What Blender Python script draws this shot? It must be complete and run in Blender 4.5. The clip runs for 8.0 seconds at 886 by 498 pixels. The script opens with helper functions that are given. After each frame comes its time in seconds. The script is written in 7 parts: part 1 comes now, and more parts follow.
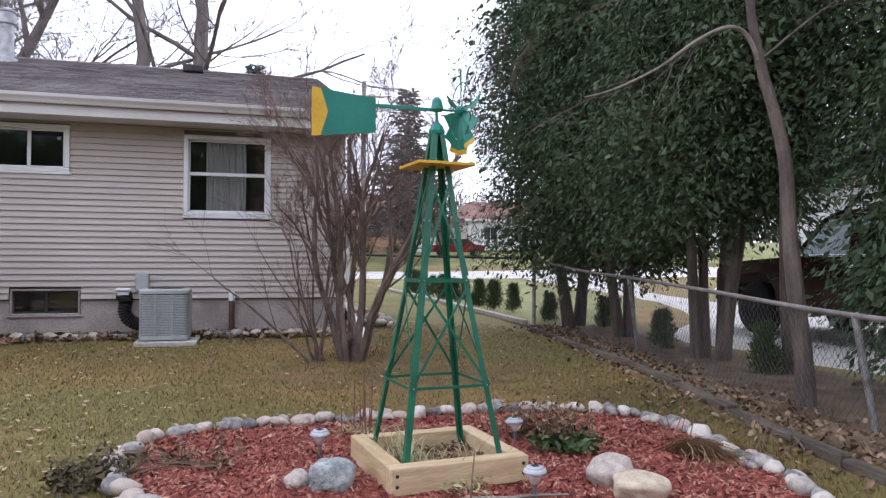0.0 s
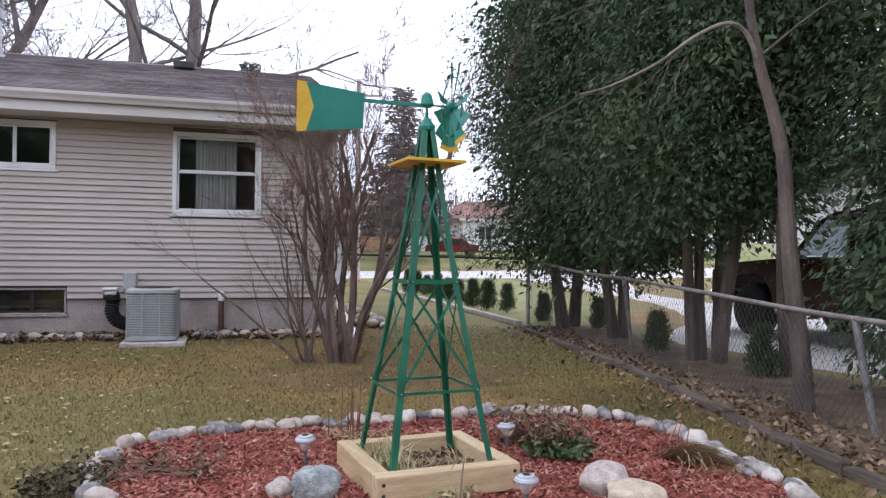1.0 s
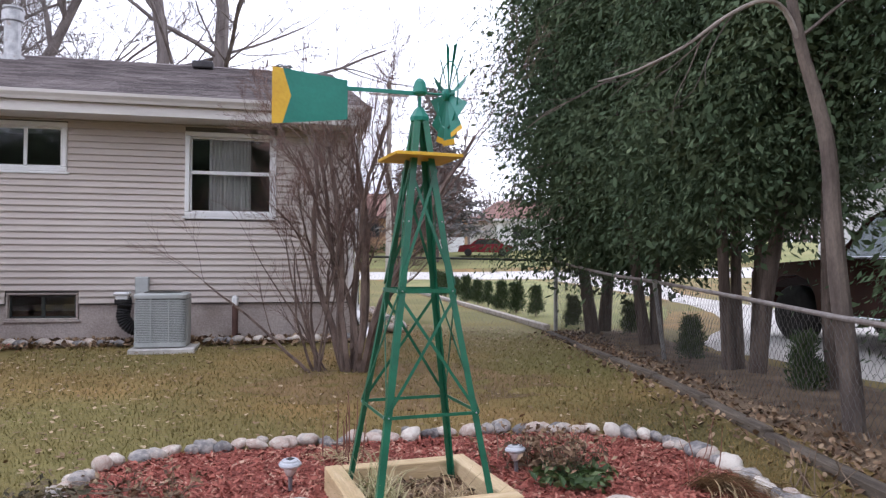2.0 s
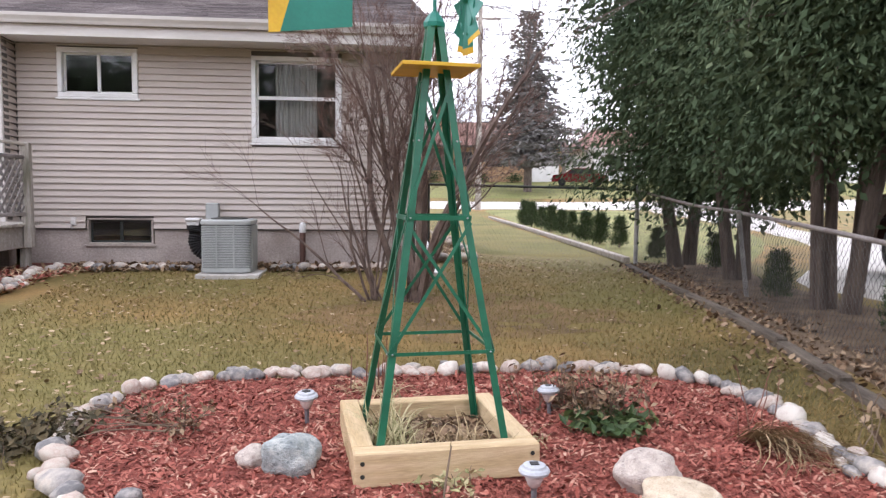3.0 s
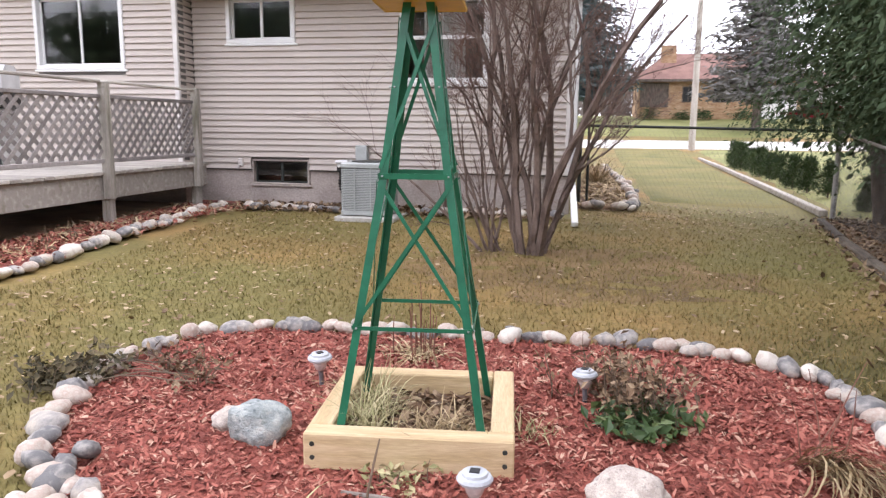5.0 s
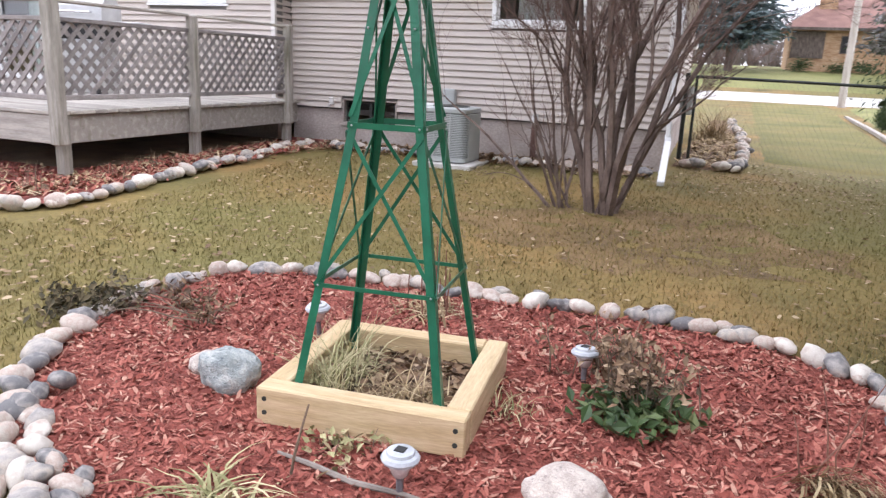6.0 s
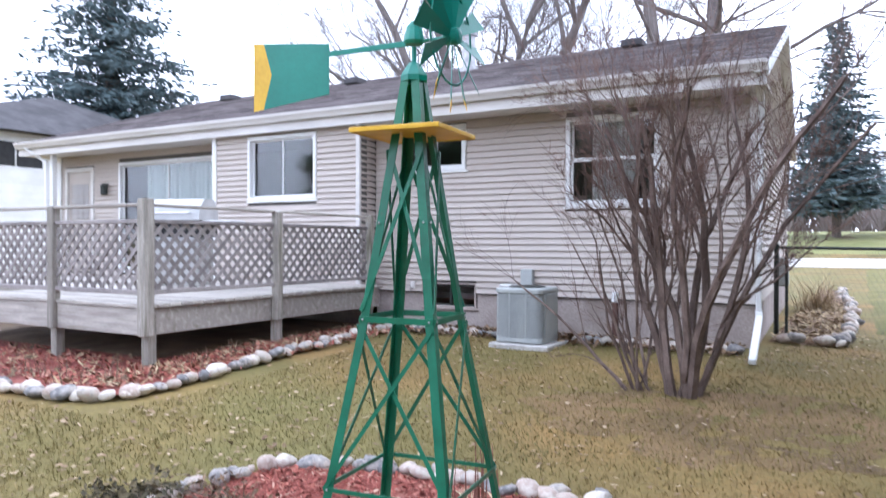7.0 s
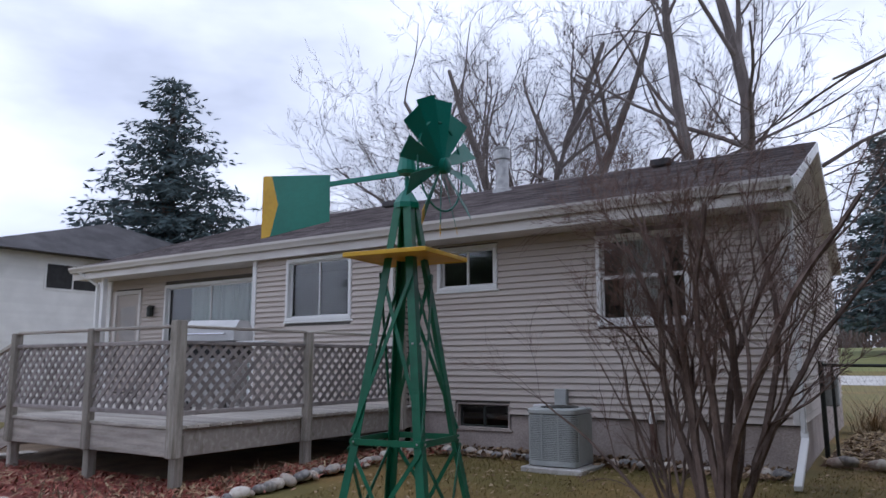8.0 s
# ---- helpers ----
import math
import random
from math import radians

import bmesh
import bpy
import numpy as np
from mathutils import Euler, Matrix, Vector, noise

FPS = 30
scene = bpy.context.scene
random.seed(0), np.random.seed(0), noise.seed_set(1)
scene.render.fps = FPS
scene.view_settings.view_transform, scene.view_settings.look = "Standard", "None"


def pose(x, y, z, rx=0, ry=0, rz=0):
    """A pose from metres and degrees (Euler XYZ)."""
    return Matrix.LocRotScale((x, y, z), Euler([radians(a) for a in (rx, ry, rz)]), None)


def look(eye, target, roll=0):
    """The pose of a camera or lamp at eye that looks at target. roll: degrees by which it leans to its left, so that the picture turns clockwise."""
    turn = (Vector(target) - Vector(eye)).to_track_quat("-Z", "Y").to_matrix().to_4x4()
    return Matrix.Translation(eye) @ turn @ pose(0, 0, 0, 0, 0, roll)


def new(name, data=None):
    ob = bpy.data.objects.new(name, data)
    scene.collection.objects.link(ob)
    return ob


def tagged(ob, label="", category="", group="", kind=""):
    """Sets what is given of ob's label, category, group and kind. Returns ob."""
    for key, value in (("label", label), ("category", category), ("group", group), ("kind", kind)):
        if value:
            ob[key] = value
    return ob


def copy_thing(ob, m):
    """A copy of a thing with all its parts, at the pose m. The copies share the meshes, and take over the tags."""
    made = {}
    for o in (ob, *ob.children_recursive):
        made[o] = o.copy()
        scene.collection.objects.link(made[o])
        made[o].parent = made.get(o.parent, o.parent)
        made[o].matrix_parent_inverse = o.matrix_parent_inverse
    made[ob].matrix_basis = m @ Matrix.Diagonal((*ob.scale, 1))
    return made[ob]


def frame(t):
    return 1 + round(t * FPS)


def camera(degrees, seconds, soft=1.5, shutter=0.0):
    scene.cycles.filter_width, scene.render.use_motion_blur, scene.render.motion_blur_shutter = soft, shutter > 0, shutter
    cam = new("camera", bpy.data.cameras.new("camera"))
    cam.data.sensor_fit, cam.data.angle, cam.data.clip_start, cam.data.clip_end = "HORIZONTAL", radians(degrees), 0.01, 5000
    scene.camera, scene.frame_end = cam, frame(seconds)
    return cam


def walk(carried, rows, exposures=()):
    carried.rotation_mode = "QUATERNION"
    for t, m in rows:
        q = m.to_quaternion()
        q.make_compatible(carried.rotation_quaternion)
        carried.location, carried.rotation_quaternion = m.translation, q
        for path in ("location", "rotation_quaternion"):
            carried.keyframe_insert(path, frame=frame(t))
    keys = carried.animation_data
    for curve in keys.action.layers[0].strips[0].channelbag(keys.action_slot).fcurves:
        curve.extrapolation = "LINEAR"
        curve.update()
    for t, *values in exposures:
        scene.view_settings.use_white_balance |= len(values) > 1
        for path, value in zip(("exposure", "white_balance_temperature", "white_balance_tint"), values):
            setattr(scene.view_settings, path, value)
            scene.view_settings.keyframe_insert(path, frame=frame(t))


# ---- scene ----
cam = camera(62.4, 8.0, soft=1.3, shutter=0.3)
PATH = [
    (0, (1.071, 1.084, 1.211), (1.609, 3.01, 1.248), 0.3),
    (0.5, (1.096, 1.099, 1.218), (1.646, 3.021, 1.271), 0.5),
    (1, (1.137, 1.208, 1.217), (1.688, 3.13, 1.253), 0.5),
    (1.2, (1.143, 1.265, 1.215), (1.692, 3.186, 1.286), 0.2),
    (2.3, (1.605, 1.691, 1.257), (2.042, 3.643, 1.238), 0.5),
    (2.5, (1.684, 1.743, 1.256), (2.131, 3.688, 1.137), 1.0),
    (3, (1.901, 1.854, 1.226), (2.098, 3.838, 1.069), 0.6),
    (3.5, (2.148, 1.979, 1.288), (2.305, 3.956, 1.029), -1.8),
    (4, (2.469, 2.066, 1.292), (2.401, 4.037, 0.956), -0.5),
    (4.5, (2.697, 2.156, 1.29), (2.45, 4.106, 0.916), -0.7),
    (4.7, (2.76, 2.214, 1.287), (2.455, 4.163, 0.96), 0.2),
    (5.8, (3.274, 2.639, 1.359), (2.633, 4.488, 0.944), 1.2),
    (6, (3.368, 2.704, 1.331), (2.666, 4.513, 0.845), 2.5),
    (6.5, (3.522, 2.837, 1.328), (2.65, 4.621, 1.091), 2.0),
    (6.8, (3.575, 2.9, 1.359), (2.63, 4.66, 1.247), 1.4),
    (7, (3.6, 2.961, 1.377), (2.611, 4.7, 1.362), 0.1),
    (7.5, (3.74, 3.004, 1.397), (2.6, 4.639, 1.567), 1.3),
    (8, (3.806, 3.013, 1.385), (2.722, 4.666, 1.691), -0.2),
]
EXPOSURES = [(0, -0.3, 5900, 18), (1, -0.3, 5900, 18), (2.5, 0.0, 6150, 19), (3.5, 0.37, 6400, 18), (4.5, 0.43, 6400, 18), (6, 0.38, 6200, 17), (6.5, 0.52, 5850, 17), (7, 0.5, 5500, 15), (7.5, -0.18, 5380, 13), (8, -1.14, 5620, 16)]
walk(cam, [(t, look(eye, target, roll)) for t, eye, target, roll in PATH], EXPOSURES)

# ---- sky and sun: a bright overcast afternoon, the sun behind thin cloud ----
SUN_AZ, SUN_EL = 40.0, 42.0  # degrees right of +y, and up
world = bpy.data.worlds.new("overcast_sky")
scene.world = world
world.use_nodes = True
wn, wl = world.node_tree.nodes, world.node_tree.links
wn.clear()
w_out = wn.new("ShaderNodeOutputWorld")
w_bg = wn.new("ShaderNodeBackground")
w_sky = wn.new("ShaderNodeTexSky")
w_sky.sky_type, w_sky.sun_disc = "NISHITA", False
w_sky.sun_elevation, w_sky.sun_rotation = radians(SUN_EL), radians(SUN_AZ)
w_tex = wn.new("ShaderNodeTexCoord")
w_map = wn.new("ShaderNodeMapping")
w_map.inputs["Scale"].default_value = (1.0, 1.0, 2.6)
w_noise = wn.new("ShaderNodeTexNoise")
w_noise.inputs["Scale"].default_value, w_noise.inputs["Detail"].default_value = 2.2, 6.0
w_ramp = wn.new("ShaderNodeValToRGB")
w_ramp.color_ramp.elements[0].position, w_ramp.color_ramp.elements[0].color = 0.34, (1.65, 1.73, 1.9, 1)
w_ramp.color_ramp.elements[1].position, w_ramp.color_ramp.elements[1].color = 0.60, (2.9, 2.95, 3.08, 1)
w_dim = wn.new("ShaderNodeMixRGB")
w_dim.blend_type = "MULTIPLY"
w_dim.inputs[0].default_value, w_dim.inputs[2].default_value = 1.0, (0.1, 0.1, 0.1, 1)
w_mix = wn.new("ShaderNodeMixRGB")
w_mix.inputs[0].default_value = 0.86
wl.new(w_tex.outputs["Generated"], w_map.inputs["Vector"])
wl.new(w_map.outputs["Vector"], w_noise.inputs["Vector"])
wl.new(w_noise.outputs["Fac"], w_ramp.inputs["Fac"])
wl.new(w_sky.outputs["Color"], w_dim.inputs[1])
wl.new(w_dim.outputs["Color"], w_mix.inputs[1])
wl.new(w_ramp.outputs["Color"], w_mix.inputs[2])
wl.new(w_mix.outputs["Color"], w_bg.inputs["Color"])
w_bg.inputs["Strength"].default_value = 1.0
wl.new(w_bg.outputs["Background"], w_out.inputs["Surface"])
sun_data = bpy.data.lights.new("sun", "SUN")
sun_data.energy, sun_data.angle, sun_data.color = 0.8, radians(14), (1.0, 0.96, 0.9)
sun = new("sun", sun_data)
_a, _e = radians(SUN_AZ), radians(SUN_EL)
sun.matrix_world = look((20 * math.sin(_a), 20 * math.cos(_a), 20 * math.tan(_e)), (0, 0, 0))

rng = random.Random(7)


# ---- mesh helpers ----
class Shape:
    """Lists of corners and faces that grow into one mesh."""

    def __init__(self):
        self.v, self.f = [], []

    def add(self, verts, faces, m=None):
        n = len(self.v)
        self.v += [tuple(m @ Vector(p)) for p in verts] if m is not None else [tuple(p) for p in verts]
        self.f += [tuple(i + n for i in q) for q in faces]
        return self

    def box(self, c, s, b=0.0, m=None):
        h = [k / 2 for k in s]
        b = min(b, 0.45 * min(s))
        if b <= 0:
            vs = [(c[0] + h[0] * x, c[1] + h[1] * y, c[2] + h[2] * z) for x in (-1, 1) for y in (-1, 1) for z in (-1, 1)]
            return self.add(vs, [(0, 1, 3, 2), (4, 6, 7, 5), (0, 4, 5, 1), (2, 3, 7, 6), (0, 2, 6, 4), (1, 5, 7, 3)], m)
        vs, ix = [], {}
        for x in (-1, 1):
            for y in (-1, 1):
                for z in (-1, 1):
                    for k in range(3):
                        d = [h[j] - (b if j != k else 0) for j in range(3)]
                        ix[x, y, z, k] = len(vs)
                        vs.append((c[0] + x * d[0], c[1] + y * d[1], c[2] + z * d[2]))
        fs = []
        for e in (-1, 1):
            fs.append([ix[e, y, z, 0] for y, z in ((-1, -1), (e, -e), (1, 1), (-e, e))])
            fs.append([ix[x, e, z, 1] for x, z in ((-1, -1), (-e, e), (1, 1), (e, -e))])
            fs.append([ix[x, y, e, 2] for x, y in ((-1, -1), (e, -e), (1, 1), (-e, e))])
        for a in (-1, 1):
            for c2 in (-1, 1):
                fs.append((ix[a, c2, -1, 0], ix[a, c2, 1, 0], ix[a, c2, 1, 1], ix[a, c2, -1, 1]))
                fs.append((ix[a, -1, c2, 0], ix[a, 1, c2, 0], ix[a, 1, c2, 2], ix[a, -1, c2, 2]))
                fs.append((ix[-1, a, c2, 1], ix[1, a, c2, 1], ix[1, a, c2, 2], ix[-1, a, c2, 2]))
        for x in (-1, 1):
            for y in (-1, 1):
                for z in (-1, 1):
                    fs.append((ix[x, y, z, 0], ix[x, y, z, 1], ix[x, y, z, 2]))
        return self.add(vs, fs, m)

    def tube(self, pts, radii, n=6, caps=True):
        pts = [Vector(p) for p in pts]
        if not isinstance(radii, (list, tuple)):
            radii = [radii] * len(pts)
        rings = []
        for i, p in enumerate(pts):
            d = (pts[min(i + 1, len(pts) - 1)] - pts[max(i - 1, 0)])
            if d.length < 1e-9:
                d = Vector((0, 0, 1))
            d.normalize()
            u = d.cross(Vector((0, 0, 1)) if abs(d.z) < 0.95 else Vector((1, 0, 0))).normalized()
            w = d.cross(u)
            base = len(self.v)
            for k in range(n):
                a = 2 * math.pi * k / n
                self.v.append(tuple(p + (u * math.cos(a) + w * math.sin(a)) * radii[i]))
            rings.append(base)
        for a, b in zip(rings, rings[1:]):
            for k in range(n):
                self.f.append((a + k, a + (k + 1) % n, b + (k + 1) % n, b + k))
        if caps and n > 2:
            self.f.append(tuple(rings[0] + k for k in reversed(range(n))))
            self.f.append(tuple(rings[-1] + k for k in range(n)))
        return self

    def lathe(self, profile, c=(0, 0, 0), n=20, axis="z"):
        base = len(self.v)
        for r, z in profile:
            for k in range(n):
                a = 2 * math.pi * k / n
                p = (r * math.cos(a), r * math.sin(a), z)
                if axis == "x":
                    p = (p[2], p[0], p[1])
                elif axis == "y":
                    p = (p[0], p[2], p[1])
                self.v.append((c[0] + p[0], c[1] + p[1], c[2] + p[2]))
        for i in range(len(profile) - 1):
            for k in range(n):
                a, b = base + i * n + k, base + i * n + (k + 1) % n
                self.f.append((a, b, b + n, a + n))
        self.f.append(tuple(base + k for k in reversed(range(n))))
        self.f.append(tuple(base + (len(profile) - 1) * n + k for k in range(n)))
        return self

    def prism(self, outline, axis, lo, hi):
        """An outline of (a, b) pairs drawn out along an axis."""
        n, vs = len(outline), []
        for d in (lo, hi):
            for a, b in outline:
                vs.append((d, a, b) if axis == "x" else (a, d, b) if axis == "y" else (a, b, d))
        fs = [(k, (k + 1) % n, n + (k + 1) % n, n + k) for k in range(n)]
        return self.add(vs, fs + [tuple(reversed(range(n))), tuple(range(n, 2 * n))])

    def plate(self, corners, thick, normal):
        """A flat polygon with a thickness along its normal."""
        k, d = len(corners), Vector(normal).normalized() * thick
        vs = [Vector(p) for p in corners] + [Vector(p) + d for p in corners]
        return self.add(vs, [tuple(reversed(range(k))), tuple(range(k, 2 * k))] + [(i, (i + 1) % k, k + (i + 1) % k, k + i) for i in range(k)])

    def mesh(self, name, material, smooth=False):
        me = bpy.data.meshes.new(name)
        me.from_pydata(self.v, [], self.f)
        if len(self.f) < 6000:
            bm = bmesh.new()
            bm.from_mesh(me)
            bmesh.ops.recalc_face_normals(bm, faces=bm.faces)
            bm.to_mesh(me)
            bm.free()
        if material:
            me.materials.append(material)
        if smooth:
            me.polygons.foreach_set("use_smooth", [True] * len(me.polygons))
        me.update()
        return me


def part(name, shape, material, parent=None, label="", smooth=False, at=None):
    ob = new(name, shape if isinstance(shape, bpy.types.Mesh) else shape.mesh(name, material, smooth))
    if parent is not None:
        ob.parent = parent
        ob.matrix_parent_inverse = Matrix.Identity(4)
    if at is not None:
        ob.matrix_basis = at
    return tagged(ob, label) if label else ob


def thing(name, at, label, category, group="", kind=""):
    ob = new(name)
    ob.empty_display_size = 0.1
    ob.matrix_basis = at if isinstance(at, Matrix) else Matrix.Translation(at)
    return tagged(ob, label, category, group, kind)


def solo(name, shape, material, label, category, kind="", smooth=False, group="", at=None):
    return tagged(part(name, shape, material, None, "", smooth, at), label, category, group, kind)


def shift(ob, shape):
    """Bring a shape drawn in world places into the frame of a thing that only stands elsewhere."""
    o = ob.matrix_basis.translation
    shape.v = [(x - o.x, y - o.y, z - o.z) for x, y, z in shape.v]
    return shape


def spline(pts, per=8, closed=True):
    out, n = [], len(pts)
    for i in range(n if closed else n - 1):
        p = [Vector(pts[(i + k) % n] if closed else pts[min(max(i + k, 0), n - 1)]) for k in (-1, 0, 1, 2)]
        for j in range(per):
            t = j / per
            out.append(0.5 * (2 * p[1] + (p[2] - p[0]) * t + (2 * p[0] - 5 * p[1] + 4 * p[2] - p[3]) * t * t + (3 * p[1] - p[0] - 3 * p[2] + p[3]) * t ** 3))
    if not closed:
        out.append(Vector(pts[-1]))
    return out


def smooth01(a, b, x):
    t = min(max((x - a) / (b - a), 0.0), 1.0)  # works with falling limits too
    return t * t * (3 - 2 * t)


def ground_z(x, y):
    """The lie of the land: the bed and lawn low, rising to the house, and again past the street."""
    near = (0.2 + (0.09 - 0.2) * smooth01(3.0, 5.2, x)) * smooth01(6.7, 11.2, y)
    left = 0.15 * smooth01(4.8, 6.6, y) + 0.06 * smooth01(7.0, 9.0, y)
    near = near + (left - near) * smooth01(0.3, -1.4, x)
    near = max(near, 0.08 * smooth01(4.4, 5.4, x))
    back = 0.1
    z = near + (back - near) * smooth01(14, 22, y)
    if y > 30:
        ys, zs = (30, 42, 50, 64, 80, 130, 3000), (0.1, 0.24, 0.6, 2.03, 2.5, 2.9, 3.0)
        z = float(np.interp(y, ys, zs)) + 0.03 * max(0.0, min(x, 60) - 14) * smooth01(36, 60, y)
    return z


# ---- materials ----
def material(name, ramp, rough=0.8, scale=6.0, detail=6.0, fine=0.0, fine_scale=60.0, bump=0.2, bump_scale=40.0, metal=0.0, stretch=(1, 1, 1), vary=0.0, island=0.0, spec=0.4, coords="Object", patch=None, dist=0.02):
    """A noise-driven surface: ramp holds (position, rgb) pairs, fine adds grain, vary shifts the value object by object."""
    m = bpy.data.materials.new(name)
    m.use_nodes = True
    nt = m.node_tree
    nd, ln = nt.nodes, nt.links
    bsdf = nd["Principled BSDF"]
    tc = nd.new("ShaderNodeTexCoord")
    mp = nd.new("ShaderNodeMapping")
    mp.inputs["Scale"].default_value = stretch
    ln.new(tc.outputs[coords], mp.inputs["Vector"])
    n1 = nd.new("ShaderNodeTexNoise")
    n1.inputs["Scale"].default_value, n1.inputs["Detail"].default_value = scale, detail
    ln.new(mp.outputs["Vector"], n1.inputs["Vector"])
    r = nd.new("ShaderNodeValToRGB")
    els = r.color_ramp.elements
    while len(els) < len(ramp):
        els.new(0.5)
    for e, (p, c) in zip(els, ramp):
        e.position, e.color = p, (*c, 1)
    fac = n1.outputs["Fac"]
    if vary or island:
        add = nd.new("ShaderNodeMath")
        add.operation = "MULTIPLY_ADD"
        if island:
            ge = nd.new("ShaderNodeNewGeometry")
            src = ge.outputs["Random Per Island"]
        else:
            oi = nd.new("ShaderNodeObjectInfo")
            src = oi.outputs["Random"]
        sub = nd.new("ShaderNodeMath")
        sub.operation = "SUBTRACT"
        ln.new(src, sub.inputs[0])
        sub.inputs[1].default_value = 0.5
        ln.new(sub.outputs[0], add.inputs[0])
        add.inputs[1].default_value = vary or island
        ln.new(fac, add.inputs[2])
        fac = add.outputs[0]
    ln.new(fac, r.inputs["Fac"])
    col = r.outputs["Color"]
    n2 = nd.new("ShaderNodeTexNoise")
    n2.inputs["Scale"].default_value, n2.inputs["Detail"].default_value = fine_scale, 4.0
    ln.new(mp.outputs["Vector"], n2.inputs["Vector"])
    if patch:
        pscale, pcol, lo, hi = patch
        n3 = nd.new("ShaderNodeTexNoise")
        n3.inputs["Scale"].default_value, n3.inputs["Detail"].default_value = pscale, 5.0
        ln.new(mp.outputs["Vector"], n3.inputs["Vector"])
        mr = nd.new("ShaderNodeMapRange")
        mr.inputs["From Min"].default_value, mr.inputs["From Max"].default_value = lo, hi
        ln.new(n3.outputs["Fac"], mr.inputs["Value"])
        pm = nd.new("ShaderNodeMixRGB")
        pm.inputs[2].default_value = (*pcol, 1)
        ln.new(mr.outputs["Result"], pm.inputs[0])
        ln.new(col, pm.inputs[1])
        col = pm.outputs["Color"]
    if fine:
        mul = nd.new("ShaderNodeMixRGB")
        mul.blend_type = "OVERLAY"
        mul.inputs[0].default_value = fine
        ln.new(col, mul.inputs[1])
        ln.new(n2.outputs["Fac"], mul.inputs[2])
        col = mul.outputs["Color"]
    ln.new(col, bsdf.inputs["Base Color"])
    rr = nd.new("ShaderNodeMapRange")
    rr.inputs["To Min"].default_value, rr.inputs["To Max"].default_value = max(rough - 0.12, 0.02), min(rough + 0.1, 1.0)
    ln.new(n2.outputs["Fac"], rr.inputs["Value"])
    ln.new(rr.outputs["Result"], bsdf.inputs["Roughness"])
    bsdf.inputs["Metallic"].default_value = metal
    bsdf.inputs["Specular IOR Level"].default_value = spec
    if bump:
        n4 = nd.new("ShaderNodeTexNoise")
        n4.inputs["Scale"].default_value, n4.inputs["Detail"].default_value = bump_scale, 6.0
        ln.new(mp.outputs["Vector"], n4.inputs["Vector"])
        b = nd.new("ShaderNodeBump")
        b.inputs["Strength"].default_value, b.inputs["Distance"].default_value = bump, dist
        ln.new(n4.outputs["Fac"], b.inputs["Height"])
        ln.new(b.outputs["Normal"], bsdf.inputs["Normal"])
    return m


def two(a, b, lo=0.35, hi=0.65):
    return [(lo, a), (hi, b)]


M_LAWN = material("lawn_soil", [(0.3, (0.085, 0.07, 0.019)), (0.45, (0.165, 0.112, 0.035)), (0.6, (0.265, 0.163, 0.055)), (0.78, (0.19, 0.104, 0.04))], 0.95, 0.55, 8, 0.5, 26, 0.25, 45, coords="Object", patch=(0.24, (0.168, 0.143, 0.044), 0.38, 0.58), dist=0.02)
M_BLADE = material("grass_blades", [(0.2, (0.088, 0.09, 0.023)), (0.42, (0.185, 0.14, 0.045)), (0.6, (0.31, 0.205, 0.08)), (0.8, (0.24, 0.14, 0.06))], 0.8, 0.5, 5, 0, 20, 0, island=0.35, patch=(0.24, (0.19, 0.165, 0.055), 0.38, 0.58))
M_FARGRASS = material("far_grass", two((0.15, 0.165, 0.05), (0.235, 0.225, 0.085)), 0.95, 0.35, 8, 0.5, 20, 0.4, 30)
M_MULCH = material("red_mulch", [(0.3, (0.13, 0.032, 0.022)), (0.5, (0.27, 0.07, 0.05)), (0.72, (0.4, 0.135, 0.1))], 0.95, 9, 8, 0.6, 80, 0.9, 60, dist=0.03)
M_CHIP = material("red_wood_chips", [(0.15, (0.16, 0.04, 0.028)), (0.45, (0.31, 0.084, 0.06)), (0.72, (0.42, 0.15, 0.108)), (0.93, (0.55, 0.35, 0.255))], 0.9, 5, 4, 0.3, 120, 0, island=0.75)
M_BROWNMULCH = material("brown_litter", [(0.3, (0.06, 0.035, 0.02)), (0.55, (0.16, 0.09, 0.05)), (0.75, (0.26, 0.16, 0.085))], 0.95, 7, 8, 0.5, 70, 0.9, 60, dist=0.03)
M_SOIL = material("bare_soil", two((0.105, 0.072, 0.046), (0.2, 0.14, 0.088)), 0.95, 3, 8, 0.5, 60, 0.8, 50, dist=0.03)
M_DEADLEAF = material("dead_leaves", [(0.2, (0.085, 0.05, 0.028)), (0.5, (0.2, 0.12, 0.065)), (0.8, (0.33, 0.235, 0.145))], 0.75, 12, 3, 0, 60, 0, island=0.8)
M_STONE = material("river_stone", [(0.1, (0.17, 0.165, 0.165)), (0.28, (0.34, 0.315, 0.295)), (0.48, (0.5, 0.445, 0.38)), (0.64, (0.45, 0.35, 0.295)), (0.85, (0.64, 0.59, 0.52))], 0.8, 3.5, 8, 0.35, 45, 0.4, 30, vary=0.85)
M_BOULDER_G = material("grey_green_boulder", [(0.3, (0.22, 0.245, 0.245)), (0.5, (0.34, 0.37, 0.36)), (0.72, (0.5, 0.51, 0.48))], 0.85, 6, 10, 0.5, 50, 0.6, 24, patch=(9, (0.15, 0.18, 0.185), 0.58, 0.7))
M_BOULDER_P = material("pinkish_boulder", two((0.40, 0.33, 0.29), (0.62, 0.55, 0.48)), 0.85, 5, 10, 0.5, 60, 0.5, 30, patch=(12, (0.3, 0.26, 0.24), 0.6, 0.7))
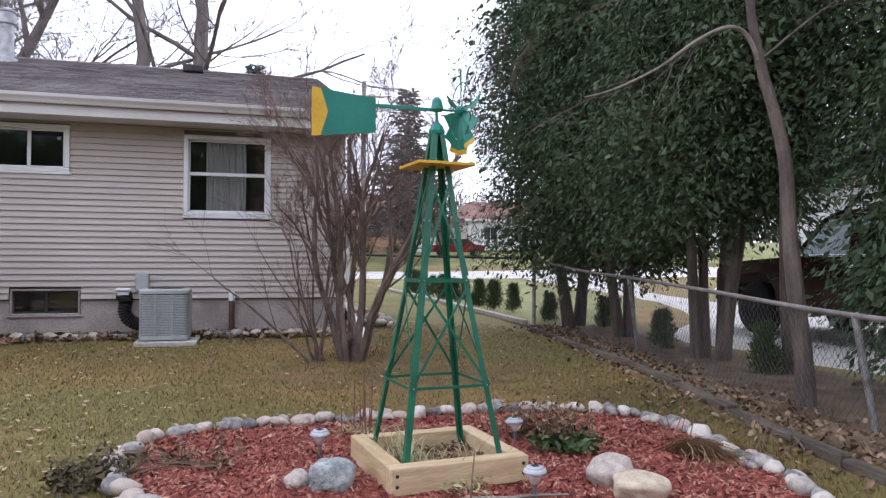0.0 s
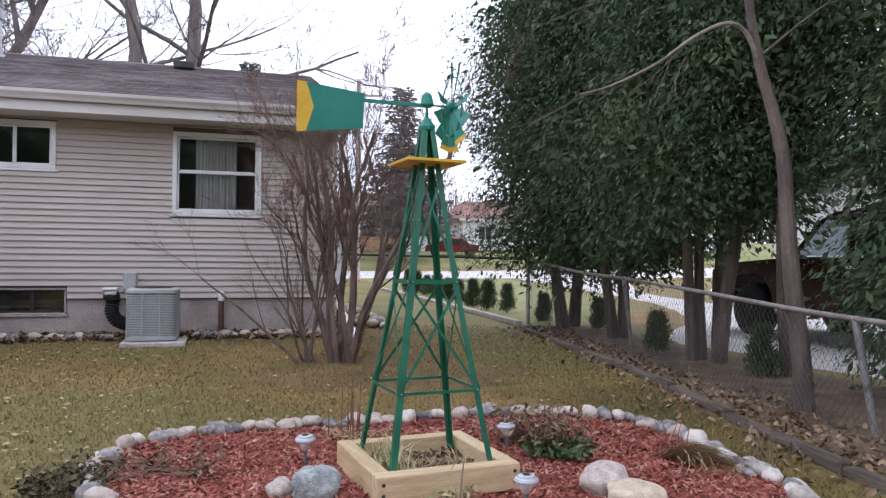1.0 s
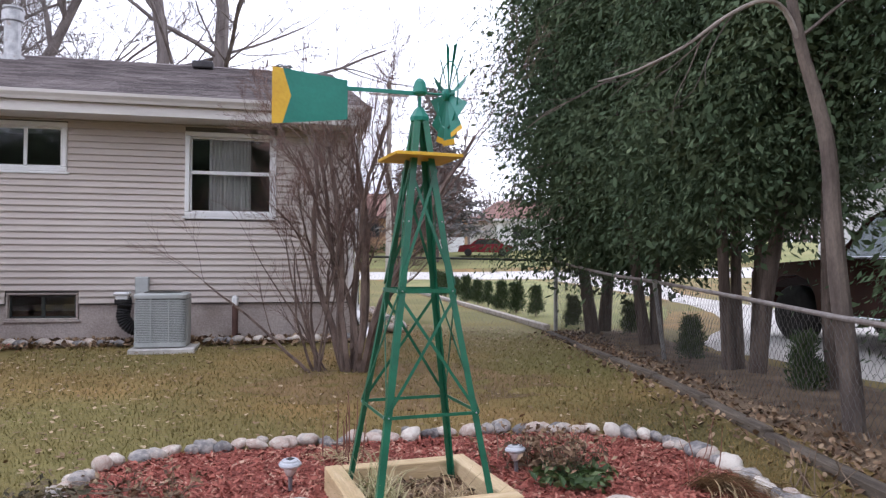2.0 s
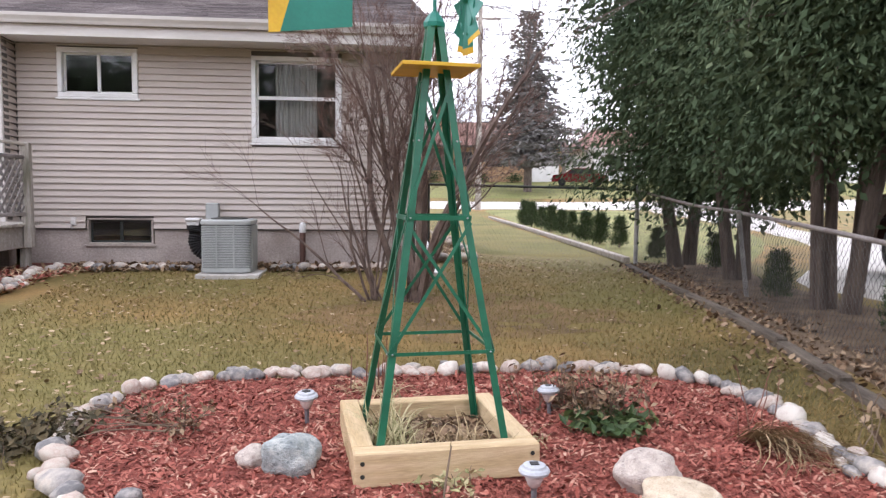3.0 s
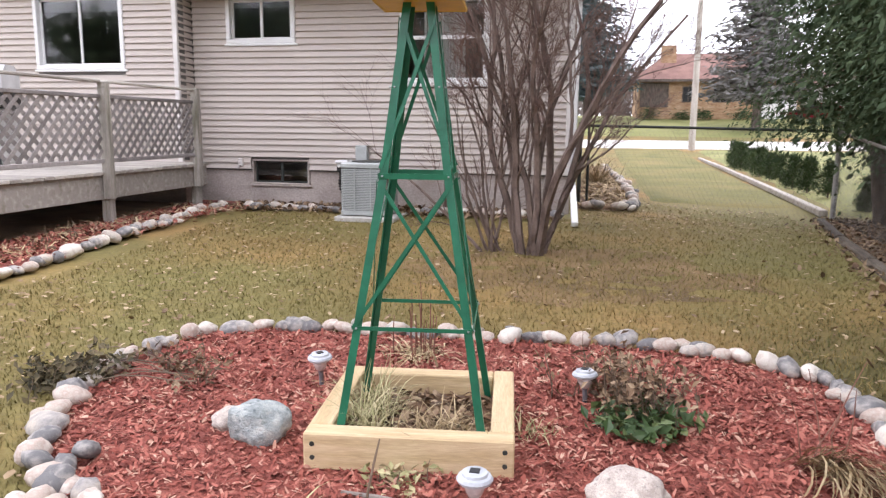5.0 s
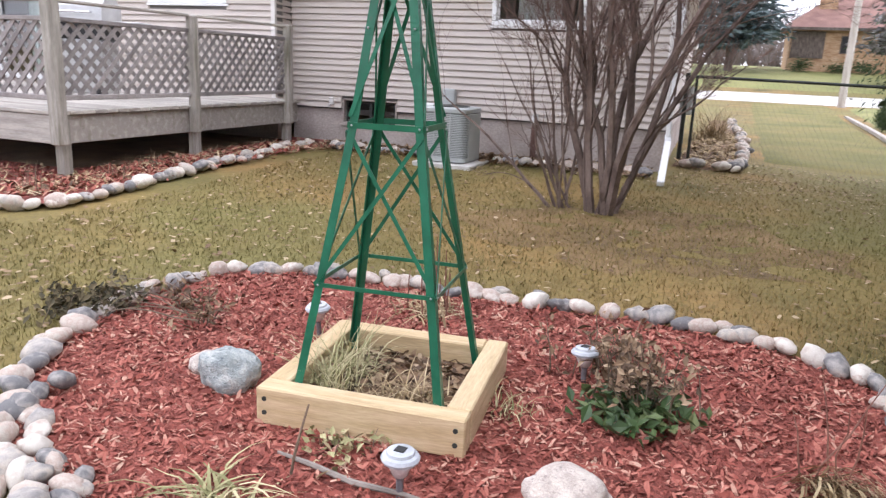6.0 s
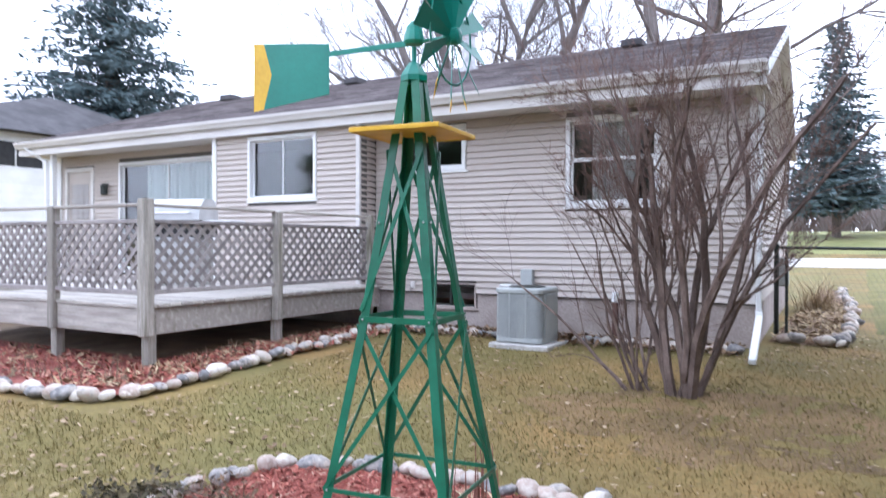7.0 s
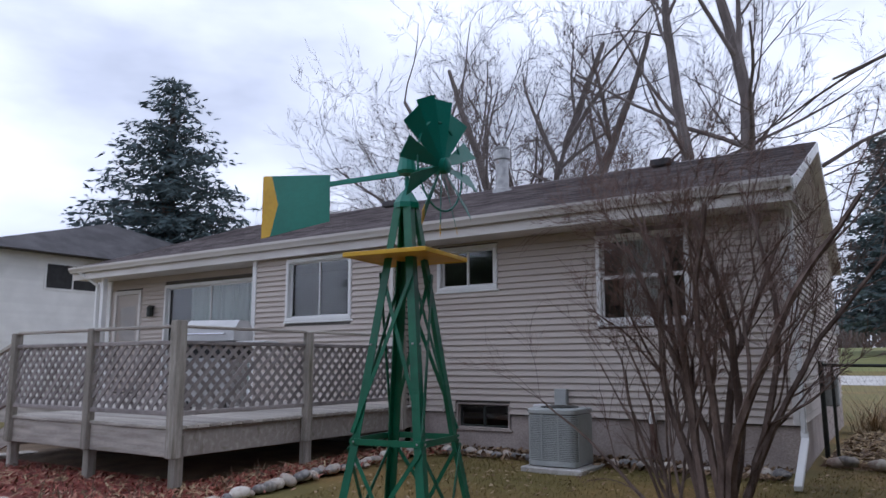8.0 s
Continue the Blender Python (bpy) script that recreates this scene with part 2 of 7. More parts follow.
M_BOULDER_T = material("tan_boulder", two((0.5, 0.40, 0.28), (0.68, 0.58, 0.44)), 0.85, 5, 10, 0.5, 60, 0.5, 30, patch=(14, (0.4, 0.32, 0.24), 0.6, 0.7))
M_LUMBER = material("new_lumber", two((0.5, 0.365, 0.2), (0.63, 0.485, 0.295)), 0.75, 3, 5, 0.35, 18, 0.15, 30, stretch=(1, 9, 9), vary=0.2)
M_LUMBER_Y = material("new_lumber_side", two((0.5, 0.365, 0.2), (0.63, 0.485, 0.295)), 0.75, 3, 5, 0.35, 18, 0.15, 30, stretch=(9, 1, 9), vary=0.2)
M_GREEN = material("green_enamel", two((0.007, 0.098, 0.052), (0.012, 0.145, 0.077)), 0.36, 8, 5, 0.15, 60, 0.06, 90, spec=0.5, patch=(30, (0.03, 0.1, 0.06), 0.7, 0.76))
M_TEAL = material("teal_green_enamel", two((0.008, 0.17, 0.125), (0.014, 0.215, 0.16)), 0.4, 5, 5, 0.12, 60, 0.05, 60, spec=0.5)
M_YELLOW = material("yellow_enamel", two((0.58, 0.34, 0.015), (0.7, 0.43, 0.03)), 0.42, 8, 5, 0.2, 60, 0.05, 70, spec=0.5)
M_SIDING = material("beige_vinyl_siding", two((0.46, 0.40, 0.355), (0.52, 0.462, 0.413)), 0.55, 1.2, 6, 0.12, 30, 0.08, 60, stretch=(0.4, 1, 4), vary=0.12, coords="Object")
M_WHITE = material("white_vinyl", two((0.70, 0.70, 0.69), (0.8, 0.8, 0.79)), 0.45, 2, 5, 0.12, 40, 0.03, 60)
M_WHITESIDING = material("white_siding", two((0.66, 0.66, 0.64), (0.76, 0.76, 0.74)), 0.55, 1.5, 5, 0.12, 40, 0.05, 60, vary=0.15)
M_TRIM = material("cream_aluminium_trim", two((0.58, 0.55, 0.52), (0.68, 0.65, 0.62)), 0.5, 2, 5, 0.15, 30, 0.04, 60, stretch=(0.5, 1, 3))
M_FOUND = material("painted_block_foundation", two((0.36, 0.305, 0.275), (0.45, 0.39, 0.355)), 0.9, 2.5, 8, 0.4, 40, 0.4, 45, patch=(1.4, (0.3, 0.25, 0.215), 0.58, 0.75))
M_SHINGLE = material("asphalt_shingles", [(0.25, (0.10, 0.085, 0.085)), (0.5, (0.165, 0.14, 0.14)), (0.75, (0.23, 0.20, 0.195))], 0.95, 0.9, 6, 0.6, 140, 0.5, 160, island=0.4)
M_DARKROOF = material("dark_shingles", two((0.055, 0.052, 0.055), (0.1, 0.095, 0.1)), 0.95, 1.5, 6, 0.5, 60, 0.4, 60)
M_BROWNROOF = material("brown_shingles", two((0.17, 0.09, 0.075), (0.25, 0.14, 0.115)), 0.95, 1.0, 6, 0.5, 40, 0.4, 40)
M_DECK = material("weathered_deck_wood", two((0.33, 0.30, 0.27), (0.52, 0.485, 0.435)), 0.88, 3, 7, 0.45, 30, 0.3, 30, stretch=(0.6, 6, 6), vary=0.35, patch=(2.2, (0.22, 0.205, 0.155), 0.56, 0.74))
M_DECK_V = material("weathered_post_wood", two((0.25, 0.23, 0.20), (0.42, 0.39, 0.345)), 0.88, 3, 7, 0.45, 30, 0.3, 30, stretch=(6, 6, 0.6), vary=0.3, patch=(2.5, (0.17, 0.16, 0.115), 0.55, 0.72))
M_LATTICE = material("grey_lattice_wood", two((0.20, 0.18, 0.175), (0.33, 0.30, 0.29)), 0.9, 4, 6, 0.4, 40, 0.25, 40, vary=0.3)
M_BARK = material("grey_brown_bark", two((0.085, 0.065, 0.055), (0.19, 0.155, 0.135)), 0.95, 4, 8, 0.5, 30, 0.9, 22, stretch=(3, 3, 0.6), dist=0.03)
M_SHRUBBARK = material("shrub_bark", two((0.10, 0.07, 0.058), (0.21, 0.155, 0.13)), 0.92, 6, 6, 0.4, 40, 0.5, 40, stretch=(2, 2, 0.6))
M_TWIG = material("reddish_twigs", two((0.13, 0.082, 0.068), (0.22, 0.145, 0.12)), 0.9, 3, 3, 0, 30, 0)
M_TREEBARK = material("pale_tree_bark", two((0.12, 0.10, 0.095), (0.22, 0.19, 0.18)), 0.95, 2, 6, 0.3, 20, 0.5, 14, stretch=(2, 2, 0.5))
M_CEDARBARK = material("cedar_bark", two((0.085, 0.062, 0.05), (0.17, 0.13, 0.105)), 0.95, 5, 8, 0.5, 30, 1.0, 20, stretch=(4, 4, 0.4), dist=0.03)
M_GREYTRUNK = material("smooth_grey_brown_bark", two((0.09, 0.07, 0.06), (0.18, 0.145, 0.12)), 0.9, 4, 7, 0.4, 40, 0.5, 30, stretch=(2, 2, 0.7))
M_CEDAR = material("cedar_foliage", [(0.15, (0.034, 0.056, 0.03)), (0.5, (0.072, 0.108, 0.055)), (0.85, (0.14, 0.172, 0.09))], 0.8, 1.3, 5, 0, 30, 0, island=0.22, spec=0.2)
M_ARBOR = material("young_arborvitae_foliage", [(0.15, (0.02, 0.04, 0.014)), (0.5, (0.045, 0.08, 0.025)), (0.85, (0.085, 0.12, 0.04))], 0.75, 2, 4, 0, 30, 0, island=0.5)
# both spruce colours are lightened and greyed, with distance haze mixed into the needles
M_SPRUCE = material("hazed_blue_green_needles", [(0.15, (0.045, 0.072, 0.076)), (0.5, (0.08, 0.115, 0.12)), (0.85, (0.125, 0.16, 0.165))], 0.8, 0.6, 4, 0, 30, 0, island=0.5)
M_GREYSPRUCE = material("hazed_grey_green_needles", [(0.15, (0.09, 0.09, 0.085)), (0.5, (0.15, 0.145, 0.14)), (0.85, (0.22, 0.21, 0.2))], 0.8, 0.6, 4, 0, 30, 0, island=0.5)
M_LEAFGREEN = material("dark_green_leaves", [(0.2, (0.03, 0.06, 0.018)), (0.55, (0.07, 0.115, 0.035)), (0.85, (0.14, 0.16, 0.06))], 0.5, 6, 4, 0, 30, 0, island=0.6)
M_STRAW = material("dry_straw_leaves", [(0.2, (0.22, 0.15, 0.08)), (0.55, (0.42, 0.31, 0.17)), (0.85, (0.58, 0.47, 0.29))], 0.8, 6, 4, 0, 30, 0, island=0.7)
M_STRAWGREEN = material("half_dry_grass", [(0.2, (0.2, 0.19, 0.08)), (0.5, (0.36, 0.33, 0.16)), (0.85, (0.55, 0.47, 0.28))], 0.8, 6, 4, 0, 30, 0, island=0.8)
M_REDSTEM = material("red_brown_stems", two((0.15, 0.06, 0.045), (0.27, 0.13, 0.09)), 0.7, 5, 4, 0, 30, 0, island=0.4)
M_STEM = material("brown_stems", two((0.11, 0.075, 0.05), (0.22, 0.16, 0.11)), 0.8, 5, 4, 0, 30, 0, island=0.4)
M_CONC = material("pale_concrete", two((0.46, 0.44, 0.41), (0.58, 0.56, 0.53)), 0.9, 0.8, 8, 0.3, 25, 0.3, 40, patch=(0.5, (0.38, 0.36, 0.33), 0.6, 0.75))
M_METAL = material("galvanised_steel", two((0.34, 0.34, 0.345), (0.5, 0.5, 0.5)), 0.5, 8, 5, 0.2, 50, 0.1, 60, metal=0.75, patch=(6, (0.26, 0.2, 0.16), 0.62, 0.72))
M_WIRE = material("weathered_wire", two((0.12, 0.115, 0.11), (0.2, 0.19, 0.185)), 0.65, 8, 3, 0, 50, 0, metal=0.3)
M_RAIL = material("rusty_galvanised_rail", two((0.2, 0.165, 0.15), (0.34, 0.31, 0.295)), 0.6, 5, 6, 0.3, 40, 0.15, 60, metal=0.4)
M_DARKMETAL = material("dark_green_black_metal", two((0.02, 0.025, 0.022), (0.04, 0.045, 0.04)), 0.5, 6, 4, 0, 30, 0)
M_AC = material("pale_grey_painted_steel", two((0.36, 0.38, 0.37), (0.44, 0.46, 0.45)), 0.5, 3, 5, 0.15, 40, 0.05, 60)
M_ACDARK = material("grey_fin_coil", two((0.12, 0.127, 0.125), (0.18, 0.19, 0.185)), 0.6, 10, 4, 0.3, 80, 0.2, 90)
M_BLACK = material("black_plastic", two((0.012, 0.012, 0.013), (0.025, 0.025, 0.026)), 0.5, 6, 4, 0, 30, 0)
M_GREYPLASTIC = material("silver_grey_plastic", two((0.40, 0.42, 0.45), (0.5, 0.52, 0.55)), 0.4, 12, 4, 0.2, 60, 0.05, 80)
M_STAKE = material("dark_grey_plastic", two((0.12, 0.11, 0.12), (0.19, 0.18, 0.19)), 0.5, 12, 4, 0.2, 60, 0.05, 80)
M_LENS = material("cloudy_lamp_lens", two((0.5, 0.42, 0.40), (0.62, 0.56, 0.54)), 0.25, 14, 4, 0.3, 60, 0.1, 60)
M_CURTAIN = material("pale_curtain", two((0.5, 0.48, 0.45), (0.62, 0.6, 0.57)), 0.9, 6, 4, 0.1, 60, 0.1, 60, stretch=(8, 1, 0.5))
M_GREENCURTAIN = material("grey_green_vertical_blind", two((0.3, 0.36, 0.33), (0.42, 0.48, 0.45)), 0.9, 6, 4, 0.1, 60, 0.1, 60, stretch=(8, 1, 0.5))
# room surfaces coloured dark: the dimness behind the panes is partly in this colour
M_ROOM = material("darkened_room_surface", two((0.12, 0.11, 0.10), (0.16, 0.15, 0.14)), 0.9, 1, 3, 0, 30, 0)
M_BRICK = material("tan_brick_wall", [(0.3, (0.3, 0.17, 0.10)), (0.5, (0.42, 0.27, 0.16)), (0.7, (0.5, 0.36, 0.24))], 0.9, 3.5, 8, 0.5, 14, 0.3, 12, stretch=(0.5, 1, 1.6))
M_POLE = material("weathered_pole_wood", two((0.36, 0.32, 0.28), (0.5, 0.46, 0.42)), 0.9, 2, 6, 0.4, 30, 0.4, 20, stretch=(4, 4, 0.4))
M_TRUCK = material("dark_maroon_car_paint", two((0.05, 0.02, 0.018), (0.07, 0.028, 0.025)), 0.2, 2, 4, 0, 30, 0, spec=0.6)
M_CHROME = material("chrome", two((0.6, 0.6, 0.62), (0.7, 0.7, 0.72)), 0.18, 4, 3, 0, 30, 0, metal=1.0)
M_TYRE = material("tyre_rubber", two((0.014, 0.014, 0.014), (0.03, 0.03, 0.03)), 0.85, 8, 4, 0.2, 60, 0.1, 60)
M_REDCAR = material("red_car_paint", two((0.14, 0.008, 0.014), (0.2, 0.014, 0.02)), 0.25, 2, 3, 0, 30, 0)
M_PALEBRANCH = material("pale_smooth_branch_bark", two((0.2, 0.17, 0.145), (0.32, 0.28, 0.24)), 0.85, 5, 5, 0.3, 40, 0.2, 30)
M_LAMP = material("clear_headlamp", two((0.6, 0.6, 0.6), (0.75, 0.75, 0.74)), 0.15, 4, 3, 0, 30, 0)
M_GRILLGREY = material("pale_grey_grill_steel", two((0.45, 0.45, 0.45), (0.58, 0.58, 0.57)), 0.4, 4, 4, 0.15, 40, 0.05, 50, metal=0.3)
M_FARWOOD = material("far_bare_woods", two((0.16, 0.13, 0.12), (0.25, 0.21, 0.2)), 0.95, 0.5, 4, 0, 30, 0, island=0.4)


def glass_material(name, tint, rough=0.03):
    m = bpy.data.materials.new(name)
    m.use_nodes = True
    b = m.node_tree.nodes["Principled BSDF"]
    b.inputs["Base Color"].default_value = (*tint, 1)
    b.inputs["Roughness"].default_value = rough
    b.inputs["Transmission Weight"].default_value = 1.0
    b.inputs["IOR"].default_value = 1.5
    return m


M_OLDTIMBER = material("dark_rotting_timber", two((0.07, 0.055, 0.042), (0.16, 0.13, 0.10)), 0.95, 3, 7, 0.5, 30, 0.5, 30, stretch=(0.6, 6, 6), vary=0.3)
M_LAWNLEAF = material("pale_fallen_leaves", [(0.2, (0.14, 0.085, 0.045)), (0.5, (0.27, 0.18, 0.10)), (0.8, (0.42, 0.32, 0.2))], 0.75, 12, 3, 0, 60, 0, island=0.8)
M_SIDEGRASS = material("side_grass", [(0.3, (0.1, 0.1, 0.024)), (0.5, (0.155, 0.14, 0.04)), (0.7, (0.21, 0.165, 0.055))], 0.95, 0.5, 8, 0.5, 24, 0.5, 40)
M_BAREPATCH = material("worn_lawn", [(0.3, (0.12, 0.08, 0.038)), (0.5, (0.185, 0.118, 0.05)), (0.7, (0.25, 0.16, 0.075))], 0.95, 1.4, 9, 0.5, 40, 0.6, 50)
M_OLDMULCH = material("faded_mulch", [(0.3, (0.12, 0.03, 0.024)), (0.5, (0.24, 0.064, 0.05)), (0.72, (0.34, 0.13, 0.095))], 0.95, 7, 8, 0.6, 70, 0.9, 60, dist=0.03)
M_GLASS = glass_material("window_glass", (0.86, 0.88, 0.88))
M_CARGLASS = glass_material("tinted_car_glass", (0.62, 0.67, 0.7))


# ---- the ground ----
def axis(lo, hi, step, far):
    a = list(np.arange(lo, hi + 1e-6, step))
    k, out, back = step, [], []
    x, y = hi, lo
    while x < far:
        k *= 1.35
        x, y = x + k, y - k
        out.append(x)
        back.append(y)
    return back[::-1] + a + out


def sheet(xs, ys, height):
    s = Shape()
    nx = len(xs)
    s.v = [(x, y, height(x, y)) for y in ys for x in xs]
    s.f = [(j * nx + i, j * nx + i + 1, (j + 1) * nx + i + 1, (j + 1) * nx + i) for j in range(len(ys) - 1) for i in range(nx - 1)]
    return s


def lawn_z(x, y):
    bumps = 0.018 * noise.noise((x * 0.9, y * 0.9, 3.0)) + 0.008 * noise.noise((x * 3.1, y * 3.1, 1.0))
    return ground_z(x, y) + (bumps if y < 30 else 0.0)


solo("ground", sheet(axis(-8, 9, 0.2, 1800), axis(-3, 30, 0.25, 2200), lambda x, y: lawn_z(x, y) - 0.02), M_LAWN, "patchy dormant lawn of green and brown grass", "lawn", "structure", True)


def ribbon(left, right, per, cross, lift):
    """A strip draped over the ground between two lines."""
    a, b = spline(left, per, False), spline(right, per, False)
    s = Shape()
    for w0, (p, q) in enumerate(zip(a, b)):
        for k in range(cross + 1):
            w = p.lerp(q, k / cross)
            edge = k in (0, cross) or w0 in (0, len(a) - 1)
            s.v.append((w.x, w.y, ground_z(w.x, w.y) + lift - (0.06 if edge else 0.0)))
    n = cross + 1
    s.f = [(i * n + k, i * n + k + 1, (i + 1) * n + k + 1, (i + 1) * n + k) for i in range(len(a) - 1) for k in range(cross)]
    return s


solo("road", ribbon([(-200, 42), (-20, 42), (20, 42), (200, 42)], [(-200, 50), (-20, 50), (20, 50), (200, 50)], 40, 8, 0.03), M_CONC, "pale concrete residential street", "street", "structure")
solo("pavement", ribbon([(7.3, -8), (7.3, 4), (7.35, 10.2), (8.2, 12), (10.3, 14.6), (13.2, 21), (16.4, 34), (17, 42)], [(13.6, -8), (13.6, 4), (13.6, 12), (13.7, 15), (14.3, 18.5), (15.9, 25), (20.5, 34), (25, 42)], 10, 10, 0.03), M_CONC, "pale concrete driveway running to the street", "driveway", "structure")
solo("far_lawn", ribbon([(-200, 50.3), (-20, 50.3), (20, 50.3), (200, 50.3)], [(-200, 110), (-20, 110), (20, 110), (200, 110)], 40, 30, 0.05), M_FARGRASS, "bright green lawn across the street", "lawn", "structure", True)
solo("side_lawn", ribbon([(3.7, 14.5), (3.7, 22), (3.7, 32), (3.7, 41.7)], [(6.3, 14.5), (6.5, 22), (6.9, 32), (7.4, 41.7)], 14, 10, 0.012), M_SIDEGRASS, "greener strip of lawn beside the house", "lawn", "structure", True)
solo("neighbour_lawn", ribbon([(6.5, 13.6), (6.7, 20), (7.1, 30), (7.6, 41.7)], [(8.4, 13.6), (12.5, 20.6), (15.4, 30), (16.8, 41.7)], 14, 12, 0.014), M_FARGRASS, "neighbouring front lawn of short green grass", "lawn", "structure", True)

BED = [Vector((x, y)) for x, y in spline([(2.1, 3.86), (1.62, 4.03), (1.18, 4.26), (0.78, 4.70), (0.52, 5.12), (0.42, 5.68), (0.46, 6.16), (0.72, 6.5), (1.3, 6.63), (2.0, 6.62), (2.7, 6.68), (3.35, 6.66), (3.9, 6.48), (4.14, 6.12), (4.17, 5.6), (4.1, 5.0), (4.02, 4.45), (3.75, 4.02), (3.1, 3.86)], 6)]
BED_C = Vector((2.3, 5.3))


def in_loop(x, y, loop):
    inside, j = False, len(loop) - 1
    for i in range(len(loop)):
        a, b = loop[i], loop[j]
        if (a.y > y) != (b.y > y) and x < (b.x - a.x) * (y - a.y) / (b.y - a.y) + a.x:
            inside = not inside
        j = i
    return inside


def bed_z(x, y):
    return 0.005 + 0.022 * noise.noise((x * 2.2, y * 2.2, 0.5)) + 0.012 * noise.noise((x * 9, y * 9, 2.0))


def loop_bed(loop, centre, rings, height):
    s, n = Shape(), len(loop)
    for k in range(1, rings + 1):
        for p in loop:
            w = centre.lerp(p, k / rings)
            s.v.append((w.x, w.y, height(w.x, w.y)))
    s.v.append((centre.x, centre.y, height(*centre)))
    for k in range(rings - 1):
        for i in range(n):
            j = (i + 1) % n
            s.f.append((k * n + i, k * n + j, (k + 1) * n + j, (k + 1) * n + i))
    s.f += [(len(s.v) - 1, i, (i + 1) % n) for i in range(n)]
    return s


solo("mulch_bed", loop_bed(BED, BED_C, 24, bed_z), M_MULCH, "rounded garden bed of red wood mulch", "garden bed", "structure", True)


def scatter_chips(n, pick, height, material_, name, label, category, lo, hi, wide=0.3, tilt=0.35, seed=1):
    """Loose bits of mulch or leaf, each a bent sliver of its own."""
    r, s = random.Random(seed), Shape()
    for _ in range(n):
        x, y = pick(r)
        l = r.uniform(lo, hi)
        w = l * r.uniform(0.5, 1.4) * wide
        a, t1, t2 = r.uniform(0, 6.283), r.gauss(0, tilt), r.gauss(0, tilt)
        c, d = math.cos(a), math.sin(a)
        z = height(x, y) + r.uniform(0.003, 0.014)
        pts = []
        for u, v in ((-1, -0.6), (-0.2, -1), (1, -0.5), (0.9, 0.6), (0, 1), (-0.9, 0.7)):
            lx, ly = u * l / 2, v * w / 2
            pts.append((x + lx * c - ly * d, y + lx * d + ly * c, z + lx * t1 + ly * t2 + 0.12 * w * v * v))
        k = len(s.v)
        s.v += pts
        s.f += [(k, k + 1, k + 4, k + 5), (k + 1, k + 2, k + 3, k + 4)]
    return solo(name, s, material_, label, category, "stuff")


def pick_bed(r):
    while True:
        x, y = r.uniform(0.4, 4.2), r.uniform(3.85, 6.7)
        if in_loop(x, y, BED):
            return x, y


scatter_chips(34000, pick_bed, bed_z, M_CHIP, "wood_chips", "loose red shredded wood mulch chips", "mulch", 0.014, 0.045, 0.3, 0.4, 3)


def open_lawn(x, y):
    return not in_loop(x, y, BED) and not (x < -1.2 and y > 6.3 and x < -1.0 - 0.08 * (y - 6)) and not (y > 11.3 and x < 2.7)


def pick_lawn(r):
    while True:
        x, y = r.uniform(-6, 5.6), r.uniform(2.5, 14)
        if x < 4.55 + 0.15 * (y - 4.7) and open_lawn(x, y):
            return x, y


def pick_lawn_left(r):
    while True:
        x, y = pick_lawn(r)
        if r.random() < 0.35 + 0.65 * smooth01(2.5, -0.5, x) or y > 10.6:
            return x, y


def pick_fence_side(r):
    y = r.uniform(3.5, 13.3)
    x = 4.45 + 0.165 * (y - 4.0) + r.gauss(0.28, 0.24)
    return (x, y)


scatter_chips(6500, pick_lawn_left, lawn_z, M_LAWNLEAF, "fallen_leaves", "dry curled brown leaves strewn over the lawn", "leaves", 0.015, 0.05, 0.6, 0.2, 5)
scatter_chips(3800, pick_fence_side, lawn_z, M_DEADLEAF, "leaf_litter", "brown leaf litter gathered along the fence", "leaves", 0.022, 0.06, 0.6, 0.6, 6)


def grass_blades(n, pick, height, name, mat_, label, lo, hi, width, seed):
    r, s = random.Random(seed), Shape()
    for _ in range(n):
        x, y = pick(r)
        z = height(x, y) - 0.025
        a, h, lean = r.uniform(0, 6.283), r.uniform(lo, hi), r.gauss(0, 1.1)
        dx, dy = math.cos(a), math.sin(a)
        w = width * r.uniform(0.6, 1.3)
        k = len(s.v)
        s.v += [(x - dy * w, y + dx * w, z), (x + dy * w, y - dx * w, z), (x + dx * h * lean, y + dy * h * lean, z + h)]
        s.f.append((k, k + 1, k + 2))
    return solo(name, s, mat_, label, "grass", "stuff")


def pick_near_lawn(r):
    while True:
        x, y = pick_lawn(r)
        if r.random() < 1.25 - 0.085 * y:
            return x, y


grass_blades(130000, pick_near_lawn, lawn_z, "lawn_grass", M_BLADE, "short patchy half-dormant lawn grass", 0.028, 0.042, 0.004, 11)


# ---- stones ----
def rock_mesh(name, seed, squash, material_, sub=2, rough=0.22):
    bm = bmesh.new()
    bmesh.ops.create_icosphere(bm, subdivisions=sub, radius=0.5)
    off = Vector((seed * 7.3, seed * 3.1, seed * 1.7))
    for v in bm.verts:
        d = v.co.normalized()
        k = 1 + rough * noise.noise(d * 1.3 + off) + rough * 0.4 * noise.noise(d * 3.0 + off)
        v.co = Vector((d.x * squash[0], d.y * squash[1], d.z * squash[2])) * 0.5 * k
    me = bpy.data.meshes.new(name)
    bm.to_mesh(me)
    bm.free()
    me.materials.append(material_)
    me.polygons.foreach_set("use_smooth", [True] * len(me.polygons))
    return me


ROCKS = [rock_mesh("stone", k, (1.0, 0.62 + 0.06 * (k % 4), 0.5 + 0.05 * (k % 3)), M_STONE) for k in range(10)]


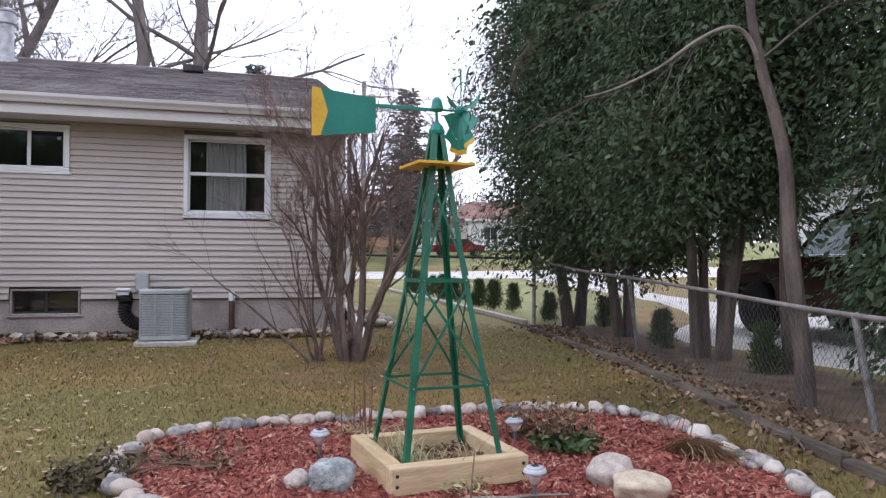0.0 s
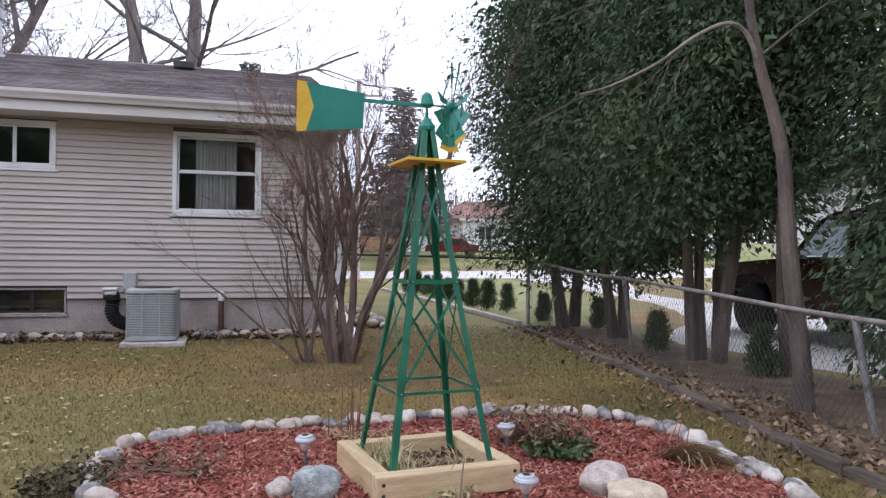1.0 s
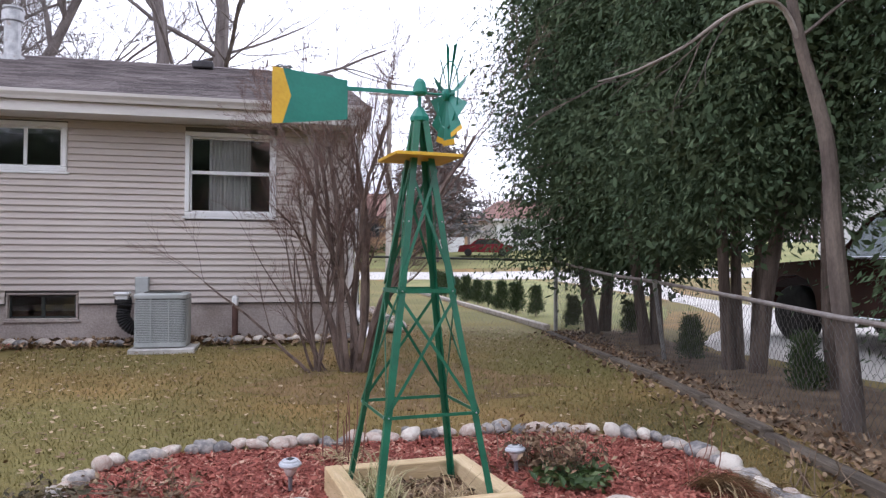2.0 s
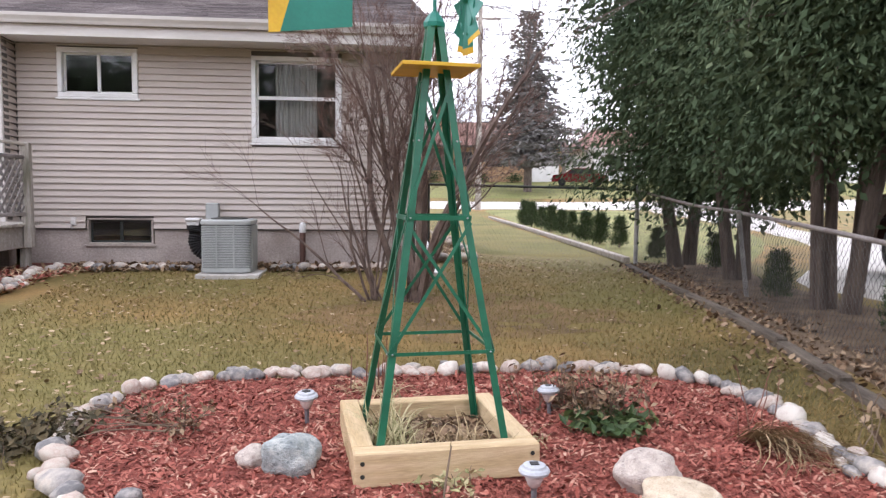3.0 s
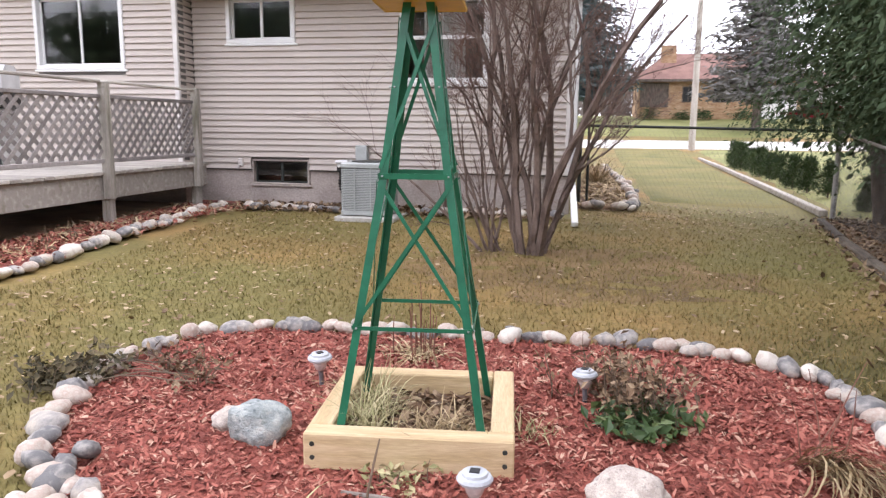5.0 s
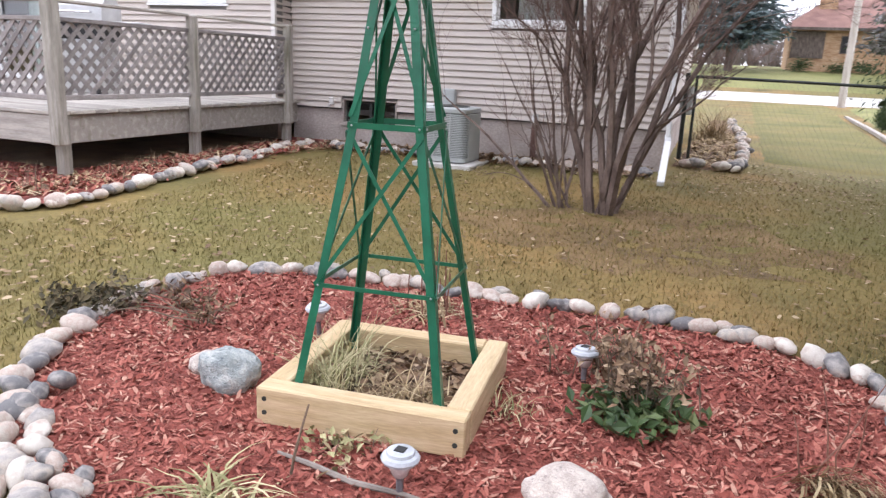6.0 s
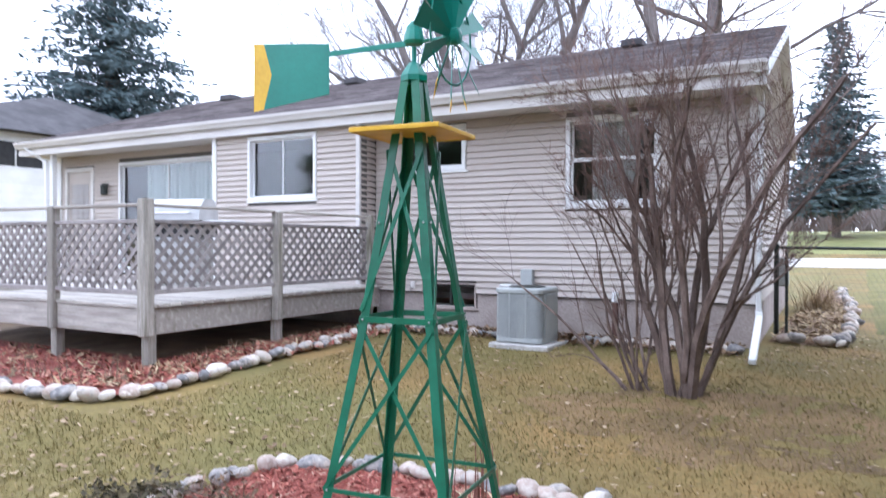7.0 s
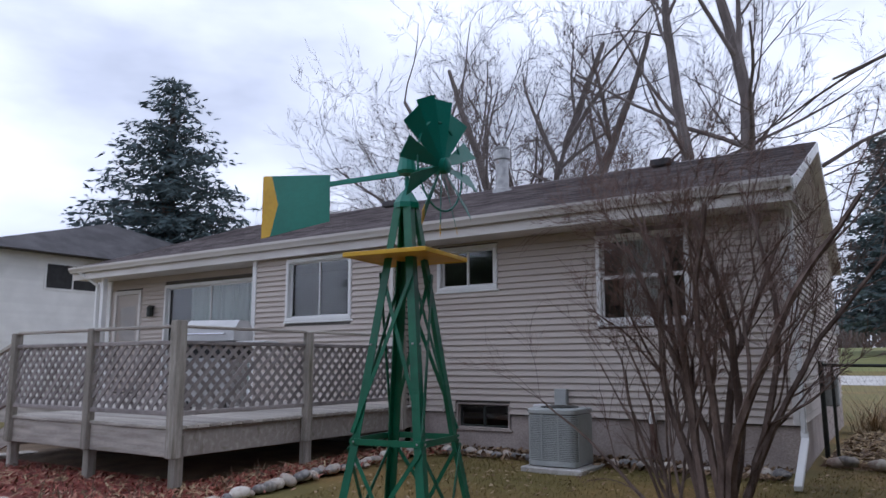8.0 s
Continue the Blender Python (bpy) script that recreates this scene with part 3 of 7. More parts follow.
def stone_row(name, line, label, lo, hi, height, seed, closed=False, spread=0.02, extra=0.0, group="stone borders"):
    """A border of river stones laid end to end along a line; extra is the chance of one more beside or on top."""
    r = random.Random(seed)
    pts = [Vector(p) for p in line]
    if closed:
        pts.append(pts[0])
    o = Vector((pts[0].x, pts[0].y, height(pts[0].x, pts[0].y)))
    row = thing(name, o, label, "stones", group)
    seg, along, want = 0, 0.0, 0.0
    total = sum((b - a).length for a, b in zip(pts, pts[1:]))
    pos = 0.0
    while pos < total:
        size = r.uniform(lo, hi)
        q, d = pos + size * 0.46, 0.0
        for a, b in zip(pts, pts[1:]):
            l = (b - a).length
            if d + l >= q:
                break
            d += l
        else:
            break
        w = a.lerp(b, (q - d) / l)
        ang = math.atan2(b.y - a.y, b.x - a.x)
        for n in range(1 + (r.random() < extra)):
            sx, sy = r.gauss(0, spread), r.gauss(0, spread)
            sc = size * (1 if n == 0 else r.uniform(0.6, 0.9))
            x, y = w.x + sx + n * r.choice((-1, 1)) * size * 0.5 * -math.sin(ang), w.y + sy + n * size * 0.5 * math.cos(ang)
            z = height(x, y) + sc * (0.20 + 0.06 * r.random())
            m = Matrix.LocRotScale((x - o.x, y - o.y, z - o.z), Euler((r.gauss(0, 0.22), r.gauss(0, 0.22), ang + r.gauss(0, 0.45))), (sc, sc * r.uniform(0.85, 1.25), sc * r.uniform(0.9, 1.25)))
            part("stone", r.choice(ROCKS), None, row, at=m)
        pos += size * 0.75
    return row


stone_row("stone_border", BED, "ring of pale river stones edging the red mulch bed", 0.115, 0.18, lambda x, y: 0.0, 21, True, 0.02, 0.3)
stone_row("stone_border", [(0.86, 4.74), (1.02, 4.52), (1.3, 4.28), (1.68, 4.1)], "heap of white and grey stones outside the bed's edge", 0.11, 0.17, lambda x, y: 0.0, 22, False, 0.02, 0.1)
DECKBED = spline([(-7.5, 6.15), (-4.6, 6.25), (-2.5, 6.44), (-1.72, 6.5), (-1.42, 6.92), (-1.5, 7.6), (-1.6, 8.6), (-1.68, 9.5), (-1.9, 10.5), (-1.86, 11.2)], 6, False)
stone_row("stone_border", [Vector((p.x, p.y)) for p in DECKBED], "line of rounded stones edging the bed beside the deck", 0.12, 0.22, ground_z, 23, False, 0.03, 0.22)
stone_row("stone_border", [(-1.75, 11.28), (-0.35, 11.3)], "row of small stones below the basement window", 0.12, 0.2, ground_z, 24, False, 0.03, 0.1)
stone_row("stone_border", [(0.62, 11.32), (2.5, 11.36)], "row of small stones along the house foundation", 0.12, 0.2, ground_z, 25, False, 0.02, 0.05)
stone_row("stone_border", [(2.72, 12.62), (3.45, 12.66), (3.52, 15), (3.45, 20), (3.2, 26)], "stone edging round the side bed of dry mulch", 0.14, 0.24, ground_z, 26, False, 0.03, 0.1)

# beds by the house
solo("deck_bed", loop_bed([Vector((p.x, p.y)) for p in DECKBED] + [Vector((-1.8, 11.9)), Vector((-2.6, 11.9)), Vector((-2.6, 8.0)), Vector((-7.5, 8.0))], Vector((-2.1, 7.4)), 10, lambda x, y: ground_z(x, y) + 0.02 + 0.012 * noise.noise((x * 3, y * 3, 0))), M_OLDMULCH, "strip of faded red mulch beside the deck", "garden bed", "structure", True)
solo("under_deck_soil", ribbon([(-10.5, 7.7), (-5, 7.7), (-2.45, 7.7)], [(-10.5, 11.9), (-5, 11.9), (-2.45, 11.9)], 8, 6, 0.045), M_SOIL, "dark bare soil under the deck", "soil", "structure", True)
solo("foundation_bed", ribbon([(-1.95, 11.3), (0, 11.3), (2.55, 11.36)], [(-1.95, 11.97), (0, 11.97), (2.55, 11.97)], 12, 4, 0.012), M_BROWNMULCH, "narrow leaf-covered bed along the foundation", "garden bed", "structure", True)
solo("side_bed", ribbon([(2.62, 12.7), (2.62, 18), (2.62, 26)], [(3.45, 12.7), (3.48, 18), (3.2, 26)], 12, 6, 0.03), M_BROWNMULCH, "side bed of pale dry mulch", "garden bed", "structure", True)
solo("fence_strip", ribbon([(4.45, 2.5), (4.75, 5), (5.2, 8), (5.62, 11), (6.0, 13.2)], [(7.2, 2.5), (7.2, 5), (7.2, 8), (7.3, 11), (8.0, 13.2)], 10, 10, 0.008), M_SOIL, "bare trampled soil under the cedars", "soil", "structure", True)


def pick_deckbed(r):
    return (r.uniform(-5.5, -1.75), r.uniform(6.7, 7.9)) if r.random() < 0.4 else (r.gauss(-2.0, 0.22), r.uniform(6.9, 11.3))


def pick_foundation(r):
    return r.uniform(-1.9, 2.5), r.uniform(11.1, 11.9)


def pick_side(r):
    return r.uniform(2.68, 3.45), r.uniform(12.7, 20)


scatter_chips(5200, pick_deckbed, lambda x, y: ground_z(x, y) + 0.03, M_CHIP, "wood_chips", "faded red mulch chips beside the deck", "mulch", 0.03, 0.07, 0.3, 0.4, 31)
scatter_chips(350, pick_deckbed, lambda x, y: ground_z(x, y) + 0.035, M_DEADLEAF, "leaf_litter", "brown leaf litter on the bed beside the deck", "leaves", 0.03, 0.09, 0.5, 0.5, 34)
scatter_chips(900, pick_deckbed, lambda x, y: ground_z(x, y) + 0.04, M_STRAW, "straw_litter", "pale broken stalks lying beside the deck", "mulch", 0.05, 0.16, 0.1, 0.3, 35)
scatter_chips(1800, pick_foundation, lambda x, y: ground_z(x, y) + 0.02, M_DEADLEAF, "leaf_litter", "dead leaves lying along the foundation", "leaves", 0.03, 0.08, 0.6, 0.6, 32)
scatter_chips(1800, pick_side, lambda x, y: ground_z(x, y) + 0.03, M_STRAW, "straw_litter", "pale straw-coloured litter on the side bed", "mulch", 0.04, 0.1, 0.3, 0.4, 33)

# landscape timbers along the fence
timbers = thing("edging_timbers", (4.4, 3.0, 0.05), "row of weathered landscape timbers along the fence foot", "edging")
_tl = [(4.42, 3.0), (4.62, 4.7), (4.88, 6.1), (5.1, 7.2), (5.3, 8.4), (5.46, 9.7), (5.64, 11.2), (5.9, 12.9)]
for a, b in zip(_tl, _tl[1:]):
    d = Vector(b) - Vector(a)
    s = Shape().box((0, 0, 0), (d.length - 0.02, 0.1, 0.11), 0.015)
    mid = (Vector(a) + Vector(b)) / 2
    part("timber", s, M_OLDTIMBER, timbers, at=Matrix.Translation((mid.x - 4.4, mid.y - 3.0, ground_z(mid.x, mid.y) - 0.06)) @ Matrix.Rotation(math.atan2(d.y, d.x), 4, "Z"))
edge2 = thing("edging_timbers", (6.15, 13.4, 0.1), "pale edging boards between two lawns", "edging")
_el = [(6.1, 13.5), (6.3, 17), (6.5, 21), (6.75, 26), (7.0, 33)]
for a, b in zip(_el, _el[1:]):
    d = Vector(b) - Vector(a)
    mid = (Vector(a) + Vector(b)) / 2
    part("timber", Shape().box((0, 0, 0), (d.length, 0.12, 0.1), 0.015), M_POLE, edge2, at=Matrix.Translation((mid.x - 6.15, mid.y - 13.4, 0.03)) @ Matrix.Rotation(math.atan2(d.y, d.x), 4, "Z"))

# ---- the house ----
WALL, WING, PORCH = 11.96, 11.56, 12.05      # planes of the three stretches of rear wall
X_R, X_JOG, X_PORCH, X_L = 2.58, -2.66, -5.63, -10.6
SILL_Z, SOFFIT_Z, EAVE_Y, RIDGE_Y, RIDGE_Z, EAVE_Z = 0.69, 3.09, 11.41, 16.0, 4.93, 3.34
BACK_Y = 20.0
LAP = 0.0847
SLANT = 0.04
house = thing("house", (X_R, WALL, 0.2), "single-storey house with beige vinyl siding and a shingled gable roof", "house")


def hp(name, shape, mat_, parent=None, label="", smooth=False):
    """A part of the house, drawn in world places; the gable end stands slightly out of square."""
    shape.v = [(x - SLANT * max(0.0, y - WALL) * smooth01(1.0, 2.3, x), y, z) for x, y, z in shape.v]
    return part(name, shift(house, shape), mat_, parent or house, label, smooth)


def spans(x0, x1, z0, z1, holes):
    """What is left of a strip of wall once its openings are cut out."""
    cuts = sorted((a, b) for a, b, c, d in holes if c < z1 - 1e-4 and d > z0 + 1e-4)
    out, x = [], x0
    for a, b in cuts:
        if a > x:
            out.append((x, min(a, x1)))
        x = max(x, b)
    if x < x1:
        out.append((x, x1))
    return out


def solid_wall(name, x0, x1, y, z0, z1, holes, mat_, thick=0.15):
    levels = sorted({z0, z1, *[z for h in holes for z in h[2:] if z0 < z < z1]})
    for a, b in zip(levels, levels[1:]):
        for p, q in spans(x0, x1, a, b, holes):
            hp(name, Shape().box(((p + q) / 2, y + thick / 2, (a + b) / 2), (q - p, thick, b - a)), mat_)


BOARDS = {}


def siding(x0, x1, y, z0, z1, holes, side=None):
    """Courses of lapped siding; side turns them onto the gable wall, whose plane is then x = y."""
    z = z0
    while z < z1 - 0.01:
        t = min(z + LAP, z1)
        for a, b in spans(x0, x1, z, t, holes):
            key = (round(b - a, 3), round(t - z, 3), side)
            if key not in BOARDS:
                l, h = b - a, t - z
                prof = [(0.0, 0.0), (-0.033, 0.0), (-0.034, 0.005), (-0.005, h + 0.002), (0.0, h + 0.002)]
                s = Shape()
                if side:
                    s.prism([(-p[0], p[1]) for p in prof], "y", 0, l)
                    s.v = [(v[0] - SLANT * v[1], v[1], v[2]) for v in s.v]
                else:
                    s.prism(prof, "x", 0, l)
                BOARDS[key] = s.mesh("siding_board", M_SIDING)
            o = house.matrix_basis.translation
            at = (y - SLANT * max(0.0, a - WALL) - o.x, a - o.y, z - o.z) if side else (a - o.x, y - o.y, z - o.z)
            part("siding_board", BOARDS[key], None, house, at=Matrix.Translation(at))
        z = t


H_WIN, H_SMALL, H_WING = (0.315, 1.51, 1.845, 2.995), (-2.15, -1.14, 2.395, 3.04), (-4.845, -3.455, 2.035, 3.05)
H_BASE = (-1.85, -0.98, 0.47, 0.83)
H_SLIDE, H_DOOR = (-8.66, -6.0, 0.82, 2.9), (-10.3, -9.4, 0.82, 2.86)
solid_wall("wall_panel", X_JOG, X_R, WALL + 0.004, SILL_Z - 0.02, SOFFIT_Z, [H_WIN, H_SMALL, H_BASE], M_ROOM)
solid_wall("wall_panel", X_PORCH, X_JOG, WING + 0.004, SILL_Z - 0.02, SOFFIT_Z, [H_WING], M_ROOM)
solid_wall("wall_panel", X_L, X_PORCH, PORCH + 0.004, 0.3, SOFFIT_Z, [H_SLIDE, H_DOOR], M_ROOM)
solid_wall("foundation", X_JOG, X_R, WALL + 0.02, -0.3, SILL_Z, [H_BASE], M_FOUND, 0.2)
solid_wall("foundation", X_PORCH, X_JOG, WING + 0.02, -0.3, SILL_Z, [], M_FOUND, 0.2)
siding(X_JOG, X_R - 0.06, WALL, SILL_Z, SOFFIT_Z, [H_WIN, H_SMALL, H_BASE])
siding(X_PORCH + 0.08, X_JOG - 0.06, WING, SILL_Z, SOFFIT_Z, [H_WING])
siding(X_L, X_PORCH, PORCH, SILL_Z, SOFFIT_Z, [H_SLIDE, H_DOOR])
# the return of the wing, the gable wall, the far walls
hp("wall", Shape().box((X_JOG - 0.08, (WING + WALL) / 2 + 0.02, 1.95), (0.12, WALL - WING - 0.02, 2.5)), M_ROOM)
hp("wall", Shape().box((X_PORCH + 0.08, (WING + PORCH) / 2 + 0.02, 1.95), (0.12, PORCH - WING - 0.02, 2.5)), M_SIDING)
siding(WING + 0.01, WALL - 0.02, X_JOG - 0.02, SILL_Z, SOFFIT_Z, [], "gable")
hp("wall", Shape().prism([(WALL + 0.2, -0.3), (BACK_Y, -0.3), (BACK_Y, 3.3), (RIDGE_Y, 4.72), (WALL + 0.2, 3.3)], "x", X_R - 0.15, X_R - 0.004), M_SIDING)
z = SILL_Z
while z < 4.6:
    top = BACK_Y if z < 3.2 else RIDGE_Y + (4.72 - z) / 0.35
    siding(WALL + 0.05 if z < 3.2 else 2 * RIDGE_Y - top, top, X_R, z, min(z + LAP, 4.7), [], "gable")
    z += LAP
hp("wall", Shape().box(((X_L + X_R) / 2, BACK_Y, 1.5), (X_R - X_L, 0.15, 3.6)), M_SIDING)
hp("wall", Shape().prism([(PORCH, -0.3), (BACK_Y, -0.3), (BACK_Y, 3.3), (RIDGE_Y, 4.72), (PORCH, 3.3)], "x", X_L, X_L + 0.12), M_SIDING)
hp("foundation", Shape().box((X_R - 0.01, (WALL + BACK_Y) / 2 + 0.1, 0.2), (0.04, BACK_Y - WALL, 0.96)), M_FOUND)
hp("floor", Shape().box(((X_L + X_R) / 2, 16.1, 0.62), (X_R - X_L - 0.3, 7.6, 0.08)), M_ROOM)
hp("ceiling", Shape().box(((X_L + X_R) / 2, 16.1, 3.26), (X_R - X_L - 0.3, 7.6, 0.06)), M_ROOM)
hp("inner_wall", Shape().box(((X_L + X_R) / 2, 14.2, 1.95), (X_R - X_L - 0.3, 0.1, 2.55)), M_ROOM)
for x, y, n in ((X_R - 0.03, WALL, 0.07), (X_JOG - 0.03, WING, 0.07), (X_PORCH + 0.04, WING, 0.09), (X_L + 0.12, PORCH - 0.02, 0.12)):
    hp("corner_post", Shape().box((x, y - 0.012, (SILL_Z + SOFFIT_Z) / 2), (n, 0.05, SOFFIT_Z - SILL_Z), 0.006), M_TRIM if n < 0.08 else M_WHITE)
hp("porch_post", Shape().box((-10.05, WING + 0.04, 2.0), (0.09, 0.09, 2.4), 0.008), M_WHITE, label="slim white porch post")

# roof
slope = (RIDGE_Z - EAVE_Z) / (RIDGE_Y - EAVE_Y)
ROOF_X0, ROOF_X1 = -10.87, 2.74
roof = hp("roof", Shape().prism([(EAVE_Y - 0.02, EAVE_Z - 0.03), (RIDGE_Y, RIDGE_Z - 0.03), (2 * RIDGE_Y - EAVE_Y, EAVE_Z - 0.03), (2 * RIDGE_Y - EAVE_Y, EAVE_Z - 0.13), (RIDGE_Y, RIDGE_Z - 0.13), (EAVE_Y - 0.02, EAVE_Z - 0.13)], "x", ROOF_X0, ROOF_X1), M_SHINGLE, label="weathered grey-brown asphalt shingle roof")
s = Shape()
rows, tab = 34, 0.31
d = Vector((0, RIDGE_Y - EAVE_Y, RIDGE_Z - EAVE_Z)) / rows
for i in range(rows):
    x = ROOF_X0 - tab * (0.5 if i % 2 else 0.0) - rng.uniform(0, 0.1)
    while x < ROOF_X1:
        a, b = max(x, ROOF_X0), min(x + tab - 0.008, ROOF_X1)
        if b - a > 0.02:
            y0, z0 = EAVE_Y - 0.03 + d.y * i, EAVE_Z + d.z * i
            lift = 0.008 + 0.004 * rng.random()
            k = len(s.v)
            s.v += [(a, y0, z0 - 0.03), (b, y0, z0 - 0.03), (a, y0, z0 + lift - 0.022), (b, y0, z0 + lift - 0.022), (a, y0 + d.y, z0 + d.z - 0.024), (b, y0 + d.y, z0 + d.z - 0.024)]
            s.f += [(k, k + 1, k + 3, k + 2), (k + 2, k + 3, k + 5, k + 4)]
        x += tab
tagged(hp("shingles", s, M_SHINGLE, house, "overlapping courses of asphalt shingles"), kind="stuff")
hp("ridge_cap", Shape().prism([(RIDGE_Y - 0.14, RIDGE_Z - 0.065), (RIDGE_Y, RIDGE_Z + 0.0), (RIDGE_Y + 0.14, RIDGE_Z - 0.065), (RIDGE_Y, RIDGE_Z - 0.02)], "x", ROOF_X0, ROOF_X1), M_SHINGLE)
hp("soffit", Shape().box(((ROOF_X0 + ROOF_X1) / 2, (EAVE_Y + 12.1) / 2, SOFFIT_Z + 0.012), (ROOF_X1 - ROOF_X0 - 0.02, 12.1 - EAVE_Y, 0.02)), M_TRIM)
hp("fascia", Shape().box(((ROOF_X0 + ROOF_X1) / 2, EAVE_Y + 0.01, 3.195), (ROOF_X1 - ROOF_X0, 0.025, 0.23)), M_TRIM)
for yy, sg in ((EAVE_Y, 1), (2 * RIDGE_Y - EAVE_Y, -1)):
    hp("rake_board", Shape().prism([(yy, EAVE_Z - 0.17), (RIDGE_Y, RIDGE_Z - 0.17), (RIDGE_Y, RIDGE_Z - 0.02), (yy, EAVE_Z - 0.02)], "x", ROOF_X1, ROOF_X1 + 0.022), M_WHITE)
    hp("rake_soffit", Shape().prism([(yy, EAVE_Z - 0.165), (RIDGE_Y, RIDGE_Z - 0.165), (RIDGE_Y, RIDGE_Z - 0.15), (yy, EAVE_Z - 0.15)], "x", X_R - 0.02, ROOF_X1), M_TRIM)
gut = [(EAVE_Y - 0.003, 3.335), (EAVE_Y - 0.003, 3.215), (EAVE_Y - 0.07, 3.215), (EAVE_Y - 0.085, 3.25), (EAVE_Y - 0.115, 3.29), (EAVE_Y - 0.12, 3.33), (EAVE_Y - 0.105, 3.33), (EAVE_Y - 0.1, 3.295), (EAVE_Y - 0.07, 3.26), (EAVE_Y - 0.06, 3.225), (EAVE_Y - 0.015, 3.225), (EAVE_Y - 0.015, 3.335)]
gutter = hp("gutter", Shape().prism(gut, "x", ROOF_X0, ROOF_X1 + 0.01), M_TRIM, label="pale aluminium gutter along the eave")


def downspout(pts, name="downspout"):
    s = Shape()
    for a, b in zip(pts, pts[1:]):
        a, b = Vector(a), Vector(b)
        d = b - a
        q = d.to_track_quat("Z", "Y").to_matrix().to_4x4()
        s.box((0, 0, d.length / 2), (0.075, 0.055, d.length + 0.03), 0.008, Matrix.Translation(a) @ q)
    return hp(name, s, M_WHITE, label="white metal downspout")


downspout([(2.66, EAVE_Y - 0.05, 3.22), (2.64, WALL - 0.07, 2.98), (2.62, WALL - 0.07, 0.62), (2.63, WALL - 0.12, 0.55), (2.7, 10.66, 0.225)])
downspout([(-10.55, EAVE_Y - 0.05, 3.22), (-10.2, WING + 0.0, 2.95), (-10.18, WING + 0.0, 0.5)])


def window(hole, y, kind, curtain=None, b=0.062):
    """A white vinyl window in a hole of the wall, with sash bars and two panes."""
    x0, x1, z0, z1 = hole
    w = hp("window", Shape().box(((x0 + x1) / 2, y - 0.012, z0 - 0.012), (x1 - x0 + 0.06, 0.06, 0.028), 0.006), M_WHITE)
    w.name = "window"
    f = Shape()
    for cx, cz, sx, sz in (((x0 + x1) / 2, z1 - b / 2, x1 - x0, b), ((x0 + x1) / 2, z0 + b / 2, x1 - x0, b), (x0 + b / 2, (z0 + z1) / 2, b, z1 - z0 - 2 * b), (x1 - b / 2, (z0 + z1) / 2, b, z1 - z0 - 2 * b)):
        f.box((cx, y + 0.0, cz), (sx, 0.085, sz), 0.008)
    part("window_frame", shift(house, f), M_WHITE, w)
    ax, bx, az, bz = x0 + b, x1 - b, z0 + b, z1 - b
    if kind == "hung":
        zm = (az + bz) / 2 + 0.03
        halves = [(ax, bx, az, zm, 0.018), (ax, bx, zm, bz, 0.045)]
    else:
        xm = (ax + bx) / 2
        halves = [(ax, xm, az, bz, 0.045), (xm, bx, az, bz, 0.018)]
    for p, q, r, t, dy in halves:
        k, sash = 0.026, Shape()
        for cx, cz, sx, sz in (((p + q) / 2, t - k / 2, q - p, k), ((p + q) / 2, r + k / 2, q - p, k), (p + k / 2, (r + t) / 2, k, t - r), (q - k / 2, (r + t) / 2, k, t - r)):
            sash.box((cx, y + dy, cz), (sx, 0.03, sz), 0.004)
        part("sash", shift(house, sash), M_WHITE, w)
        g = part("pane", shift(house, Shape().box(((p + q) / 2, y + dy + 0.004, (r + t) / 2), (q - p - 0.04, 0.006, t - r - 0.04))), M_GLASS, w)
        g.visible_shadow = False
    if curtain:
        mat_, a, c = curtain
        s, n = Shape(), 60
        for i in range(n + 1):
            x = ax + (bx - ax) * (a + (c - a) * i / n)
            dy = 0.14 + 0.018 * math.sin(i * 1.3) + 0.008 * math.sin(i * 3.1)
            s.v += [(x, y + dy, az - 0.05), (x, y + dy, bz + 0.05)]
        s.f = [(2 * i, 2 * i + 2, 2 * i + 3, 2 * i + 1) for i in range(n)]
        part("curtain", shift(house, s), mat_, w, "pale curtain hanging behind the glass")
    return w


tagged(window(H_WIN, WALL, "hung", (M_CURTAIN, 0.22, 0.74)), "white double-hung window with a pale curtain")
tagged(window(H_SMALL, WALL, "slide"), "small white sliding window under the eave")
tagged(window(H_WING, WING, "slide"), "white two-pane sliding window")
base_w = window((-1.84, -0.99, 0.475, 0.825), WALL + 0.03, "slide", None, 0.025)
for o in list(base_w.children) + [base_w]:
    if o.name.split(".")[0] != "pane":
        o.data.materials[0] = M_FOUND if o.name.split(".")[0] in ("window", "window_frame") else M_DARKMETAL
tagged(base_w, "dark basement window in the foundation")

# sliding door with blinds, and the back door
sd = window((H_SLIDE[0], H_SLIDE[1], 0.84, 2.9), PORCH, "slide", (M_GREENCURTAIN, 0.22, 1.0))
sd.name = "sliding_door"
tagged(sd, "white sliding patio door with grey-green vertical blinds")
x0, x1, z0, z1 = H_DOOR
dr = hp("back_door", Shape().box(((x0 + x1) / 2, PORCH + 0.02, (z0 + z1) / 2), (x1 - x0, 0.045, z1 - z0)), M_SIDING, label="beige back door with a glazed upper half")
f = Shape()
for cx, cz, sx, sz in ((x0 + 0.04, (z0 + z1) / 2, 0.08, z1 - z0), (x1 - 0.04, (z0 + z1) / 2, 0.08, z1 - z0), ((x0 + x1) / 2, z1 - 0.04, x1 - x0 - 0.16, 0.08)):
    f.box((cx, PORCH - 0.02, cz), (sx, 0.06, sz), 0.006)
part("door_frame", shift(house, f), M_TRIM, dr)
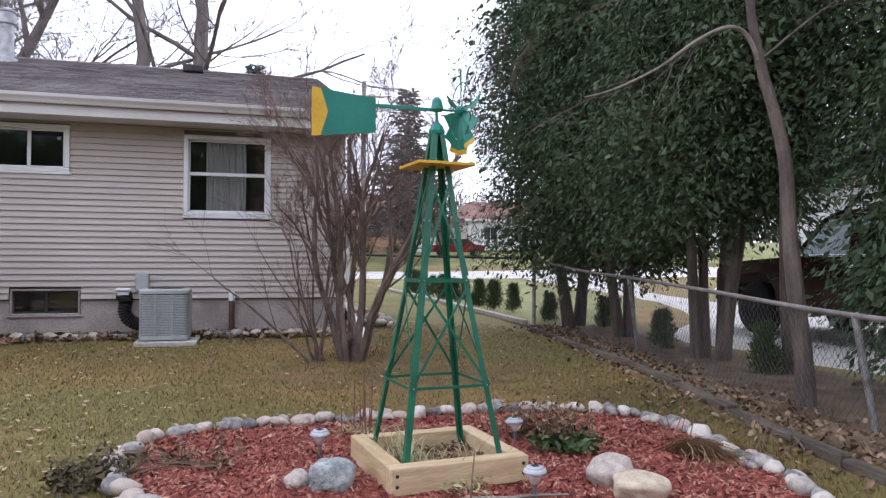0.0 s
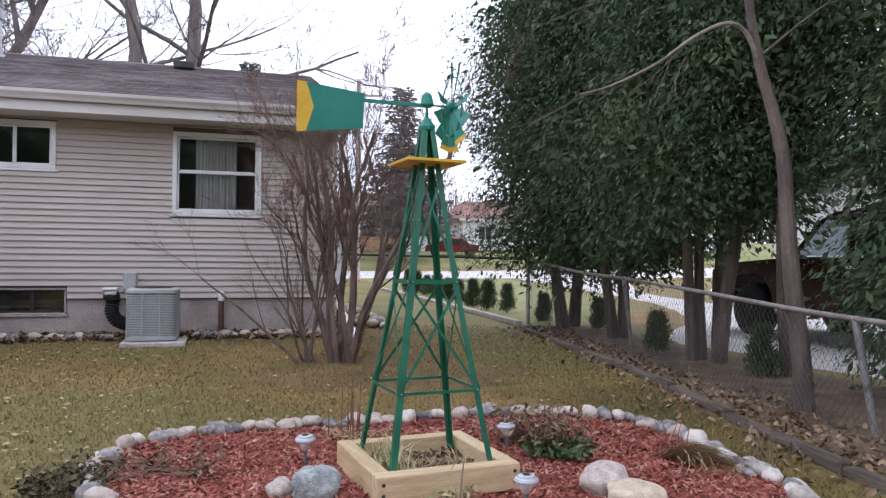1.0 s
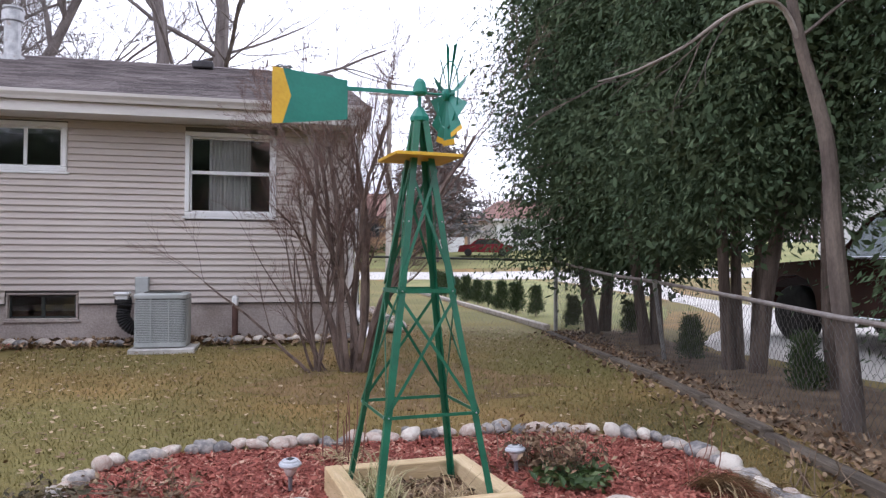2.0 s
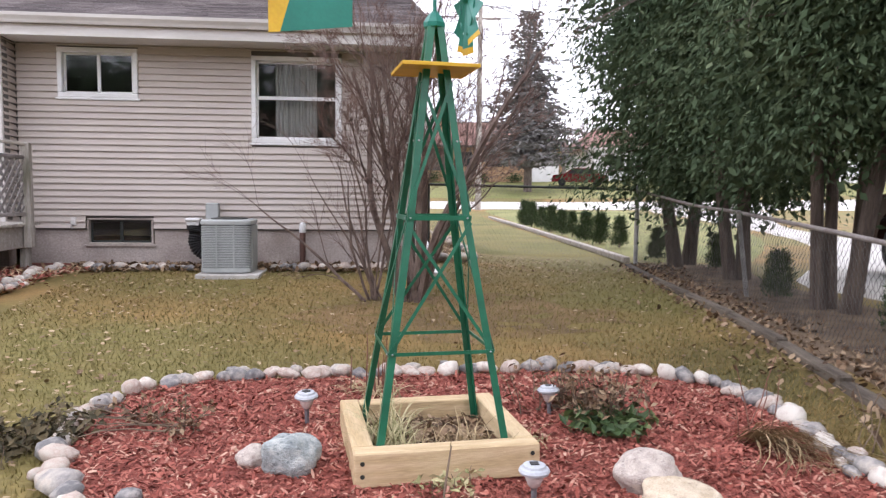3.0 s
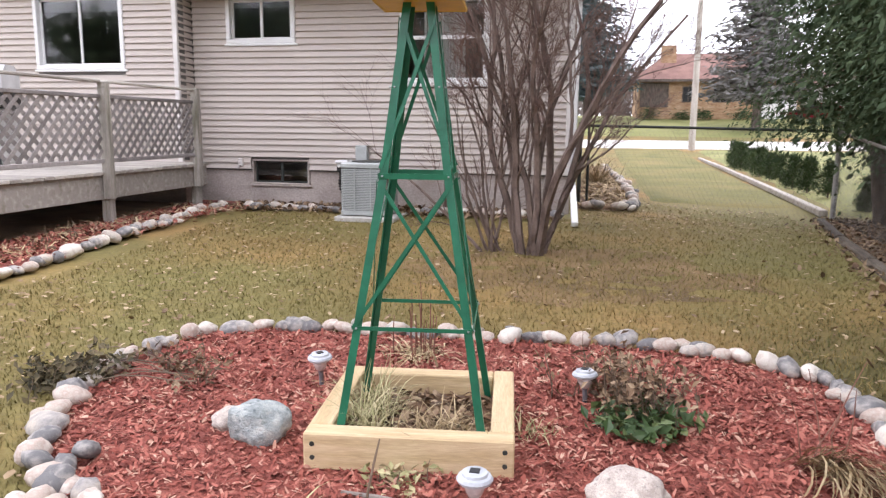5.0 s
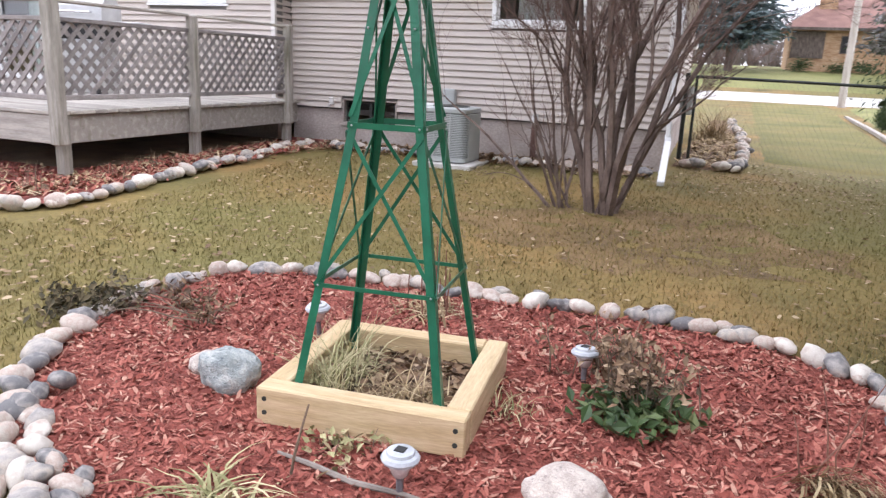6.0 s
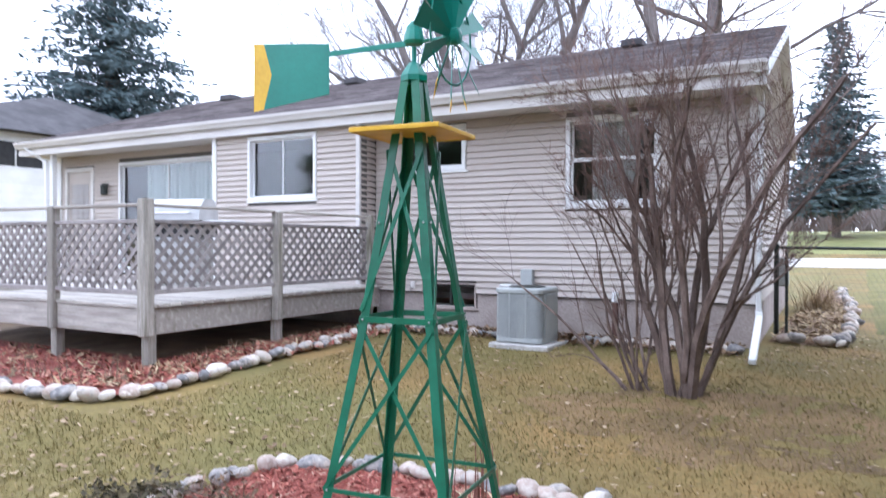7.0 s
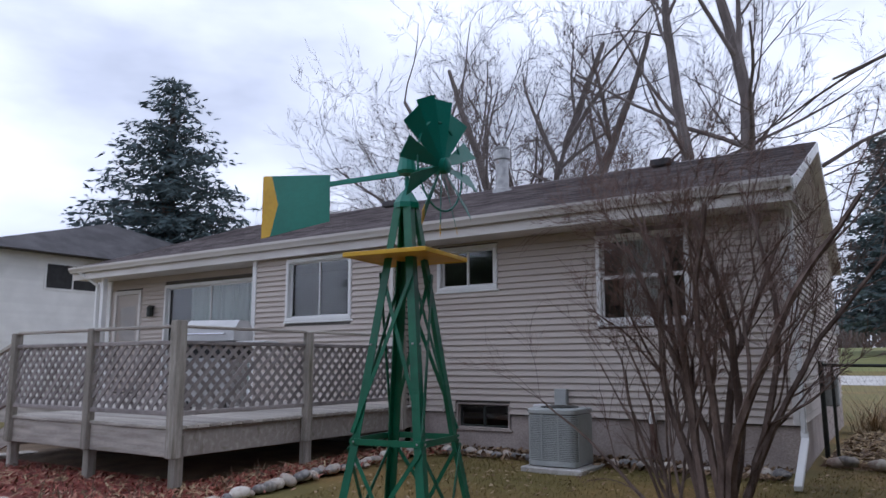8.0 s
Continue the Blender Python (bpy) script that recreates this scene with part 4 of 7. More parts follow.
for i in range(3):
    for j in range(3):
        part("pane", shift(house, Shape().box((x0 + 0.27 + 0.18 * i, PORCH - 0.004, 1.95 + 0.24 * j), (0.155, 0.01, 0.21))), M_GLASS, dr)
part("door_handle", shift(house, Shape().lathe([(0.012, 0), (0.012, 0.03), (0.028, 0.035), (0.03, 0.055), (0.018, 0.07)], (x1 - 0.16, PORCH - 0.075, 1.8), 12, "y")), M_CHROME, dr)
wl_ = hp("wall_lamp", Shape().box((-9.0, PORCH - 0.05, 2.5), (0.1, 0.08, 0.03), 0.01), M_DARKMETAL, label="small dark lantern wall lamp")
part("lantern", shift(house, Shape().lathe([(0.05, 0), (0.065, 0.02), (0.06, 0.15), (0.075, 0.17), (0.02, 0.22)], (-9.0, PORCH - 0.1, 2.3), 8)), M_DARKMETAL, wl_)
hp("outlet", Shape().box((-2.0, WALL - 0.03, 0.78), (0.07, 0.035, 0.11), 0.008), M_TRIM)
hp("hose_tap", Shape().tube([(-2.0, WALL, 0.73), (-2.0, WALL - 0.09, 0.73), (-2.0, WALL - 0.11, 0.69)], 0.013, 8), M_RAIL)


def roof_point(x, y):
    return Vector((x, y, EAVE_Z + slope * (y - EAVE_Y) - 0.02))


p = roof_point(-2.86, 15.3)
hp("flue_pipe", Shape().lathe([(0.2, -0.1), (0.19, 0.04), (0.13, 0.06), (0.13, 0.62), (0.17, 0.64), (0.17, 0.80), (0.13, 0.82), (0.13, 0.84), (0.16, 0.85), (0.16, 0.88)], p, 20), M_METAL, label="round galvanised chimney flue with a cap", smooth=False)
for x, y in ((0.22, 15.5), (-5.6, 15.4), (-9.2, 15.4)):
    p = roof_point(x, y)
    hp("roof_vent", Shape().box((p.x, p.y, p.z + 0.06), (0.36, 0.36, 0.13), 0.02), M_DARKROOF, label="low dark box vent on the roof")
hp("meter_box", Shape().box((2.7, 15.4, 0.95), (0.2, 0.26, 0.45), 0.02), M_AC, label="grey meter box on the gable wall")
hp("exhaust_hood", Shape().box((2.66, 18.5, 1.95), (0.12, 0.18, 0.2), 0.03), M_WHITE)

# ---- the garden windmill ----
MC = Vector((2.19, 5.238))
TURN_Z = math.atan2(4.974 - 4.912, 2.486 - 1.933)  # the way the planter and the tower are turned
mill = thing("windmill", pose(MC.x - 0.003, MC.y - 0.008, 0.0, 0, 0, math.degrees(TURN_Z)), "green and yellow metal garden windmill standing in a timber planter", "windmill")
FOOT_Z, LOW_Z, MID_Z, PLAT_Z, TOP_Z = 0.05, 0.52, 1.108, 1.765, 1.985


def leg_half(z):
    return 0.29 + (0.145 - z) * (0.29 - 0.142) / (1.108 - 0.145) if z < 1.108 else 0.142 - (z - 1.108) * (0.142 - 0.034) / (TOP_Z - 1.108)


def corner(k, z):
    a = leg_half(z)
    return Vector(((-a, a, a, -a)[k], (-a, -a, a, a)[k], z))


def angle_iron(points, wide, thick, out):
    """An L-shaped bar through the points, whose corner points outwards."""
    ox, oy = -out[0], -out[1]
    prof = [(0, 0), (ox * wide, 0), (ox * wide, oy * thick), (ox * thick, oy * thick), (ox * thick, oy * wide), (0, oy * wide)]
    s, n = Shape(), len(prof)
    for p in points:
        s.v += [(p.x + a, p.y + b, p.z) for a, b in prof]
    for i in range(len(points) - 1):
        s.f += [(i * n + k, i * n + (k + 1) % n, (i + 1) * n + (k + 1) % n, (i + 1) * n + k) for k in range(n)]
    s.f += [tuple(range(n)), tuple((len(points) - 1) * n + k for k in range(n))]
    return s


def flat_bar(a, b, wide, thick, face):
    a, b, n = Vector(a), Vector(b), Vector(face).normalized()
    d = (b - a).normalized()
    w = d.cross(n).normalized() * wide / 2
    return Shape().plate([a - w, b - w, b + w, a + w], thick, n)


for k in range(4):
    o = ((-1, -1), (1, -1), (1, 1), (-1, 1))[k]
    s = angle_iron([corner(k, FOOT_Z), corner(k, 1.108), corner(k, TOP_Z)], 0.032, 0.004, o)
    part("leg", s, M_GREEN, mill)
for k in range(4):
    j = (k + 1) % 4
    n = (Vector((0, -1, 0)), Vector((1, 0, 0)), Vector((0, 1, 0)), Vector((-1, 0, 0)))[k]
    for z in (LOW_Z, MID_Z):
        part("crossbar", flat_bar(corner(k, z) + n * 0.003, corner(j, z) + n * 0.003, 0.016 if z == LOW_Z else 0.022, 0.004, n), M_GREEN, mill)
    for z0, z1 in ((LOW_Z + 0.0, MID_Z - 0.02), (MID_Z + 0.03, PLAT_Z - 0.05)):
        part("brace", flat_bar(corner(k, z0) + n * 0.005, corner(j, z1) + n * 0.005, 0.015, 0.003, n), M_GREEN, mill)
        part("brace", flat_bar(corner(j, z0) - n * 0.006, corner(k, z1) - n * 0.006, 0.015, 0.003, n), M_GREEN, mill)
    for z in (LOW_Z, MID_Z, 1.45):
        for q in (k, j):
            c = corner(q, z) + n * 0.006
            inward = (corner(j if q == k else k, z) - c).normalized() * 0.013
            part("bolt", Shape().lathe([(0.0045, 0), (0.0045, 0.004), (0.002, 0.006)], (0, 0, 0), 6), M_METAL, mill, at=Matrix.Translation(c + inward) @ n.to_track_quat("Z", "Y").to_matrix().to_4x4())
plat = Shape()
h = 0.168
plat.box((0, 0, PLAT_Z + 0.012), (2 * h, 2 * h, 0.011), 0.002)
for sx, sy, lx, ly in ((0, -h, 2 * h + 0.012, 0.01), (0, h, 2 * h + 0.012, 0.01), (-h, 0, 0.01, 2 * h - 0.01), (h, 0, 0.01, 2 * h - 0.01)):
    plat.box((sx, sy, PLAT_Z + 0.012), (lx, ly, 0.017), 0.002)
part("platform", plat, M_YELLOW, mill, "square yellow platform")
cap = Shape().lathe([(0.05, -0.02), (0.052, 0.0), (0.03, 0.035), (0.018, 0.05)], (0, 0, TOP_Z), 8)
part("tower_cap", cap, M_TEAL, mill)
HUB_Z = 2.112
head = part("head", Shape().tube([(0, 0, TOP_Z + 0.03), (0, 0, HUB_Z - 0.02)], 0.009, 10).lathe([(0.03, -0.022), (0.04, -0.01), (0.028, 0.045), (0.014, 0.062)], (0, 0, HUB_Z + 0.01), 12), M_TEAL, mill, "turning head on a slim steel mast")
head.matrix_basis = pose(0, 0, 0, 0, 0, 184 - math.degrees(TURN_Z))
# along +x of the head lies the tail, along -x the wheel
tail = part("tail", Shape().add([(0.37, 0, HUB_Z + 0.035), (0.37, 0, HUB_Z - 0.16), (0.685, 0, HUB_Z - 0.195), (0.645, 0, HUB_Z - 0.06), (0.685, 0, HUB_Z + 0.07), (0.37, 0.004, HUB_Z + 0.035), (0.37, 0.004, HUB_Z - 0.16), (0.685, 0.004, HUB_Z - 0.195), (0.645, 0.004, HUB_Z - 0.06), (0.685, 0.004, HUB_Z + 0.07)], [(0, 1, 2, 3, 4), (9, 8, 7, 6, 5), (0, 1, 6, 5), (1, 2, 7, 6), (2, 3, 8, 7), (3, 4, 9, 8), (4, 0, 5, 9)]), M_TEAL, head, "broad teal tail vane")
part("tail_edge", Shape().add([(0.645, 0, HUB_Z - 0.06), (0.685, 0, HUB_Z - 0.195), (0.735, 0, HUB_Z - 0.2), (0.735, 0, HUB_Z + 0.075), (0.685, 0, HUB_Z + 0.07), (0.645, 0.004, HUB_Z - 0.06), (0.685, 0.004, HUB_Z - 0.195), (0.735, 0.004, HUB_Z - 0.2), (0.735, 0.004, HUB_Z + 0.075), (0.685, 0.004, HUB_Z + 0.07)], [(0, 1, 2, 3, 4), (9, 8, 7, 6, 5), (1, 2, 7, 6), (2, 3, 8, 7), (3, 4, 9, 8)]), M_YELLOW, head, "yellow painted tail edge")
boom = Shape().tube([(-0.135, 0, HUB_Z), (0.0, 0, HUB_Z)], 0.006, 8).tube([(0.02, -0.006, HUB_Z), (0.56, -0.006, HUB_Z - 0.012)], 0.006, 8)
boom.box((0.2, 0, HUB_Z - 0.004), (0.36, 0.006, 0.022), 0.002)
part("boom", boom, M_TEAL, head)
wheel = part("wheel", Shape().lathe([(0.012, -0.035), (0.03, -0.03), (0.03, 0.02), (0.016, 0.03)], (-0.15, 0, HUB_Z), 14, "x"), M_TEAL, head, "fan wheel of pitched blades")
BL, TIP = Shape(), Shape()
pitch = radians(28)
for sh, r0, r1, w0, w1 in ((BL, 0.03, 0.232, 0.022, 0.075), (TIP, 0.232, 0.262, 0.075, 0.082)):
    vs = []
    for r_, w_ in ((r0, w0), (r1, w1)):
        for e in (-1, 1):
            vs.append((math.sin(pitch) * e * w_ / 2, math.cos(pitch) * e * w_ / 2, r_))
    vs += [(x + 0.0025, y, z_) for x, y, z_ in vs]
    sh.add(vs, [(0, 1, 3, 2), (4, 6, 7, 5), (0, 4, 5, 1), (2, 3, 7, 6), (0, 2, 6, 4), (1, 5, 7, 3)])
blade_me, tip_me = BL.mesh("blade", M_TEAL), TIP.mesh("blade_tip", M_YELLOW)
for k in range(12):
    at = Matrix.Translation((-0.155, 0, HUB_Z)) @ Matrix.Rotation(2 * math.pi * k / 12 + 0.05, 4, "X")
    part("blade", blade_me, None, wheel, at=at)
    tip = part("blade_tip", tip_me, None, wheel, at=at)
    tip.material_slots[0].link = "OBJECT"
    tip.material_slots[0].material = M_YELLOW if k in (5, 6, 7) else M_TEAL
part("wheel_ring", Shape().tube([(-0.15, 0.17 * math.cos(a * math.pi / 12), HUB_Z + 0.17 * math.sin(a * math.pi / 12)) for a in range(25)], 0.004, 6, False), M_TEAL, wheel)

# ---- the planter ----
planter = thing("planter", pose(MC.x, MC.y, 0.0, 0, 0, math.degrees(TURN_Z)), "square raised planter of new pale timber beams", "planter")
P, TH, HT = 0.402, 0.092, 0.147
for nm, c, sz, mt in (("timber", (0, -P + TH / 2, HT / 2), (2 * P, TH, HT), M_LUMBER), ("timber", (0, P - TH / 2, HT / 2 - 0.002), (2 * P - 2 * TH - 0.004, TH, HT), M_LUMBER), ("timber", (-P + TH / 2, TH / 2 + 0.002, HT / 2), (TH, 2 * P - TH - 0.004, HT), M_LUMBER_Y), ("timber", (P - TH / 2, TH / 2 + 0.002, HT / 2 + 0.001), (TH, 2 * P - TH - 0.004, HT), M_LUMBER_Y)):
    part(nm, Shape().box(c, sz, 0.006), mt, planter)
for x in (-P + 0.035, P - 0.035):
    for z_ in (0.05, 0.105):
        part("screw", Shape().lathe([(0.010, 0), (0.010, 0.003), (0.006, 0.004)], (x, -P - 0.0035, z_), 8, "y"), M_DARKMETAL, planter)
q = P - TH
soil = Shape()
n = 14
soil.v = [(-q + 2 * q * i / n, -q + 2 * q * j / n, 0.055 + 0.02 * noise.noise((i * 0.5, j * 0.5, 9))) for j in range(n + 1) for i in range(n + 1)]
soil.f = [(j * (n + 1) + i, j * (n + 1) + i + 1, (j + 1) * (n + 1) + i + 1, (j + 1) * (n + 1) + i) for j in range(n) for i in range(n)]
part("soil", soil, M_BROWNMULCH, planter, "brown leaf litter filling the planter", True)


# ---- plants of the bed ----
def arching(s, r, base, n, length, width, spread, droop, upright=0.6):
    """Strap leaves that rise from a base and arch over."""
    for _ in range(n):
        a = r.uniform(0, 6.283)
        l, w = length * r.uniform(0.5, 1.15), width * r.uniform(0.6, 1.3)
        bx, by = base[0] + r.gauss(0, spread), base[1] + r.gauss(0, spread)
        dx, dy = math.cos(a), math.sin(a)
        up, k = upright * r.uniform(0.4, 1.3), len(s.v)
        for i in range(5):
            t = i / 4
            h_ = l * (up * t - droop * t * t * r.uniform(0.85, 1.15))
            o = l * (0.25 * t + 0.55 * t * t)
            ww = w * (1 - t) ** 0.6 * 0.5 if i < 4 else 0.0005
            s.v += [(bx + dx * o - dy * ww, by + dy * o + dx * ww, max(base[2] + h_, base[2] - 0.01)), (bx + dx * o + dy * ww, by + dy * o - dx * ww, max(base[2] + h_, base[2] - 0.01))]
        s.f += [(k + 2 * i, k + 2 * i + 1, k + 2 * i + 3, k + 2 * i + 2) for i in range(4)]
    return s


def stems(s, r, base, n, height, radius, spread, lean=0.15, kink=0.03, parent=None, mat_=None):
    tips = []
    for _ in range(n):
        p = Vector((base[0] + r.gauss(0, spread), base[1] + r.gauss(0, spread), base[2] - 0.02))
        d = Vector((r.gauss(0, lean), r.gauss(0, lean), 1)).normalized()
        h_ = height * r.uniform(0.5, 1.1)
        pts = [p]
        for i in range(4):
            pts.append(pts[-1] + d * h_ / 4 + Vector((r.gauss(0, kink), r.gauss(0, kink), 0)) * h_)
        if parent is not None:
            part("stem", Shape().tube(pts, [radius, radius * 0.9, radius * 0.8, radius * 0.6, radius * 0.35], 5), mat_, parent)
        else:
            s.tube(pts, [radius, radius * 0.9, radius * 0.8, radius * 0.6, radius * 0.35], 5)
        tips.append(pts)
    return tips


def leafy(s, r, pts, n, size, scatter):
    for _ in range(n):
        p = Vector(r.choice(pts)) + Vector((r.gauss(0, scatter), r.gauss(0, scatter), r.gauss(0, scatter * 0.6)))
        e = Euler((r.uniform(-0.9, 0.9), r.uniform(-0.9, 0.9), r.uniform(0, 6.28))).to_matrix()
        l = size * r.uniform(0.6, 1.3)
        k = len(s.v)
        for u, v_, w_ in ((-0.5, 0, 0), (0, -0.25, 0.05), (0.5, 0, -0.08), (0, 0.25, 0.05)):
            s.v.append(tuple(p + e @ Vector((u, v_, w_)) * l))
        s.f += [(k, k + 1, k + 2), (k, k + 2, k + 3)]


def plant(name, x, y, z, label, category, group=""):
    return thing(name, (x, y, z), label, category, group)


r_ = random.Random(41)
t_ = plant("grass_tuft", 1.95, 5.12, 0.055, "half-dry pale grass tuft growing in the planter", "grass")
s = Shape()
for bx, by, n in ((0.0, 0.0, 60), (0.05, 0.1, 45), (0.0, 0.22, 40), (0.07, -0.1, 40)):
    arching(s, r_, (bx, by, 0), n + 25, 0.25, 0.0065, 0.04, 0.45, 1.0)
part("leaves", s, M_STRAWGREEN, t_)
t_ = plant("grass_tuft", 2.28, 5.08, 0.055, "low tuft of straw-coloured grass in the planter", "grass")
s = Shape()
for bx, by, n in ((0.0, 0.0, 55), (0.09, 0.06, 40), (-0.08, -0.06, 35), (0.14, -0.05, 30)):
    arching(s, r_, (bx, by, 0), n + 15, 0.18, 0.0065, 0.04, 0.45, 1.0)
part("leaves", s, M_STRAW, t_)
scatter_chips(420, lambda r: (MC.x + r.uniform(-0.28, 0.28), MC.y + r.uniform(-0.28, 0.28)), lambda x, y: 0.062, M_DEADLEAF, "dead_leaves", "curled dead leaves lying in the planter", "leaves", 0.02, 0.055, 0.6, 0.5, 42)

# green perennial with brown tops
t_ = plant("perennial", 3.14, 5.5, 0.0, "leafy green perennial with withered brown tops", "plant")
s, g_, b_ = Shape(), Shape(), Shape()
tips = stems(None, r_, (0.0, 0.05, 0), 44, 0.31, 0.004, 0.08, 0.26, parent=t_, mat_=M_STEM)
leafy(g_, r_, [(q_.x, q_.y, q_.z) for l in tips for q_ in l[0:2]] + [(r_.gauss(0, 0.1), r_.gauss(-0.06, 0.07), 0.05) for _ in range(60)], 560, 0.08, 0.04)
leafy(b_, r_, [q_ for l in tips for q_ in l[2:]], 420, 0.045, 0.03)
part("leaves", g_, M_LEAFGREEN, t_, "dark green leaves")
part("withered_leaves", b_, M_DEADLEAF, t_, "brown withered leaves")
t_ = plant("dead_perennial", 2.97, 5.86, 0.0, "clump of dark dead stems and leaves", "plant")
s, b_ = Shape(), Shape()
tips = stems(None, r_, (0, 0, 0), 30, 0.26, 0.004, 0.09, 0.25, parent=t_, mat_=M_STEM)
leafy(b_, r_, [q_ for l in tips for q_ in l[1:]], 260, 0.05, 0.03)
part("leaves", b_, M_DEADLEAF, t_)
# dry strap-leaved clump
t_ = plant("dry_grass_clump", 3.78, 5.2, 0.0, "collapsed clump of straw-coloured strap leaves", "plant")
s = Shape()
for _ in range(170):
    a, l, w_ = min(max(r_.gauss(-0.95, 0.42), -1.6), -0.3), r_.uniform(0.2, 0.54), r_.uniform(0.004, 0.011)
    up, k = r_.uniform(0.02, 0.14), len(s.v)
    bx, by = r_.gauss(0, 0.05), r_.gauss(0, 0.05)
    bend = r_.uniform(-0.5, 0.5)
    for i in range(6):
        t = i / 5
        o, aa, ww = l * t, a + bend * t * t, w_ * (1 - t) ** 0.5 * 0.5 + 0.0004
        z_ = 0.02 + up * 4 * t * (1 - t) ** 1.6 + 0.012 * r_.random()
        dx, dy = math.cos(aa), math.sin(aa)
        s.v += [(bx + dx * o - dy * ww, by + dy * o + dx * ww, z_), (bx + dx * o + dy * ww, by + dy * o - dx * ww, z_ + 0.003)]
    s.f += [(k + 2 * i, k + 2 * i + 1, k + 2 * i + 3, k + 2 * i + 2) for i in range(5)]
part("leaves", s, M_STRAW, t_)
stems(None, r_, (0.02, 0.02, 0), 5, 0.42, 0.004, 0.05, 0.2, 0.03, t_, M_REDSTEM)
# red stems behind the planter
t_ = plant("red_stemmed_plant", 1.93, 6.28, 0.0, "cluster of upright red-brown stalks above dead leaves", "plant")
s, b_ = Shape(), Shape()
stems(None, r_, (0, 0, 0), 13, 0.42, 0.0055, 0.06, 0.05, 0.012, t_, M_REDSTEM)
arching(b_, r_, (0, 0, 0), 110, 0.3, 0.012, 0.08, 0.5, 0.55)
part("leaves", b_, M_STRAW, t_, "drooping dead leaves")
# rose canes and low withered plants
for x, y, n, hgt, lab in ((0.95, 5.55, 9, 0.27, "low bush of thin bare brown canes"), (0.72, 5.75, 7, 0.2, "low bush of thin bare canes")):
    t_ = plant("bare_canes", x, y, 0.0, lab, "plant", "bare canes in the bed")
    s, b_ = Shape(), Shape()
    tips = stems(None, r_, (0, 0, 0), n, hgt, 0.0035, 0.03, 0.6, 0.08, t_, M_STEM)
    for _ in range(4):
        a = r_.uniform(2.6, 4.2)
        pts = [(0.05 * r_.gauss(0, 1), 0.03 * r_.gauss(0, 1), 0.04)]
        for i in range(4):
            pts.append((pts[-1][0] + 0.13 * math.cos(a), pts[-1][1] + 0.13 * math.sin(a) * 0.6, 0.045 + 0.03 * math.sin(i)))
        part("stem", Shape().tube(pts, [0.0045, 0.004, 0.0035, 0.003, 0.002], 5), M_STEM, t_)
    leafy(b_, r_, [q_ for l in tips for q_ in l[1:]], 130, 0.042, 0.025)
    part("leaves", b_, M_DEADLEAF, t_)
t_ = plant("withered_shrub", 0.3, 5.45, 0.0, "small dark withered shrub among the border stones", "plant")
s, b_ = Shape(), Shape()
tips = stems(None, r_, (0, 0, 0), 34, 0.17, 0.003, 0.10, 0.5, 0.05, parent=t_, mat_=M_STEM)
leafy(b_, r_, [q_ for l in tips for q_ in l[1:]], 640, 0.055, 0.035)
part("leaves", b_, material("dark_withered_leaves", two((0.04, 0.035, 0.016), (0.13, 0.10, 0.05)), 0.8, 5, 3, 0, 30, 0, island=0.6), t_)
# the front: a dry clump, a low clump at the planter's foot, a lone stalk and a fallen branch
t_ = plant("dry_grass_clump", 2.04, 4.3, 0.0, "clump of pale yellow-green strap leaves", "plant")
part("leaves", arching(Shape(), r_, (0, 0, 0), 90, 0.26, 0.014, 0.06, 0.55, 0.7), M_STRAWGREEN, t_)
t_ = plant("dead_perennial", 2.2, 4.72, 0.0, "low withered clump at the planter's foot", "plant")
s, b_ = Shape(), Shape()
tips = stems(None, r_, (0, 0, 0), 16, 0.10, 0.003, 0.07, 0.5, parent=t_, mat_=M_STEM)
leafy(b_, r_, [q_ for l in tips for q_ in l], 160, 0.045, 0.03)
part("leaves", b_, M_STRAWGREEN, t_)
t_ = plant("dead_perennial", 2.68, 5.3, 0.0, "withered grey-green tuft beside the planter", "plant")
part("leaves", arching(Shape(), r_, (0, 0, 0), 60, 0.13, 0.006, 0.06, 0.5, 0.9), M_STRAWGREEN, t_)
solo("plant_stalk", Shape().tube([(2.17, 4.5, -0.02), (2.18, 4.52, 0.09), (2.195, 4.54, 0.18), (2.21, 4.56, 0.26)], [0.005, 0.005, 0.0045, 0.003], 6), M_STEM, "single upright dry brown stalk", "plant")
solo("fallen_branch", Shape().tube([(2.05, 4.62, 0.02), (2.2, 4.58, 0.035), (2.38, 4.55, 0.03), (2.55, 4.56, 0.03), (2.72, 4.56, 0.02)], [0.006, 0.01, 0.011, 0.008, 0.004], 6), M_PALEBRANCH, "thin fallen branch lying on the mulch", "branch")
t_ = plant("bare_canes", 4.35, 4.9, 0.0, "thin bare twigs rising at the edge of the lawn", "plant", "bare canes in the bed")
stems(None, r_, (0, 0, 0), 9, 0.45, 0.004, 0.1, 0.5, 0.06, t_, M_STEM)


# ---- boulders ----
def boulder(x, y, sx, sy, sz, mat_, label, seed, turn=0.0, rough=0.2):
    me = rock_mesh("boulder", seed, (1, 1, 1), mat_, 4, rough)
    return tagged(part("boulder", me, None, at=Matrix.LocRotScale((x, y, sz * 0.34), Euler((0.05, 0.08, turn)), (sx, sy, sz))), label, "boulder", "boulders in the bed")


